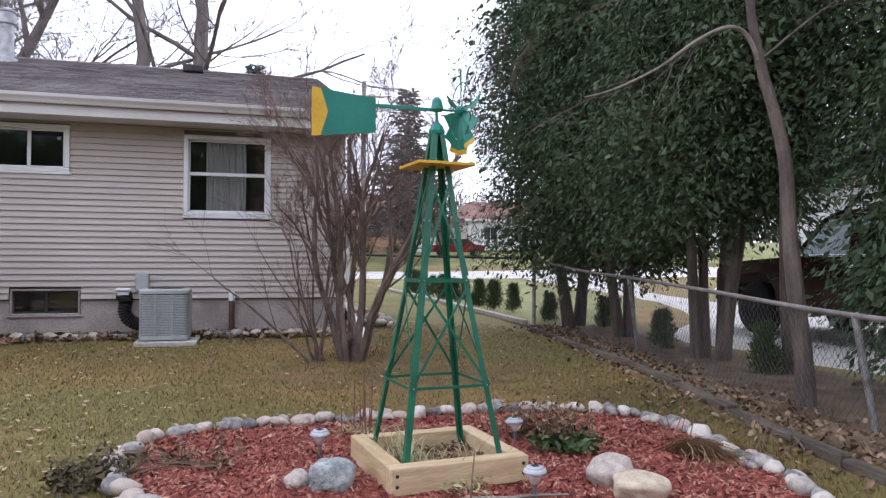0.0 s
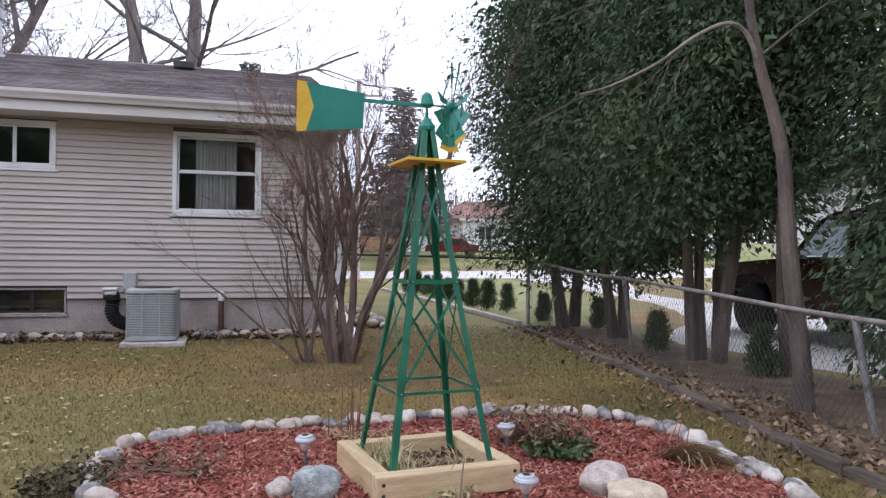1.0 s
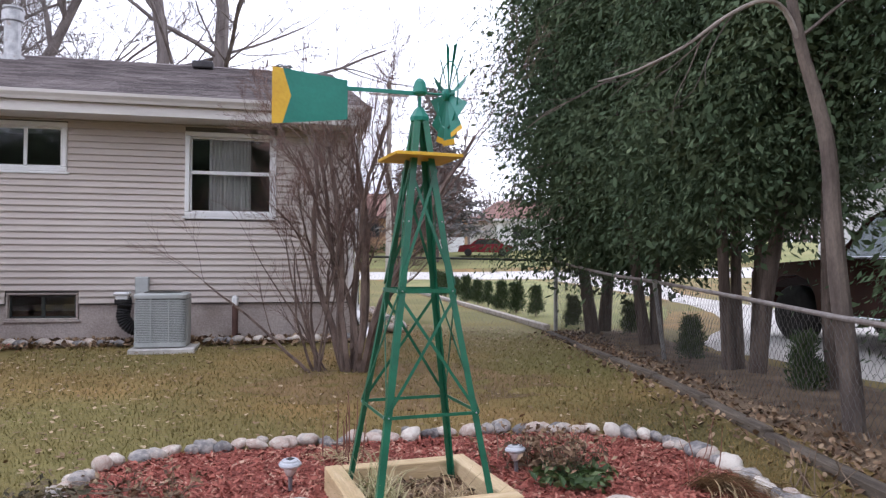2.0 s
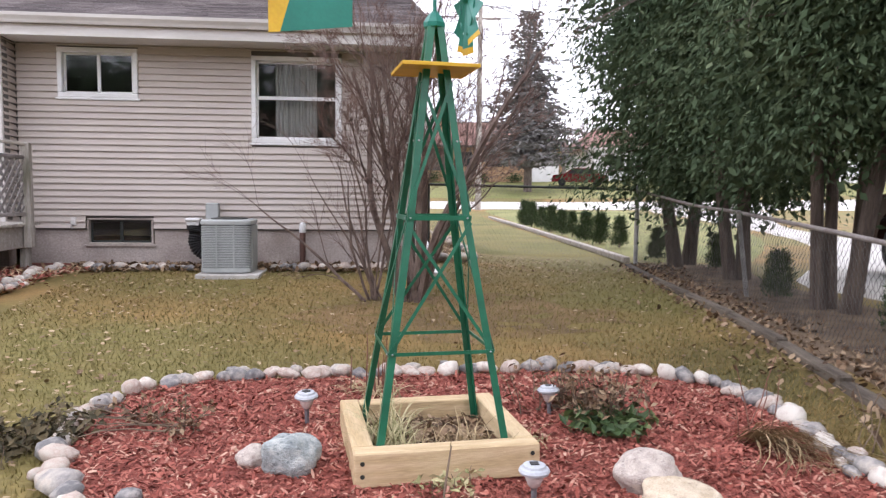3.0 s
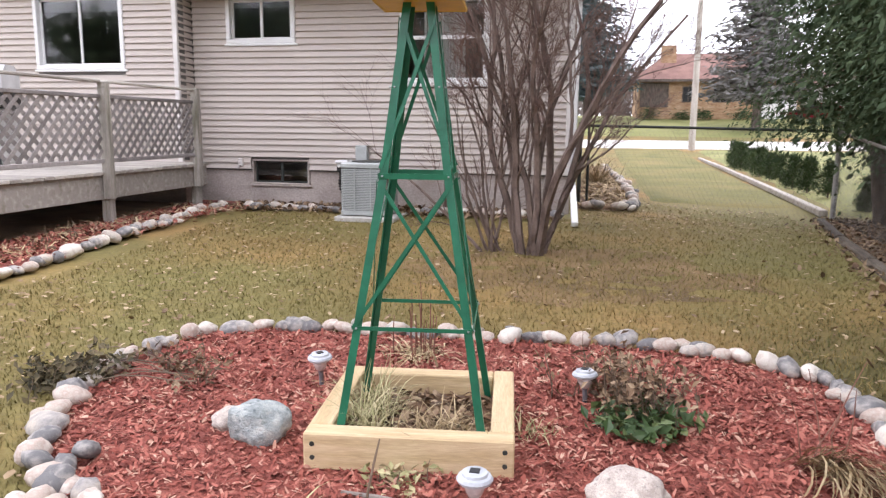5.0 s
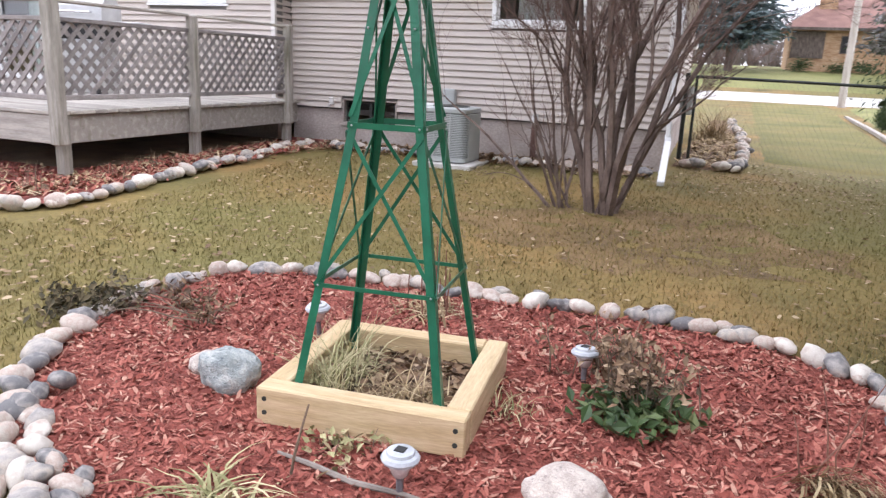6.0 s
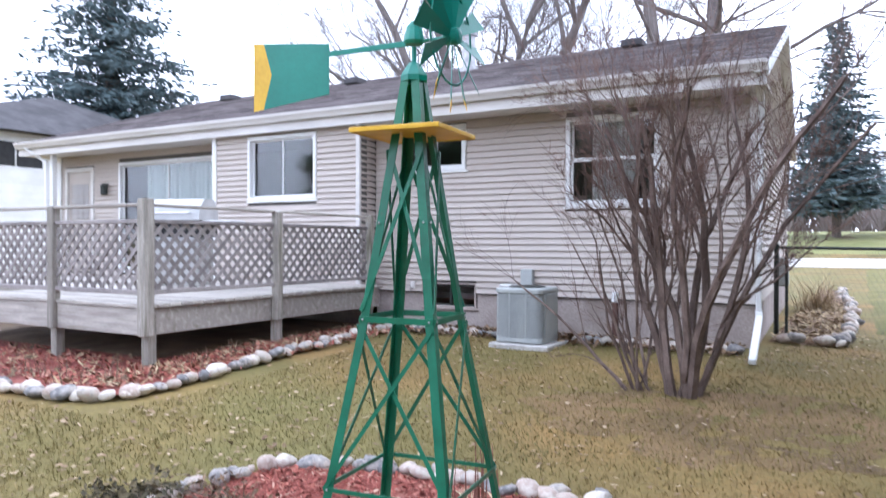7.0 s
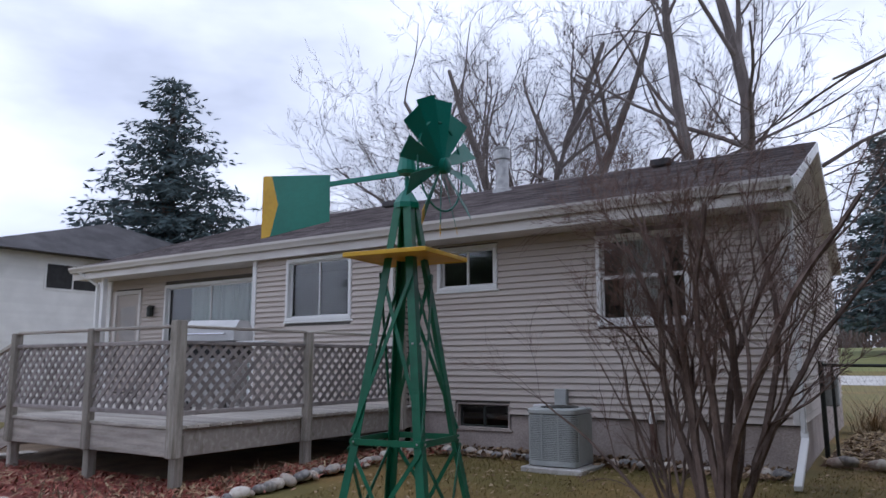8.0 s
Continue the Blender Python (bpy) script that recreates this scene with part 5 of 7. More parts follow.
boulder(1.56, 5.0, 0.265, 0.2, 0.2, M_BOULDER_G, "rough grey-green boulder with pale veins", 51, 0.2, 0.24)
boulder(1.385, 5.06, 0.14, 0.12, 0.12, M_BOULDER_P, "small pinkish-grey stone beside the boulder", 52, 0.5)
boulder(3.035, 4.7, 0.285, 0.22, 0.2, M_BOULDER_P, "smooth pinkish-grey boulder resting on the mulch", 53, -0.1)
boulder(3.09, 4.47, 0.315, 0.2, 0.165, M_BOULDER_T, "smooth tan boulder resting on the mulch", 54, -0.05)


# ---- solar path lights ----
def solar_light(x, y):
    t = thing("solar_light", (x, y, 0.0), "silver-grey plastic solar path light staked in the mulch", "garden light", "solar lights in the bed")
    part("stake", Shape().lathe([(0.006, -0.06), (0.011, -0.02), (0.012, 0.075), (0.016, 0.085)], n=12), M_STAKE, t, "dark grey plastic stake")
    part("lens", Shape().lathe([(0.016, 0.085), (0.024, 0.092), (0.036, 0.122), (0.038, 0.142)], n=20), M_LENS, t, "cloudy ribbed lens", True)
    part("cap", Shape().lathe([(0.038, 0.140), (0.058, 0.142), (0.062, 0.152), (0.056, 0.162), (0.046, 0.166), (0.043, 0.175), (0.026, 0.178)], n=24), M_GREYPLASTIC, t, "round grey cap")
    part("solar_cell", Shape().box((0, 0, 0.1795), (0.034, 0.034, 0.004), 0.001), M_BLACK, t, "dark square solar cell")
    return t


first = solar_light(2.535, 4.565)
copy_thing(first, pose(1.57, 5.685, -0.005, 2, -3, 40))
copy_thing(first, pose(2.885, 5.73, -0.012, -3, 3, 75))

# ---- the deck ----
deck = thing("deck", (-2.3, 7.6, 0.2), "raised weathered wooden deck with lattice railings", "deck")
DX0, DX1, DY0, DY1, DZ = -9.6, -2.3, 7.6, 11.52, 0.79


def dp(name, shape, mat_, parent=None, label=""):
    return part(name, shift(deck, shape), mat_, parent or deck, label)


me_cache = {}
nb, STEP_Y, STEP_X = 28, 8.95, -5.45
bw = (DY1 - DY0 + 0.04) / nb
for i in range(nb):
    yb = DY0 - 0.02 + bw * (i + 0.5)
    xa = STEP_X if yb < STEP_Y else DX0
    key = ("board", xa)
    if key not in me_cache:
        me_cache[key] = Shape().box(((xa + DX1) / 2 + 0.02, 0, 0), (DX1 - xa + 0.04, bw - 0.008, 0.035), 0.004).mesh("deck_board", M_DECK)
    part("deck_board", me_cache[key], None, deck, at=Matrix.Translation((2.3, yb - 7.6, DZ - 0.018 - 0.2)))
dp("rim_joist", Shape().box(((STEP_X + DX1) / 2, DY0 + 0.02, DZ - 0.17), (DX1 - STEP_X, 0.04, 0.26), 0.006), M_DECK)
dp("rim_joist", Shape().box((DX1 - 0.02, (DY0 + DY1) / 2 + 0.02, DZ - 0.17), (0.04, DY1 - DY0 - 0.04, 0.26), 0.006), M_DECK)
dp("rim_joist", Shape().box((STEP_X + 0.02, (DY0 + STEP_Y) / 2 + 0.03, DZ - 0.17), (0.04, STEP_Y - DY0 - 0.06, 0.26), 0.006), M_DECK)
dp("rim_joist", Shape().box(((STEP_X + DX0) / 2, STEP_Y + 0.02, DZ - 0.17), (STEP_X - DX0, 0.04, 0.26), 0.006), M_DECK)
for k in range(3):
    dp("tread", Shape().box((STEP_X - 0.17 - 0.3 * k, (DY0 + STEP_Y) / 2 + 0.08, DZ - 0.19 * (k + 1)), (0.31, STEP_Y - DY0 - 0.2, 0.04), 0.006), M_DECK)
for yy in (DY0 + 0.12, STEP_Y - 0.1):
    dp("stringer", Shape().plate([(STEP_X, yy, DZ - 0.05), (STEP_X, yy, DZ - 0.33), (STEP_X - 0.95, yy, 0.15), (STEP_X - 0.95, yy, 0.3)], 0.04, (0, 1, 0)), M_DECK)
for x in (-8.5, -6.8, -5.1, -3.6):
    dp("joist", Shape().box((x, (STEP_Y + DY1) / 2, DZ - 0.15), (0.04, DY1 - STEP_Y - 0.1, 0.2)), M_DECK)
POSTS = [(-2.3, 7.62, 1.80, 0.115), (-2.27, 9.36, 1.74, 0.095), (-2.27, 11.2, 1.76, 0.095), (-3.74, 7.62, 1.76, 0.095), (-5.32, 7.62, 1.74, 0.095), (-7.0, 7.6, 1.15, 0.09)]
for x, y, zt, w in POSTS:
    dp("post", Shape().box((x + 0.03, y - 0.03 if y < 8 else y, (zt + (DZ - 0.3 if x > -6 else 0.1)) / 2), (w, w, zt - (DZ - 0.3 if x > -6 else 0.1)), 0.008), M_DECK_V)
    b0 = ground_z(x, y) - 0.1
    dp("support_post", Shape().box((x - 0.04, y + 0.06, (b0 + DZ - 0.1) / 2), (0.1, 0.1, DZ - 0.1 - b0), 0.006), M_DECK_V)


def rail_bay(a, b):
    """One bay of railing: a top rail, two lattice rails and crossing slats."""
    a, b = Vector((*a, 0)), Vector((*b, 0))
    d = b - a
    l, m = d.length, Matrix.Translation(a - Vector((-2.3, 7.6, 0.2))) @ Matrix.Rotation(math.atan2(d.y, d.x), 4, "Z")
    part("top_rail", Shape().box((l / 2, 0, 1.742), (l, 0.085, 0.03), 0.006), M_DECK, deck, at=m)
    panel = part("lattice", Shape().box((l / 2, 0, 1.585), (l, 0.06, 0.04), 0.005), M_LATTICE, deck, "grey diagonal lattice panel", at=m)
    part("lower_rail", Shape().box((l / 2, 0, 0.905), (l, 0.06, 0.045), 0.005), M_LATTICE, panel)
    z0, z1, step = 0.925, 1.57, 0.136
    hgt = z1 - z0
    for lean, y in ((1, -0.009), (-1, 0.004)):
        x = -hgt
        while x < l:
            u0, u1 = max(0.0, -x), min(hgt, l - x)
            if u1 - u0 > 0.06:
                p0, p1 = (x + u0, u0), (x + u1, u1)
                if lean < 0:
                    p0, p1 = (l - p0[0], p0[1]), (l - p1[0], p1[1])
                dx, dz = p1[0] - p0[0], p1[1] - p0[1]
                n = math.hypot(dx, dz)
                c = ((p0[0] + p1[0]) / 2, y, z0 + (p0[1] + p1[1]) / 2)
                key = ("slat", round(n, 2))
                if key not in me_cache:
                    me_cache[key] = Shape().box((0, 0, 0), (n, 0.009, 0.041)).mesh("slat", M_LATTICE)
                part("slat", me_cache[key], None, panel, at=Matrix.Translation(c) @ Matrix.Rotation(-math.atan2(dz, dx), 4, "Y"))
            x += step


for a, b in (((-2.3, 7.68), (-2.27, 9.31)), ((-2.27, 9.41), (-2.27, 11.15)), ((-3.66, 7.6), (-2.34, 7.6)), ((-5.24, 7.6), (-3.76, 7.6))):
    rail_bay(a, b)

# the sloping rail of the steps
stair = dp("stair_rail", Shape().plate([(-5.36, 7.58, 1.6), (-5.36, 7.58, 1.64), (-6.98, 7.58, 1.12), (-6.98, 7.58, 1.08)], 0.06, (0, 1, 0)), M_DECK, None, "sloping lattice rail beside the steps")
part("lower_rail", shift(deck, Shape().plate([(-5.36, 7.58, 0.92), (-5.36, 7.58, 0.96), (-6.98, 7.58, 0.44), (-6.98, 7.58, 0.40)], 0.06, (0, 1, 0))), M_LATTICE, stair)
for k in range(18):
    for lean in (-1, 1):
        x0 = -5.36 - 0.136 * k + (0.62 if lean > 0 else 0.0)
        ends = []
        for t in (0.0, 1.0):
            x = x0 - lean * 0.62 * t
            xc = min(max(x, -6.96), -5.37)
            tt = t if abs(x - xc) < 1e-6 else (x0 - xc) / (lean * 0.62)
            ends.append((xc, 7.6 + 0.008 * lean, 0.94 + 0.64 * tt + (xc + 5.36) * 0.321))
        a_, b_e = Vector(ends[0]), Vector(ends[1])
        if (b_e - a_).length > 0.08 and -0.01 <= (x0 - ends[0][0]) / (lean * 0.62) <= 1.01:
            part("slat", shift(deck, flat_bar(a_, b_e, 0.041, 0.009, (0, 1, 0))), M_LATTICE, stair)

# barbecue grill on the deck
grill = thing("barbecue_grill", pose(-3.75, 9.3, DZ, 0, 0, 20), "pale grey gas barbecue grill standing on the deck", "grill")
part("cart", Shape().box((0, 0, 0.36), (0.62, 0.45, 0.6), 0.02), M_GRILLGREY, grill)
part("firebox", Shape().box((0, 0, 0.76), (0.72, 0.48, 0.2), 0.03), M_BLACK, grill)
part("lid", Shape().prism([(-0.25, 0.87), (0.25, 0.87), (0.24, 1.02), (0.12, 1.13), (-0.1, 1.13), (-0.23, 1.02)], "x", -0.35, 0.35), M_GRILLGREY, grill, "closed rounded lid")
part("lid_handle", Shape().tube([(-0.25, -0.27, 0.95), (-0.25, -0.31, 0.95), (0.25, -0.31, 0.95), (0.25, -0.27, 0.95)], 0.012, 8), M_CHROME, grill)
for x in (-0.55, 0.55):
    part("side_shelf", Shape().box((x, 0, 0.85), (0.38, 0.42, 0.03), 0.01), M_GRILLGREY, grill)
for x in (-0.26, 0.26):
    part("wheel", Shape().lathe([(0.05, -0.02), (0.07, -0.015), (0.07, 0.015), (0.05, 0.02)], (x, -0.2, 0.07), 14, "x"), M_BLACK, grill)

# ---- by the back wall ----
pad = solo("concrete_pad", Shape().box((0.22, 10.98, 0.19), (0.74, 0.72, 0.07), 0.012), M_CONC, "small concrete pad set in the lawn", "pad")
ac = thing("air_conditioner", (0.19, 10.98, 0.24), "pale grey outdoor air conditioner unit on a concrete pad", "air conditioner")
A, HA = 0.295, 0.60


def round_square(half, r, z, n=5):
    """The corners of a square with rounded corners, at one height."""
    out = []
    for k in range(4):
        cx, cy = (half - r) * (1, -1, -1, 1)[k], (half - r) * (1, 1, -1, -1)[k]
        for i in range(n + 1):
            a = math.pi / 2 * (k + i / n)
            out.append((cx + r * math.cos(a), cy + r * math.sin(a), z))
    return out


def round_box(levels):
    """Rounded squares stacked into one closed body; levels: half width, corner radius, height."""
    s, m = Shape(), 24
    for half, r, z in levels:
        s.v += round_square(half, r, z)
    for i in range(len(levels) - 1):
        s.f += [(i * m + k, i * m + (k + 1) % m, (i + 1) * m + (k + 1) % m, (i + 1) * m + k) for k in range(m)]
    s.f += [tuple(reversed(range(m))), tuple((len(levels) - 1) * m + k for k in range(m))]
    return s


part("base", round_box([(A, 0.08, 0.0), (A, 0.08, 0.05), (A - 0.008, 0.075, 0.055)]), M_AC, ac)
part("coil", round_box([(A - 0.016, 0.07, 0.05), (A - 0.016, 0.07, HA - 0.02)]), M_ACDARK, ac)
louvre_me = round_box([(A - 0.014, 0.072, -0.0065), (A - 0.003, 0.08, -0.0055), (A - 0.004, 0.08, 0.0045), (A - 0.014, 0.072, 0.0065)]).mesh("louvre", M_AC)
for i in range(25):
    part("louvre", louvre_me, None, ac, at=Matrix.Translation((0, 0, 0.068 + i * 0.0198)))
part("top", round_box([(A - 0.002, 0.08, HA - 0.035), (A + 0.004, 0.085, HA - 0.03), (A + 0.004, 0.085, HA + 0.008), (A - 0.012, 0.075, HA + 0.022), (A - 0.05, 0.05, HA + 0.026)]), M_AC, ac)
part("fan_guard", Shape().lathe([(0.22, 0), (0.22, 0.01), (0.2, 0.014), (0.05, 0.024), (0.02, 0.024)], (0, 0, HA + 0.024), 20), M_DARKMETAL, ac)
for x, y in ((-0.1, -1), (0.1, -1), (-1, -0.1), (-1, 0.1)):
    d = A - 0.002
    c = (x if abs(x) < 1 else x * d, y if abs(y) < 1 else y * d, HA / 2 + 0.01)
    part("rib", Shape().box(c, (0.016, 0.008, HA - 0.09) if abs(y) == 1 else (0.008, 0.016, HA - 0.09), 0.002), M_AC, ac)
part("service_panel", Shape().box((A - 0.001, 0.02, HA / 2), (0.012, 2 * A - 0.2, HA - 0.09), 0.004), M_AC, ac, "plain grey service panel")
box_ = solo("disconnect_box", Shape().box((-0.2, WALL - 0.06, 0.92), (0.17, 0.09, 0.24), 0.012), M_AC, "grey electrical disconnect box on the siding", "electrical box")
ex = thing("exhaust_vent", (-0.42, WALL - 0.1, 0.22), "black corrugated exhaust pipe with a white vent cap", "vent")
pts = [(0.0, -0.02, 0.52), (0.02, -0.06, 0.5), (0.03, -0.1, 0.42), (0.02, -0.12, 0.32), (0.06, -0.13, 0.22), (0.16, -0.14, 0.15), (0.28, -0.16, 0.13), (0.38, -0.2, 0.14)]
s = Shape()
cp = spline(pts, 7, False)
s.tube(cp, [0.085 + (0.008 if i % 2 else -0.008) for i in range(len(cp))], 14)
part("pipe", s, M_BLACK, ex, "black corrugated pipe")
part("cap", Shape().box((0.0, -0.08, 0.60), (0.2, 0.2, 0.05), 0.02).box((0.0, -0.08, 0.555), (0.15, 0.15, 0.06), 0.01), M_WHITE, ex, "white plastic vent cap")
part("collar", Shape().lathe([(0.09, 0.46), (0.1, 0.48), (0.1, 0.53)], (0, -0.06, 0), 14), M_BLACK, ex)
pv = thing("vent_pipe", (0.985, WALL - 0.09, 0.2), "brown upright vent pipe with a white cap", "pipe")
part("pipe", Shape().lathe([(0.04, -0.05), (0.04, 0.45)], n=14), material("brown_pipe", two((0.09, 0.045, 0.035), (0.13, 0.07, 0.055)), 0.6, 6, 4, 0.2, 40, 0), pv)
part("cap", Shape().lathe([(0.04, 0.45), (0.045, 0.46), (0.045, 0.55), (0.036, 0.575), (0.01, 0.59)], n=14), M_WHITE, pv, "white rounded cap")
t_ = plant("dead_perennial", -2.05, 7.1, 0.08, "clump of straw-coloured dead stalks beside the deck", "plant")
s, b_ = Shape(), Shape()
for bx, by in ((0, 0), (0.1, 0.8), (0.05, 1.5), (-0.3, -0.3), (-0.9, -0.2), (0.0, 2.3)):
    stems(None, r_, (bx, by, 0.05), 10, 0.3, 0.004, 0.12, 0.2, parent=t_, mat_=M_STEM)
    arching(b_, r_, (bx, by, 0.05), 60, 0.25, 0.01, 0.14, 0.55, 0.6)
part("leaves", b_, M_STRAW, t_)
t_ = plant("ornamental_grass", 2.95, 18.0, 0.1, "tall dried pale ornamental grass in the side bed", "plant")
part("leaves", arching(Shape(), r_, (0, 0, 0), 500, 0.8, 0.012, 0.14, 0.5, 1.1), M_STRAW, t_)


# ---- bare woody plants ----
def grow(s, r, p, d, length, radius, depth, spec, fine, least=0.0022, thin=(0.5, 0.75)):
    """One branch and, from it, its side branches. spec: segments, sag, wander, children, child length, spread."""
    seg, wander, lift, kids, shorter, spread = spec
    seg = seg if depth > 0 else max(3, seg // 2)
    pts, rad, dirs = [p], [radius], [d]
    for i in range(seg):
        d = (d + Vector((r.gauss(0, wander), r.gauss(0, wander), r.gauss(0, wander) + lift))).normalized()
        pts.append(pts[-1] + d * length / seg)
        rad.append(radius * (1 - 0.62 * (i + 1) / seg))
        dirs.append(d)
    target = fine if depth <= 1 else s
    target.tube(pts, rad, 7 if radius > 0.05 else 5 if radius > 0.012 else 3, False)
    if depth <= 0:
        return
    for k in range(kids if isinstance(kids, int) else r.randint(*kids)):
        i = r.randint(max(1, seg // 3), seg)
        side = dirs[i].cross(Vector((r.gauss(0, 1), r.gauss(0, 1), r.gauss(0, 1)))).normalized()
        nd = (dirs[i] + side * spread * r.uniform(0.6, 1.3)).normalized()
        grow(s, r, pts[i], nd, length * shorter * r.uniform(0.65, 1.2), max(rad[i] * r.uniform(*thin), least), depth - 1, spec, fine, least, thin)


r_ = random.Random(61)
shrub = thing("bare_shrub", (2.32, 9.32, 0.12), "large leafless multi-stemmed shrub with reddish-brown twigs", "shrub")
wood, twig = Shape(), Shape()
for k in range(10):
    a = k * 0.63 + r_.uniform(-0.25, 0.25)
    lean = r_.uniform(0.08, 0.34)
    base = Vector((0.11 * math.cos(a), 0.08 * math.sin(a), -0.05))
    grow(wood, r_, base, Vector((lean * math.cos(a) + 0.13, lean * math.sin(a), 1)).normalized(), r_.uniform(2.2, 2.9), r_.uniform(0.03, 0.055), 4, (10, 0.1, 0.02, (6, 8), 0.42, 0.55), twig, 0.0016, (0.3, 0.52))
for k in range(8):
    base = Vector((-0.42 + 0.08 * r_.gauss(0, 1), 0.02 + 0.05 * r_.gauss(0, 1), -0.05))
    grow(wood, r_, base, Vector((-0.4 + 0.25 * r_.gauss(0, 1), -0.05 + 0.2 * r_.gauss(0, 1), 1.0)).normalized(), r_.uniform(1.2, 2.0), r_.uniform(0.012, 0.024), 3, (8, 0.09, 0.0, (4, 6), 0.48, 0.5), twig, 0.0016, (0.35, 0.6))
part("trunk", wood, M_SHRUBBARK, shrub, "dark crooked stems")
tagged(part("twig_crown", twig, M_TWIG, shrub, "fine reddish twigs"), kind="stuff")
solo("shrub_soil", loop_bed([Vector((2.75 + 1.5 * math.cos(a * 0.314) * (1 + 0.15 * math.sin(a * 2.1)), 8.65 + 0.95 * math.sin(a * 0.314) * (1 + 0.12 * math.cos(a * 1.7)))) for a in range(20)], Vector((2.75, 8.65)), 14, lambda x, y: lawn_z(x, y) - 0.019), M_BAREPATCH, "patch of bare soil under the shrub", "soil", "structure", True)


def bare_tree(x, y, height, radius, seed, label, trunks=1, lean=0.06, tilt=0.0, limbs=5, reach=0.36):
    r = random.Random(seed)
    t = thing("bare_tree", (x, y, ground_z(x, y) - 0.1), label, "tree", "bare trees behind the house")
    wood_, twig_ = Shape(), Shape()
    for k in range(trunks):
        d = Vector((r.gauss(0, lean) + tilt + (k - (trunks - 1) / 2) * 0.22, r.gauss(0, lean), 1)).normalized()
        b = Vector((0, 0, 0))
        mid = b + d * height * 0.42
        wood_.tube([b, (b + mid) / 2, mid], [radius, radius * 0.92, radius * 0.85], 10, False)
        grow(wood_, r, mid, d, height * 0.58, radius * 0.85, 5, (8, 0.07, 0.015, (3, 5), 0.55, 0.75), twig_, 0.006, (0.4, 0.65))
        for j in range(limbs):
            a = r.uniform(0, 6.283)
            q_ = mid * r.uniform(0.75, 1.15)
            grow(wood_, r, q_, Vector((math.cos(a), math.sin(a), 0.35)).normalized(), height * reach, radius * 0.3, 4, (8, 0.12, 0.03, (4, 6), 0.52, 0.7), twig_, 0.006, (0.4, 0.65))
    part("trunk", wood_, M_TREEBARK, t)
    part("crown", twig_, M_TREEBARK, t, "crown of fine bare branches")
    return t


bare_tree(-1.2, 25.1, 15.5, 0.25, 71, "tall bare tree rising behind the roof", 1, 0.01, -0.1)
bare_tree(-0.1, 25.9, 16.5, 0.28, 72, "tall bare tree with a straight trunk", 1, 0.01, -0.03)
bare_tree(-9.6, 28.4, 14.5, 0.27, 73, "spreading bare tree with forked trunks", 4, 0.1, 0.0, 9, 0.46)


# ---- evergreens ----
class Foliage:
    """Many small pointed sprays in arrays, gathered clump by clump."""

    def __init__(self, seed):
        self.r, self.v = np.random.default_rng(seed), []

    def clump(self, c, n, radius, size, flat=0.55, droop=0.5, narrow=0.1):
        r = self.r
        u = r.normal(0, 1, (n, 3)) * (1, 1, flat)
        p = np.array(tuple(c)) + u * radius * 0.5
        out = u * (1, 1, 0)
        out /= np.maximum(np.linalg.norm(out, axis=1, keepdims=True), 1e-3)
        d = out * r.uniform(0.3, 1.0, (n, 1)) + r.normal(0, 0.35, (n, 3)) * (1, 1, 0.4)
        d[:, 2] -= droop * r.uniform(0.2, 2.2, n)
        d /= np.maximum(np.linalg.norm(d, axis=1, keepdims=True), 1e-3)
        w = np.cross(d, r.normal(0, 1, (n, 3)))
        w /= np.maximum(np.linalg.norm(w, axis=1, keepdims=True), 1e-3)
        l = size * r.uniform(0.5, 1.5, (n, 1))
        self.v.append(np.stack([p, p + d * l * 0.5 + w * l * narrow, p + d * l, p + d * l * 0.45 - w * l * narrow], 1).reshape(-1, 3))

    def mesh(self, name, mat_):
        v = np.concatenate(self.v)
        me = bpy.data.meshes.new(name)
        n = len(v) // 4
        me.vertices.add(4 * n)
        me.vertices.foreach_set("co", v.ravel())
        me.loops.add(4 * n)
        me.loops.foreach_set("vertex_index", np.arange(4 * n))
        me.polygons.add(n)
        me.polygons.foreach_set("loop_start", np.arange(0, 4 * n, 4))
        me.update(calc_edges=True)
        me.materials.append(mat_)
        return me


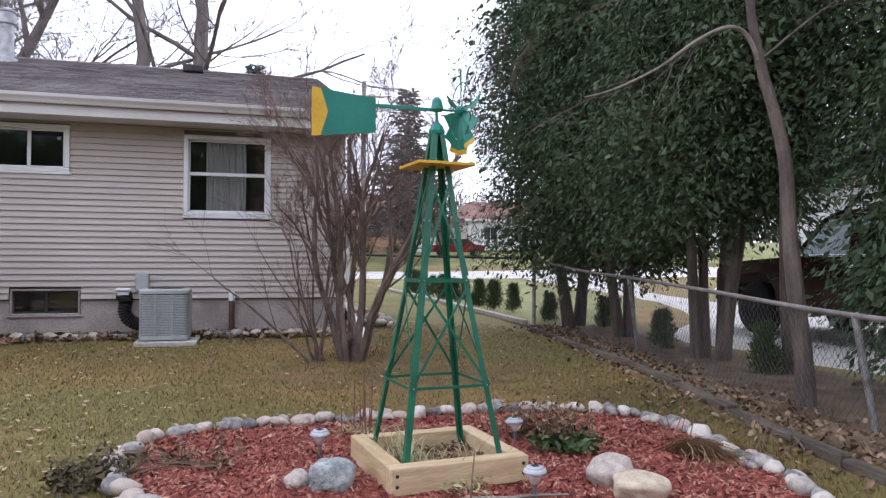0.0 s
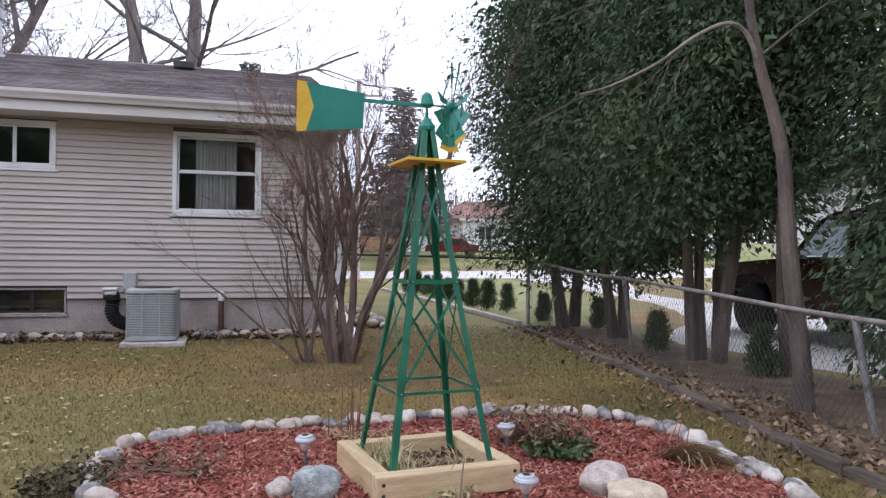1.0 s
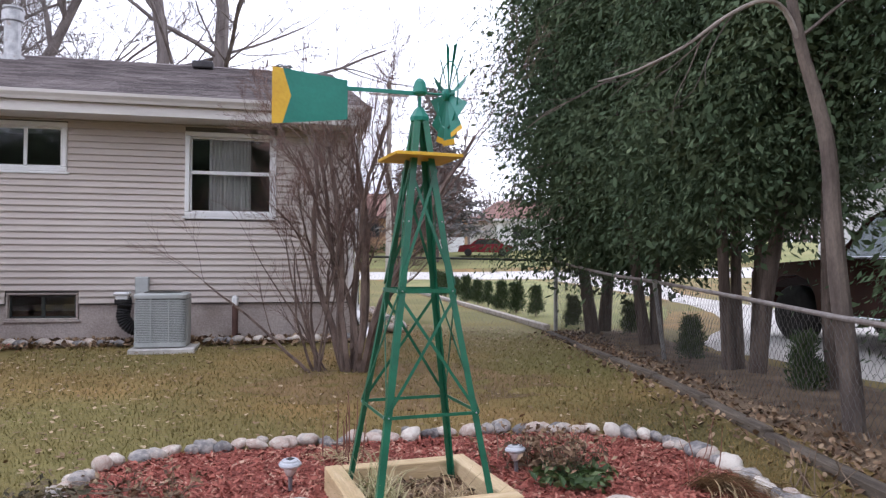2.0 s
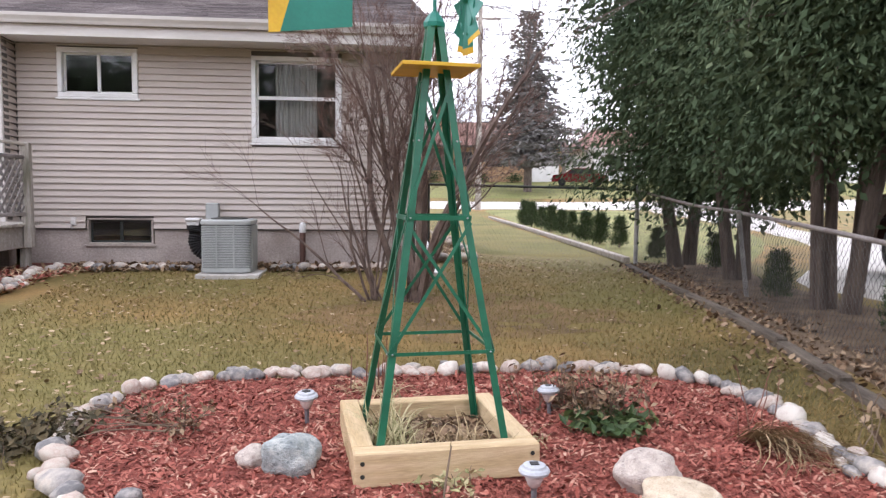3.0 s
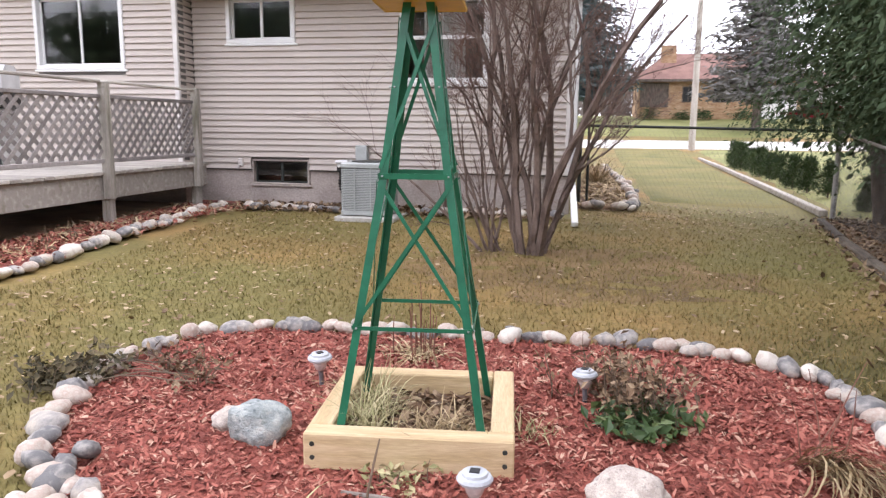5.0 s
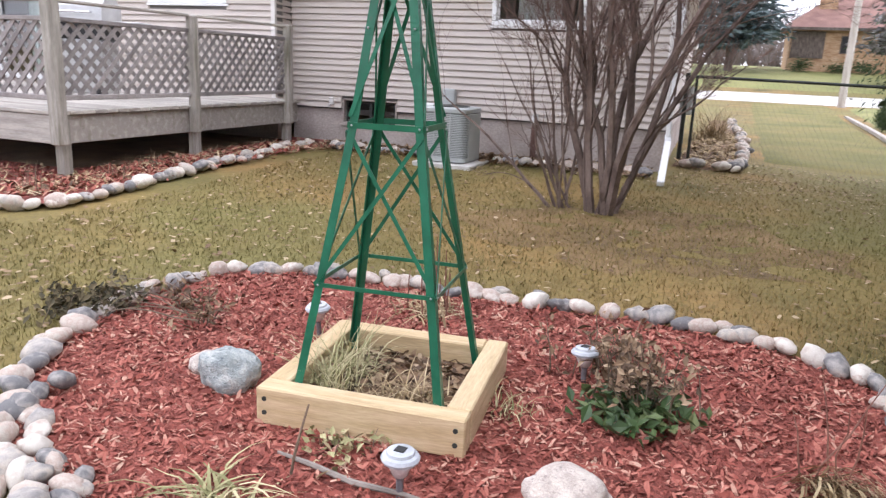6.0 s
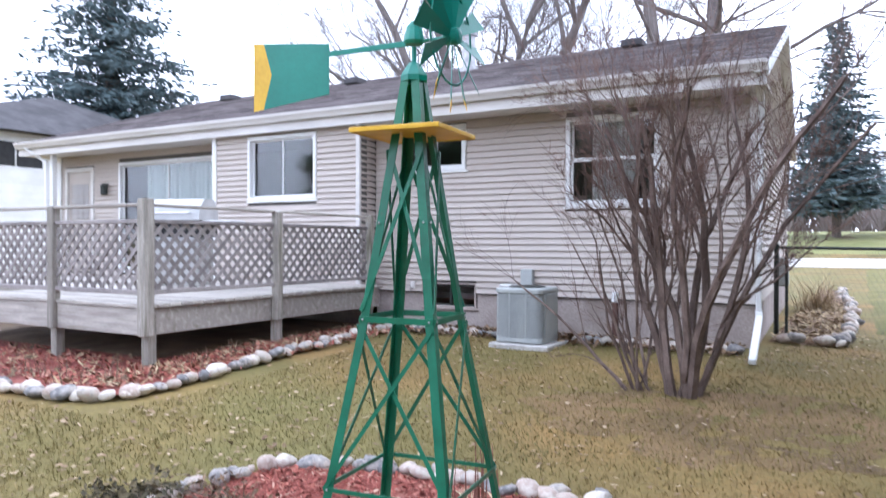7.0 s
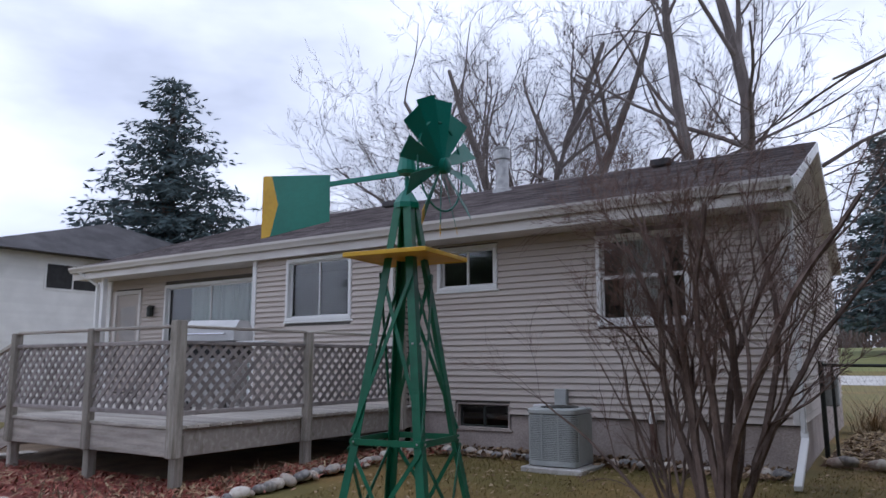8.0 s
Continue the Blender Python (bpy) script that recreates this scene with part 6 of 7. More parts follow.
def cedar(x, y, height, crown_r, base_z, seed, label, trunks=((0, 0, 0.12, 0.0),), clumps=300, per=290, size=0.08, offset=(0, 0)):
    r = random.Random(seed)
    z0 = ground_z(x, y)
    t = thing("cedar_tree", (x, y, z0), label, "tree", "cedars along the fence")
    for dx, dy, rad, lx in trunks:
        pts, p = [], Vector((dx, dy, -0.1))
        top = height * r.uniform(0.75, 0.9)
        ly = r.gauss(0, 0.03)
        n = 9
        for i in range(n):
            pts.append(p.copy())
            bend = lx if i < 4 else lx * 0.3
            p = p + Vector((bend + r.gauss(0, 0.025), ly + r.gauss(0, 0.025), 1)) * top / n
        part("trunk", Shape().tube(pts, [0.8 * rad * (1.2 if i == 0 else 1.0 - 0.75 * i / n) for i in range(n)], 10, False), M_CEDARBARK, t, "furrowed brown trunk", True)
    leaf, tw = Foliage(seed), Shape()
    for _ in range(clumps):
        h_ = r.random() ** 0.9
        zz = base_z + (height - base_z) * h_
        rad = crown_r * (1 - h_ ** 2.2) ** 0.8 * (0.55 + 0.45 * min(1.0, h_ * 5 + 0.4))
        a, q_ = r.uniform(0, 6.283), math.sqrt(r.uniform(0.12, 1.0)) * (1 + 0.16 * r.gauss(0, 1))
        c = Vector((offset[0] * h_ + rad * q_ * math.cos(a), offset[1] * h_ + rad * q_ * math.sin(a), zz - 0.25 * q_))
        leaf.clump(c, int(per * r.uniform(0.5, 1.3)), 0.38 + 0.24 * r.random(), size, 0.75, 0.6, 0.12)
        leaf.clump(c * 0.66 + Vector((0, 0, 0.34 * zz)), 130, 0.62, size * 1.6, 0.9, 0.5, 0.22)
        if r.random() < 0.3:
            tw.tube([(0, 0, zz), tuple(c * 0.6 + Vector((0, 0, zz + 0.05)) * 0.4), tuple(c)], [0.016, 0.011, 0.004], 4, False)
    part("crown", leaf.mesh("crown", M_CEDAR), None, t, "dense drooping dark green foliage")
    tagged(part("limb_wood", tw, M_CEDARBARK, t), kind="stuff")
    return t


cedar(6.8, 12.95, 9.6, 1.85, 1.25, 81, "tall dark cedar with two trunks", ((-0.15, -0.15, 0.13, -0.2), (0.17, 0.15, 0.13, 0.14)), 460, 330, 0.07)
cedar(6.75, 11.1, 9.0, 1.45, 1.4, 82, "tall cedar with a split trunk", ((-0.07, 0, 0.105, -0.15), (0.09, 0, 0.115, 0.0)), 380, 330, 0.068)
cedar(6.45, 8.65, 8.6, 1.4, 1.7, 83, "tall cedar with three close trunks", ((-0.07, 0.07, 0.088, -0.06), (0.08, 0.13, 0.085, 0.0), (0.07, -0.18, 0.108, 0.12)), 390, 330, 0.062)
cedar(6.6, 7.4, 8.4, 1.15, 2.45, 84, "tall dark cedar beside the truck", ((0, 0, 0.1, -0.02),), 300, 330, 0.062)
cedar(7.5, 9.9, 8.6, 1.3, 1.9, 85, "tall cedar standing deeper in the row", ((0.1, 0, 0.11, 0.02),), 260, 300, 0.07)
cedar(7.0, 5.75, 6.4, 0.9, 0.3, 86, "full cedar with foliage reaching the ground", ((0, 0, 0.11, 0.0),), 300, 340, 0.058)
cedar(6.9, 3.9, 7.0, 1.3, 0.4, 87, "full dark cedar at the end of the row", ((0, 0, 0.12, 0.0),), 280)

# the bare grey tree at the fence, with two long arching side branches
t_ = thing("bare_tree", (5.45, 5.93, 0.05), "slender bare tree with smooth grey-brown bark at the fence", "tree")
wood, twig, pale = Shape(), Shape(), Shape()
r_ = random.Random(90)


def sideways(u, h_, deep=0.0):
    """A place in the plane in which the tree leans."""
    return Vector((0.965 * u + 0.26 * deep, -0.26 * u + 0.965 * deep, h_))


tp = [sideways(u, h_) for u, h_ in ((0, -0.1), (-0.04, 0.45), (-0.1, 0.95), (-0.15, 1.5), (-0.18, 2.0), (-0.27, 2.4), (-0.38, 2.8), (-0.47, 3.4), (-0.5, 4.4))]
wood.tube(spline(tp, 3, False), [0.08 - 0.0022 * i for i in range(25)], 10, False)
for line, rr, kids in ((((-0.36, 2.72), (-0.5, 2.98), (-0.68, 3.03), (-0.95, 2.9), (-1.25, 2.68), (-1.6, 2.5), (-1.85, 2.42)), 0.022, 5), (((-0.48, 3.5), (-0.75, 3.43), (-1.2, 3.31), (-1.6, 3.25), (-1.95, 3.22)), 0.014, 3)):
    pts = spline([sideways(u, h_, -0.05 * i) for i, (u, h_) in enumerate(line)], 4, False)
    pale.tube(pts, [rr * (1 - 0.8 * i / len(pts)) for i in range(len(pts))], 7, False)
    for k in range(kids):
        i = r_.randint(len(pts) // 3, len(pts) - 4)
        d = (pts[i + 1] - pts[i]).normalized() + Vector((r_.gauss(0, 0.3), r_.gauss(0, 0.3), r_.gauss(-0.15, 0.35)))
        grow(wood, r_, pts[i], d.normalized(), r_.uniform(0.4, 0.8), 0.007, 1, (6, 0.08, -0.02, (2, 3), 0.5, 0.5), twig)
for i, d, l, rr in ((7, (0.5, 0.3, 0.7), 1.6, 0.02), (8, (0.3, 0.1, 1), 1.5, 0.02), (6, (0.6, 0.1, 0.5), 1.1, 0.016)):
    grow(wood, r_, tp[i], Vector(d).normalized(), l, rr, 3, (7, 0.1, -0.03, (3, 4), 0.5, 0.6), twig)
part("trunk", wood, M_GREYTRUNK, t_)
part("branch", pale, M_PALEBRANCH, t_, "pale arching side branch")
tagged(part("twig_crown", twig, M_GREYTRUNK, t_), kind="stuff")


def young_arborvitae(x, y, h_, w_, seed):
    r = random.Random(seed)
    t = thing("young_arborvitae", (x, y, ground_z(x, y)), "small cone-shaped young arborvitae planted in the lawn", "shrub", "young arborvitae")
    s = Foliage(seed)
    for _ in range(70):
        k = r.random()
        rad = w_ * (1 - k ** 1.6) * (0.75 + 0.25 * min(1, k * 4))
        a = r.uniform(0, 6.283)
        s.clump((rad * 0.8 * math.cos(a), rad * 0.8 * math.sin(a), h_ * (0.06 + 0.9 * k)), 70, 0.08, 0.045, 0.8, -0.7)
    part("foliage", s.mesh("foliage", M_ARBOR), None, t)
    part("trunk", Shape().tube([(0, 0, -0.05), (0, 0, h_ * 0.6)], [0.015, 0.008], 6), M_CEDARBARK, t)
    return t


arb = young_arborvitae(6.98, 16.4, 0.66, 0.16, 91)
arb2 = young_arborvitae(6.42, 9.55, 0.52, 0.13, 92)
arb3 = young_arborvitae(6.3, 7.45, 0.5, 0.13, 93)
for k, (x, y, sc) in enumerate(((7.3, 15.2, 0.8), (6.95, 17.6, 1.05), (6.98, 18.8, 1.0), (7.0, 20.0, 1.1), (7.05, 21.2, 1.0), (7.1, 22.6, 1.1), (7.15, 24.0, 1.15), (7.2, 25.6, 1.2), (7.25, 27.0, 1.2))):
    c = copy_thing((arb, arb2, arb3)[k % 3], Matrix.Identity(4))
    big = sc * 0.9 * (0.72 / (0.72, 0.52, 0.5)[k % 3])
    c.matrix_basis = Matrix.LocRotScale((x, y, ground_z(x, y)), Euler((0, 0, k * 1.3)), (big, big, big))
c = copy_thing(arb2, pose(7.15, 12.5, 0.09, 0, 0, 70))
c = copy_thing(arb3, pose(6.9, 14.2, 0.09, 0, 0, 130))


def spruce(x, y, height, radius, seed, label, mat_, bare=0.08, clump=26, size=0.42):
    r = random.Random(seed)
    t = thing("spruce_tree", (x, y, ground_z(x, y)), label, "tree", "spruces in the distance")
    part("trunk", Shape().tube([(0, 0, -0.2), (0, 0, height * 0.5), (0, 0, height * 0.98)], [radius * 0.075, radius * 0.05, 0.02], 8), M_BARK, t)
    s, tw = Foliage(seed), Shape()
    levels = int(height * 3.4)
    for i in range(levels):
        h_ = bare + (1 - bare) * i / levels
        reach = radius * (1 - h_) ** 0.85 * r.uniform(0.85, 1.12) + 0.12
        for k in range(max(5, int(13 * (1 - h_)) + 3)):
            a = r.uniform(0, 6.283)
            l = reach * r.uniform(0.75, 1.12)
            z0 = height * h_
            tip = Vector((l * math.cos(a), l * math.sin(a), z0 - 0.1 * l + 0.12 * l * l / radius))
            tw.tube([(0, 0, z0), tuple(tip)], [0.03, 0.008], 3, False)
            m = max(3, int(l / 0.28))
            for j in range(1, m + 1):
                c_ = Vector((0, 0, z0)).lerp(tip, j / m)
                s.clump(c_, clump // 2, 0.42, size * 0.55, 0.3, 0.12, 0.15)
    part("crown", s.mesh("crown", mat_), None, t, "tiers of drooping needled boughs")
    tagged(part("bough_wood", tw, M_BARK, t), kind="stuff")
    return t


spruce(13.6, 56, 13.5, 4.4, 101, "tall spruce across the street, greyed as if by haze", M_GREYSPRUCE, 0.16, 9, 0.85)
spruce(2.2, 62, 15.5, 4.2, 102, "broad dark spruce across the street", M_SPRUCE, 0.12, 9, 0.9)
spruce(-24.1, 23.1, 14.3, 7.2, 103, "tall blue spruce behind the neighbouring house", M_SPRUCE, 0.05, 18, 0.56)

# ---- the chain-link fence ----
fence = thing("chain_link_fence", (6.1, 13.1, 0.1), "weathered chain-link fence with a sagging top rail", "fence")
RAIL = [Vector(p) for p in ((6.1, 13.1, 1.28), (5.95, 10.9, 1.10), (5.9, 9.5, 1.03), (5.45, 7.2, 0.95), (5.2, 5.6, 0.875), (4.98, 4.2, 0.85), (4.75, 2.6, 0.84))]


def fp(name, shape, mat_, label=""):
    return part(name, shift(fence, shape), mat_, fence, label)


fp("top_rail", Shape().tube(spline(RAIL, 5, False), 0.02, 10), M_RAIL, "rusty galvanised top rail")
fp("corner_post", Shape().tube([(6.1, 13.1, -0.1), (6.1, 13.1, 1.36)], 0.034, 12).lathe([(0.037, 0), (0.037, 0.02), (0.02, 0.05)], (6.1, 13.1, 1.36), 12), M_METAL)
for b, tpt in (((6.12, 9.62), (5.9, 9.5, 1.05)), ((5.28, 5.1), (5.13, 5.15, 0.88)), ((4.8, 2.62), (4.75, 2.6, 0.86))):
    fp("post", Shape().tube([(b[0], b[1], -0.05), tpt], 0.025, 10), M_METAL)


def link_panel(line, foot, gauge=0.0018):
    """Wire diamonds between a top line and the ground: two sets of straight diagonal wires."""
    pts = spline(line, 8, False)
    run = [0.0]
    for a, b in zip(pts, pts[1:]):
        run.append(run[-1] + math.hypot(b.x - a.x, b.y - a.y))

    def place(u, k):
        u = min(max(u, 0), run[-1])
        i = min(max(int(np.searchsorted(run, u)) - 1, 0), len(pts) - 2)
        p_ = pts[i].lerp(pts[i + 1], (u - run[i]) / max(run[i + 1] - run[i], 1e-6))
        low = foot(p_.x, p_.y)
        return Vector((p_.x, p_.y, low + (p_.z - low) * k))

    s, step, rows_ = Shape(), 0.068, 9
    width = step * rows_ * 1.0
    u = -width
    while u < run[-1]:
        for sg in (1, -1):
            line_ = []
            for j in range(rows_ * 2 + 1):
                k = j / (rows_ * 2)
                uu = u + width * (k if sg > 0 else 1 - k)
                if 0 <= uu <= run[-1]:
                    w = place(uu, k)
                    line_.append(w + Vector((0.006 if (j % 2) == (sg > 0) else -0.006, 0, 0)))
            if len(line_) > 1:
                s.tube(line_, gauge, 3, False)
        u += step
    return s


fp("wire_mesh", link_panel(RAIL, lambda x, y: ground_z(x, y) + 0.02), M_WIRE, "grey diamond wire mesh")
gate = thing("chain_link_fence", (2.68, 13.25, 0.15), "dark chain-link fence crossing beside the house", "fence")
for sh, nm, mt in ((Shape().tube([(2.68, 13.25, -0.1), (2.68, 13.25, 1.38)], 0.03, 12), "post", M_DARKMETAL), (Shape().tube([(2.68, 13.25, 1.335), (4.2, 13.2, 1.315), (6.07, 13.1, 1.285)], 0.02, 10), "top_rail", M_DARKMETAL), (Shape().tube([(2.8, 13.24, 0.1), (2.8, 13.24, 1.32)], 0.02, 10), "gate_stile", M_DARKMETAL), (link_panel([Vector((2.7, 13.25, 1.33)), Vector((4.2, 13.2, 1.31)), Vector((6.07, 13.1, 1.28))], lambda x, y: ground_z(x, y) + 0.03, 0.0008), "wire_mesh", M_WIRE)):
    part(nm, shift(gate, sh), mt, gate)

# ---- the pickup truck ----
truck = thing("pickup_truck", (10.0, 9.1, ground_z(10.0, 9.1) + 0.03), "dark maroon pickup truck parked on the driveway", "vehicle")
body = Shape()
prof = [(-2.9, 0.55), (-2.9, 1.18), (-0.95, 1.2), (-0.9, 1.24), (1.05, 1.24), (1.12, 1.22), (2.75, 1.12), (2.88, 1.0), (2.9, 0.5), (2.45, 0.48), (2.38, 0.78), (2.2, 0.95), (1.85, 0.98), (1.6, 0.9), (1.47, 0.7), (1.42, 0.45), (-1.3, 0.45), (-1.36, 0.72), (-1.55, 0.92), (-1.85, 0.98), (-2.15, 0.93), (-2.33, 0.76), (-2.4, 0.5)]
body.prism(prof, "x", -0.97, 0.97)
part("body", body, M_TRUCK, truck)
def cab_x(z):
    """Half the cab's width at a height."""
    return 0.95 - 0.2 * (z - 1.2)


roof_line = [(-0.82, 1.76), (-0.6, 1.86), (0.35, 1.86), (0.6, 1.77)]
part("cab_roof", Shape().prism([(y, z) for y, z in roof_line] + [(0.5, 1.75), (0.3, 1.815), (-0.58, 1.815), (-0.74, 1.75)], "x", -cab_x(1.8), cab_x(1.8)), M_TRUCK, truck)
for sx in (-1, 1):
    for (y0, z0), (y1, z1), w in (((1.08, 1.22), (0.58, 1.77), 0.07), ((0.04, 1.22), (0.04, 1.77), 0.1), ((-0.88, 1.2), (-0.78, 1.77), 0.12)):
        lo, hi = sx * cab_x(z0), sx * cab_x(z1)
        part("pillar", Shape().plate([(lo, y0 - w / 2, z0), (lo, y0 + w / 2, z0), (hi, y1 + w / 2, z1), (hi, y1 - w / 2, z1)], 0.05, (-sx, 0, 0)), M_TRUCK, truck)
    for y0, y1, t0, t1 in ((-0.84, -0.0, -0.74, -0.0), (0.08, 1.05, 0.08, 0.56)):
        g = part("side_window", Shape().plate([(sx * (cab_x(1.22) - 0.02), y0, 1.22), (sx * (cab_x(1.22) - 0.02), y1, 1.22), (sx * (cab_x(1.77) - 0.02), t1, 1.77), (sx * (cab_x(1.77) - 0.02), t0, 1.77)], 0.006, (-sx, 0, 0)), M_CARGLASS, truck)
        g.visible_shadow = False
for y0, y1 in ((1.07, 0.57), (-0.87, -0.78)):
    g = part("windscreen" if y0 > 0 else "rear_window", Shape().plate([(-0.9, y0, 1.23), (0.9, y0, 1.23), (0.8, y1, 1.77), (-0.8, y1, 1.77)], 0.006, (0, 1, 0)), M_CARGLASS, truck)
    g.visible_shadow = False
for x in (-0.42, 0.42):
    for y in (0.25, -0.62):
        part("seat_back", Shape().box((x, y - 0.1, 1.28), (0.5, 0.13, 0.5), 0.05).box((x, y - 0.12, 1.6), (0.26, 0.09, 0.16), 0.03), M_BLACK, truck)
tyre = Shape().lathe([(0.26, -0.12), (0.38, -0.125), (0.415, -0.09), (0.42, 0.0), (0.415, 0.09), (0.38, 0.125), (0.26, 0.12)], (0, 0, 0), 28, "x").mesh("tyre", M_TYRE, True)
rim = Shape().lathe([(0.26, -0.02), (0.265, 0.1), (0.24, 0.105), (0.22, 0.05), (0.08, 0.045), (0.07, 0.085), (0.03, 0.09)], (0, 0, 0), 24, "x").mesh("rim", M_CHROME)
spoke = Shape().box((0.06, 0, 0.15), (0.03, 0.055, 0.2), 0.008).mesh("spoke", M_CHROME)
for sx in (-1, 1):
    for yy in (1.93, -1.86):
        w = part("wheel", tyre, None, truck, at=pose(sx * 0.86, yy, 0.40, 0, 0, 0 if sx > 0 else 180))
        part("rim", rim, None, w)
        for k in range(6):
            part("spoke", spoke, None, w, at=Matrix.Rotation(k * math.pi / 3, 4, "X"))
    part("running_board", Shape().box((sx * 0.98, 0.05, 0.42), (0.14, 2.5, 0.05), 0.015), M_CHROME, truck)
    part("trim_strip", Shape().box((sx * 0.975, 0.0, 1.225), (0.02, 2.1, 0.03), 0.006), M_CHROME, truck)
    part("headlight", Shape().box((sx * 0.78, 2.82, 0.92), (0.34, 0.2, 0.22), 0.03), M_LAMP, truck)
    m_ = part("mirror", Shape().box((sx * 1.1, 0.88, 1.36), (0.16, 0.1, 0.22), 0.03), M_BLACK, truck)
    part("door_handle", Shape().box((sx * 0.985, -0.05, 1.08), (0.03, 0.16, 0.035), 0.008), M_CHROME, truck)
part("bumper", Shape().box((0, 2.95, 0.58), (1.9, 0.16, 0.24), 0.05), M_CHROME, truck, "chrome front bumper")
part("bumper", Shape().box((0, -2.95, 0.58), (1.9, 0.14, 0.2), 0.04), M_CHROME, truck)
part("radiator_grille", Shape().box((0, 2.9, 0.9), (1.1, 0.06, 0.26), 0.02), M_BLACK, truck)
part("roof_rack", Shape().box((0, -0.1, 1.89), (1.4, 0.5, 0.02), 0.006), M_CHROME, truck)

# ---- street scene beyond ----
pole = thing("utility_pole", (8.0, 45.3, 0.2), "weathered wooden utility pole at the street", "pole")
pole.matrix_basis = Matrix.Translation((7.7, 41.3, ground_z(7.7, 41.3)))
part("mast", Shape().tube([(0, 0, -0.3), (0, 0, 11)], [0.17, 0.12], 14), M_POLE, pole)
part("cross_arm", Shape().box((0, 0, 10.2), (2.2, 0.1, 0.12), 0.01), M_POLE, pole)
for k, (z_, sag, x_) in enumerate(((9.4, 1.2, -0.9), (10.3, 1.0, 0.9), (8.2, 1.5, 0.0))):
    pts = [(x_ * 0 + 60 * (t / 20 - 0.5) * 2, 0.2 * k, z_ - sag * (1 - (t / 10 - 1) ** 2) * 0 - 0.0006 * (60 * (t / 10 - 1)) ** 2 * -1) for t in range(21)]
    part("cable", Shape().tube([(a, b, z_ + 0.0004 * a * a) for a, b, c in pts], 0.018, 4, False), M_BLACK, pole)
cable = solo("service_cable", Shape().tube([(7.7 + (2.8 - 7.7) * t / 12, 41.3 + (14.5 - 41.3) * t / 12, 8.6 + (3.9 - 8.6) * t / 12 - 1.3 * (1 - (t / 6 - 1) ** 2)) for t in range(13)], 0.012, 4, False), M_METAL, "thin service cable from the pole to the house", "cable")


def simple_house(name, x0, x1, y0, y1, z0, eave, ridge, wall_mat, roof_mat, label, along="x", over=0.5, hip=0.0):
    h_ = thing(name, (x0, y0, z0), label, "house", "neighbouring houses")

    def q(nm, sh, mt, par=None, lab=""):
        return part(nm, shift(h_, sh), mt, par or h_, lab)

    q("wall", Shape().box(((x0 + x1) / 2, (y0 + y1) / 2, (z0 - 0.5 + eave) / 2), (x1 - x0, y1 - y0, eave - z0 + 0.5)), wall_mat)
    a0, a1, b0, b1 = x0 - over, x1 + over, y0 - over, y1 + over
    if along == "x":
        m = (b0 + b1) / 2
        vs = [(a0, b0, eave), (a1, b0, eave), (a1, b1, eave), (a0, b1, eave), (a0 + hip, m, ridge), (a1 - hip, m, ridge)]
        fs = [(0, 1, 5, 4), (2, 3, 4, 5), (1, 2, 5), (3, 0, 4), (0, 3, 2, 1)]
    else:
        m = (a0 + a1) / 2
        vs = [(a0, b0, eave), (a1, b0, eave), (a1, b1, eave), (a0, b1, eave), (m, b0 + hip, ridge), (m, b1 - hip, ridge)]
        fs = [(1, 2, 5, 4), (3, 0, 4, 5), (0, 1, 4), (2, 3, 5), (0, 3, 2, 1)]
    q("roof", Shape().add(vs, fs), roof_mat)
    for bf in (b0, b1):
        q("fascia", Shape().box(((a0 + a1) / 2, bf, eave - 0.09), (a1 - a0, 0.05, 0.2)), M_TRIM if wall_mat is not M_BRICK else M_BARK)
    return h_, q


def far_window(q, x0, x1, y, z0, z1, axis_="y", frame_mat=None, sg=-1):
    def bx(a, b, c, d, dep, t):
        return Shape().box(((a + b) / 2, y + sg * dep, (c + d) / 2), (b - a, t, d - c)) if axis_ == "y" else Shape().box((y + sg * dep, (a + b) / 2, (c + d) / 2), (t, b - a, d - c))
    f = bx(x0 - 0.07, x1 + 0.07, z0 - 0.07, z1 + 0.07, 0.01, 0.06)
    w = q("window", f, frame_mat or M_WHITE)
    mid = (x0 + x1) / 2
    for a, b in ((x0, mid - 0.03), (mid + 0.03, x1)):
        q("pane", bx(a, b, z0, z1, 0.045, 0.02), M_BLACK, w)
    return w


# brick ranch house across the street
FZ = ground_z(10, 64)
fh, q = simple_house("ranch_house", 6.2, 18.3, 64, 73, FZ, FZ + 3.1, FZ + 5.5, M_BRICK, M_BROWNROOF, "low tan brick ranch house with a brown hipped roof", "x", 0.6, 3.0)
for a, b in ((6.9, 8.0), (9.6, 10.4), (11.9, 13.0)):
    far_window(q, a, b, 64, FZ + 1.4, FZ + 2.5, "y", M_BARK)
q("garage_door", Shape().box((16.7, 63.96, FZ + 1.1), (2.6, 0.1, 2.2), 0.02), M_WHITE, None, "white garage door")
q("dark_siding", Shape().box((7.4, 63.95, FZ + 1.9), (2.2, 0.06, 1.9)), M_BARK)
q("chimney", Shape().box((8.6, 67, FZ + 5.2), (1.2, 0.8, 1.6)), M_BRICK)
for x, sc in ((7.0, 0.9), (9.6, 0.7), (11.2, 0.8), (14.0, 0.9)):
    t_ = thing("foundation_shrub", (x, 63.2, ground_z(x, 63.2)), "rounded evergreen shrub before the brick house", "shrub", "far shrubs")
    s = Foliage(int(x * 10))
    rr = random.Random(int(x * 10))
    for _ in range(30):
        s.clump((rr.gauss(0, 0.3) * sc, rr.gauss(0, 0.25) * sc, sc * rr.uniform(0.2, 0.9)), 24, 0.4, 0.2, 0.8, 0.1)
    part("foliage", s.mesh("foliage", M_ARBOR), None, t_)

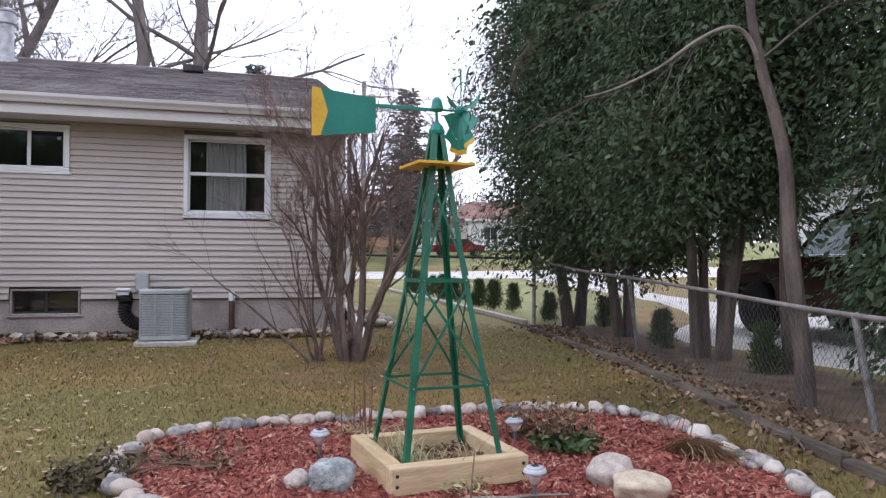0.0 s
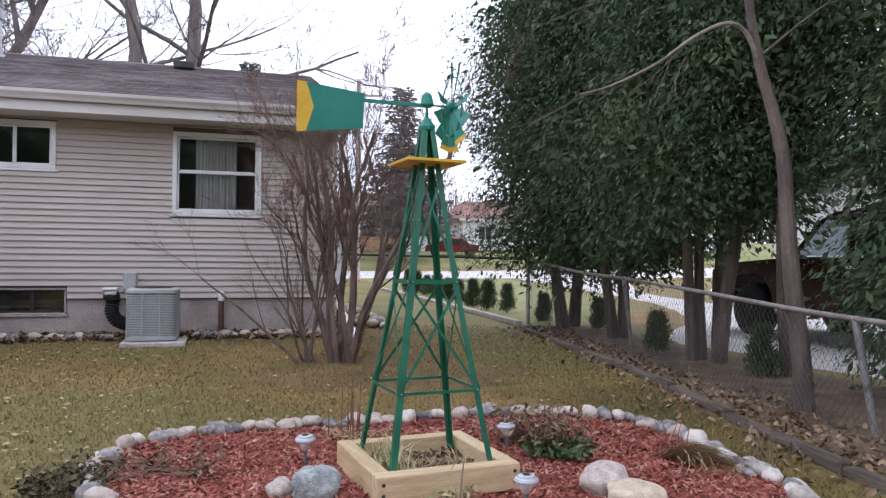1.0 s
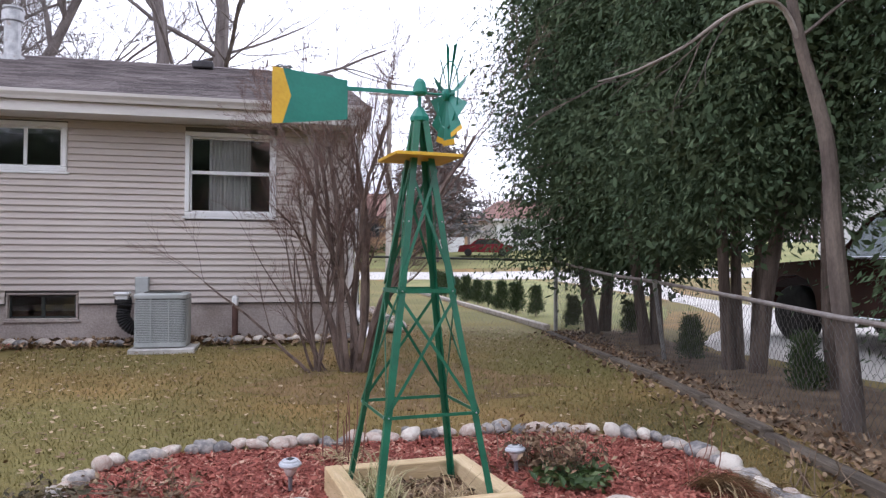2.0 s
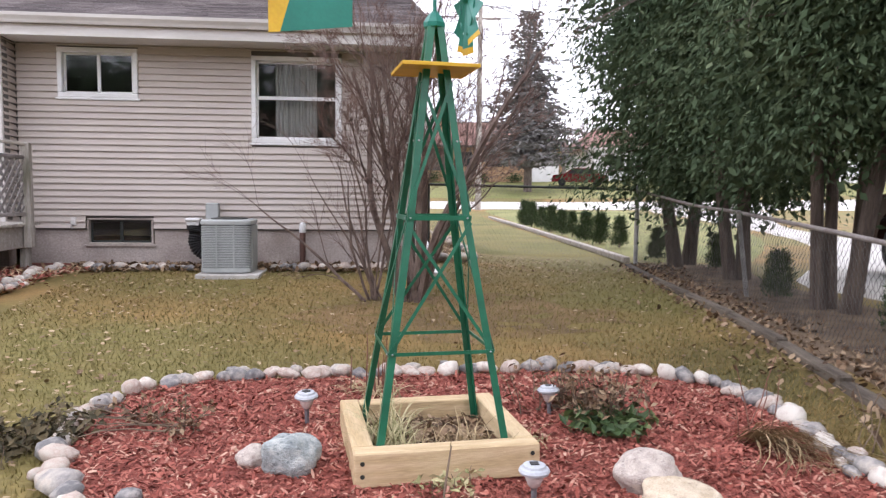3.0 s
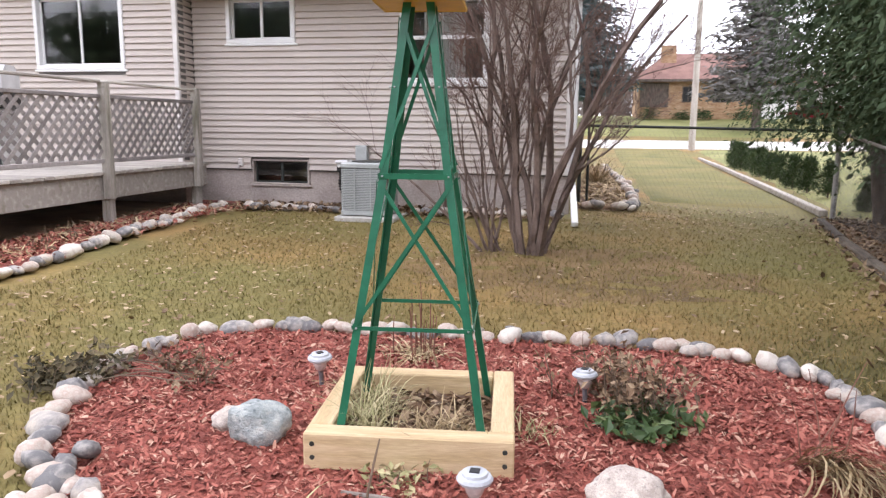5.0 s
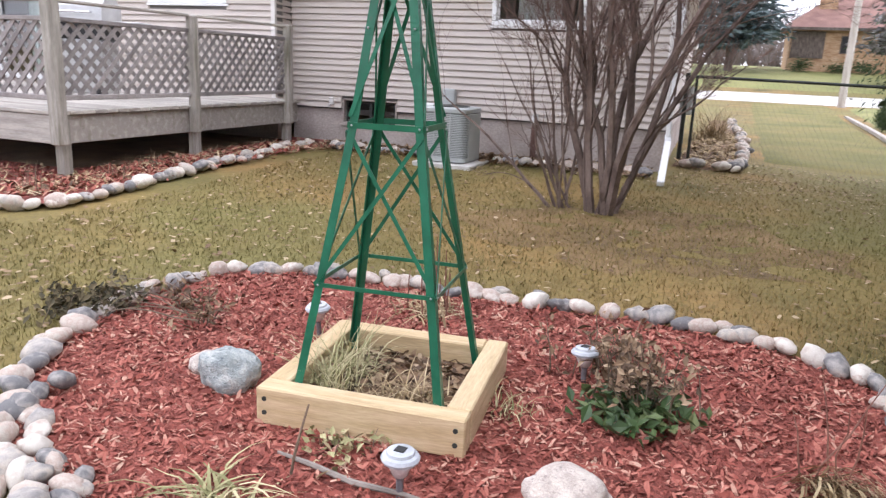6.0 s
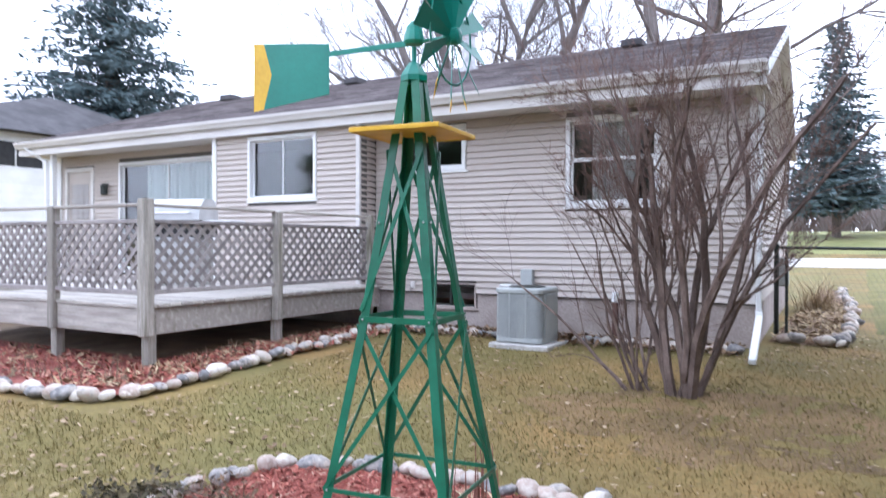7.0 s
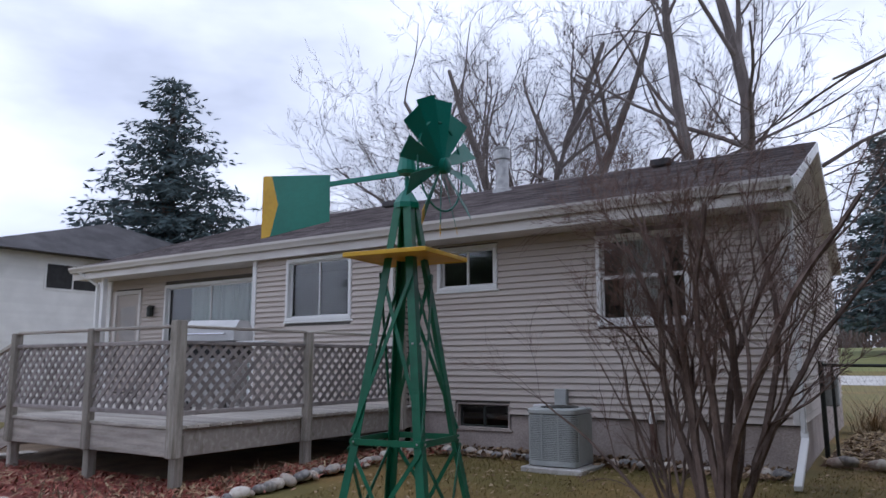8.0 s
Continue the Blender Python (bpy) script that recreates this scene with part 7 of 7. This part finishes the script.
# the neighbour to the west: white siding, dark roof
LZ = 0.1
lh, q = simple_house("neighbour_house", -31.0, -19.2, 13.2, 25.0, LZ, 4.8, 6.7, M_WHITESIDING, M_DARKROOF, "white-sided neighbouring house with a dark roof", "x", 0.6, 3.5)
for k in range(40):
    z_ = 0.6 + k * 0.104
    q("siding_board", Shape().prism([(-19.2, z_), (-19.175, z_), (-19.185, z_ + 0.104), (-19.2, z_ + 0.104)], "y", 13.18, 25.0), M_WHITESIDING)
    q("siding_board", Shape().prism([(13.2, z_), (13.175, z_), (13.185, z_ + 0.104), (13.2, z_ + 0.104)], "x", -31.0, -19.18), M_WHITESIDING)
far_window(q, -23.8, -22.2, 13.2, 3.4, 4.4)
far_window(q, 15.3, 17.0, -19.2, 3.75, 4.5, "x", None, 1)

# the neighbour to the east beyond the driveway
rh, q = simple_house("neighbour_house", 15.0, 26.0, 1.0, 17.5, 0.1, 3.3, 6.2, M_WHITESIDING, M_DARKROOF, "white-sided house beyond the driveway", "y", 0.5, 0.0)
for k in range(29):
    z_ = 0.4 + k * 0.1
    q("siding_board", Shape().prism([(15.0, z_), (14.975, z_), (14.985, z_ + 0.1), (15.0, z_ + 0.1)], "y", 1.0, 17.5), M_WHITESIDING)
far_window(q, 11.5, 12.7, 15.0, 1.7, 2.7, "x")
fz2 = ground_z(41, 58)
wh, q = simple_house("far_house", 33, 44, 58, 68, fz2, fz2 + 3.0, fz2 + 5.6, M_WHITESIDING, M_DARKROOF, "distant white house with a front gable", "y", 0.4, 0.0)
far_window(q, 35, 36.4, 58, fz2 + 1.3, fz2 + 2.4)
q("garage_door", Shape().box((40.5, 57.95, fz2 + 1.1), (4.6, 0.1, 2.2), 0.02), M_WHITE)
fz3 = ground_z(24, 62)
fh3, q = simple_house("far_house", 21, 31, 64, 73, fz3, fz3 + 3.0, fz3 + 5.0, M_WHITESIDING, M_BROWNROOF, "distant pale house across the street", "x", 0.5, 2.0)
for a in (22.5, 25.5, 28.5):
    far_window(q, a, a + 1.2, 64, fz3 + 1.2, fz3 + 2.3)

car = thing("red_car", (18.6, 59.5, ground_z(18.6, 59.5) + 0.05), "red car parked on the far driveway", "vehicle")
part("body", Shape().prism([(-2.2, 0.3), (-2.2, 0.85), (-1.5, 0.95), (-0.9, 1.4), (0.6, 1.42), (1.2, 0.98), (2.1, 0.85), (2.25, 0.35)], "x", -0.85, 0.85), M_REDCAR, car)
part("window", Shape().prism([(-1.25, 0.98), (-0.85, 1.32), (0.55, 1.34), (0.98, 0.98)], "x", -0.86, 0.86), M_BLACK, car)
for sx in (-0.8, 0.8):
    for yy in (-1.4, 1.4):
        part("wheel", Shape().lathe([(0.2, -0.1), (0.3, -0.1), (0.31, 0), (0.3, 0.1), (0.2, 0.1)], (sx, yy, 0.31), 16, "x"), M_TYRE, car)
car.matrix_basis = Matrix.Translation(car.matrix_basis.translation) @ Matrix.Rotation(1.3, 4, "Z")

# scrub and woods along the far skyline
s, rr = Shape(), random.Random(120)
for _ in range(900):
    x = rr.uniform(-70, 90)
    y = rr.uniform(88, 120)
    z_ = ground_z(x, y)
    hgt = rr.uniform(3, 8)
    for k in range(9):
        d = Vector((rr.gauss(0, 0.35), rr.gauss(0, 0.2), 1)).normalized()
        s.tube([(x, y, z_), tuple(Vector((x, y, z_)) + d * hgt * 0.5), tuple(Vector((x, y, z_)) + d * hgt + Vector((rr.gauss(0, 0.5), 0, 0)))], [0.09, 0.06, 0.03], 3, False)
solo("far_woods", s, M_FARWOOD, "band of bare woods on the skyline", "trees", "stuff")

# unseen woods added behind the camera's starting place close the garden and darken the window panes
s, rr = Foliage(130), random.Random(130)
for _ in range(1900):
    x = rr.uniform(-34, 30)
    y = rr.uniform(-26, -20) - 0.004 * x * x
    s.clump((x, y, rr.random() ** 1.3 * 8.0 + 0.3), 26, 1.5, 0.7, 0.9, 0.3, 0.3)
solo("rear_hedge", s.mesh("rear_hedge", M_CEDAR), None, "unseen band of evergreens added to close the garden and darken reflections", "trees", "stuff")
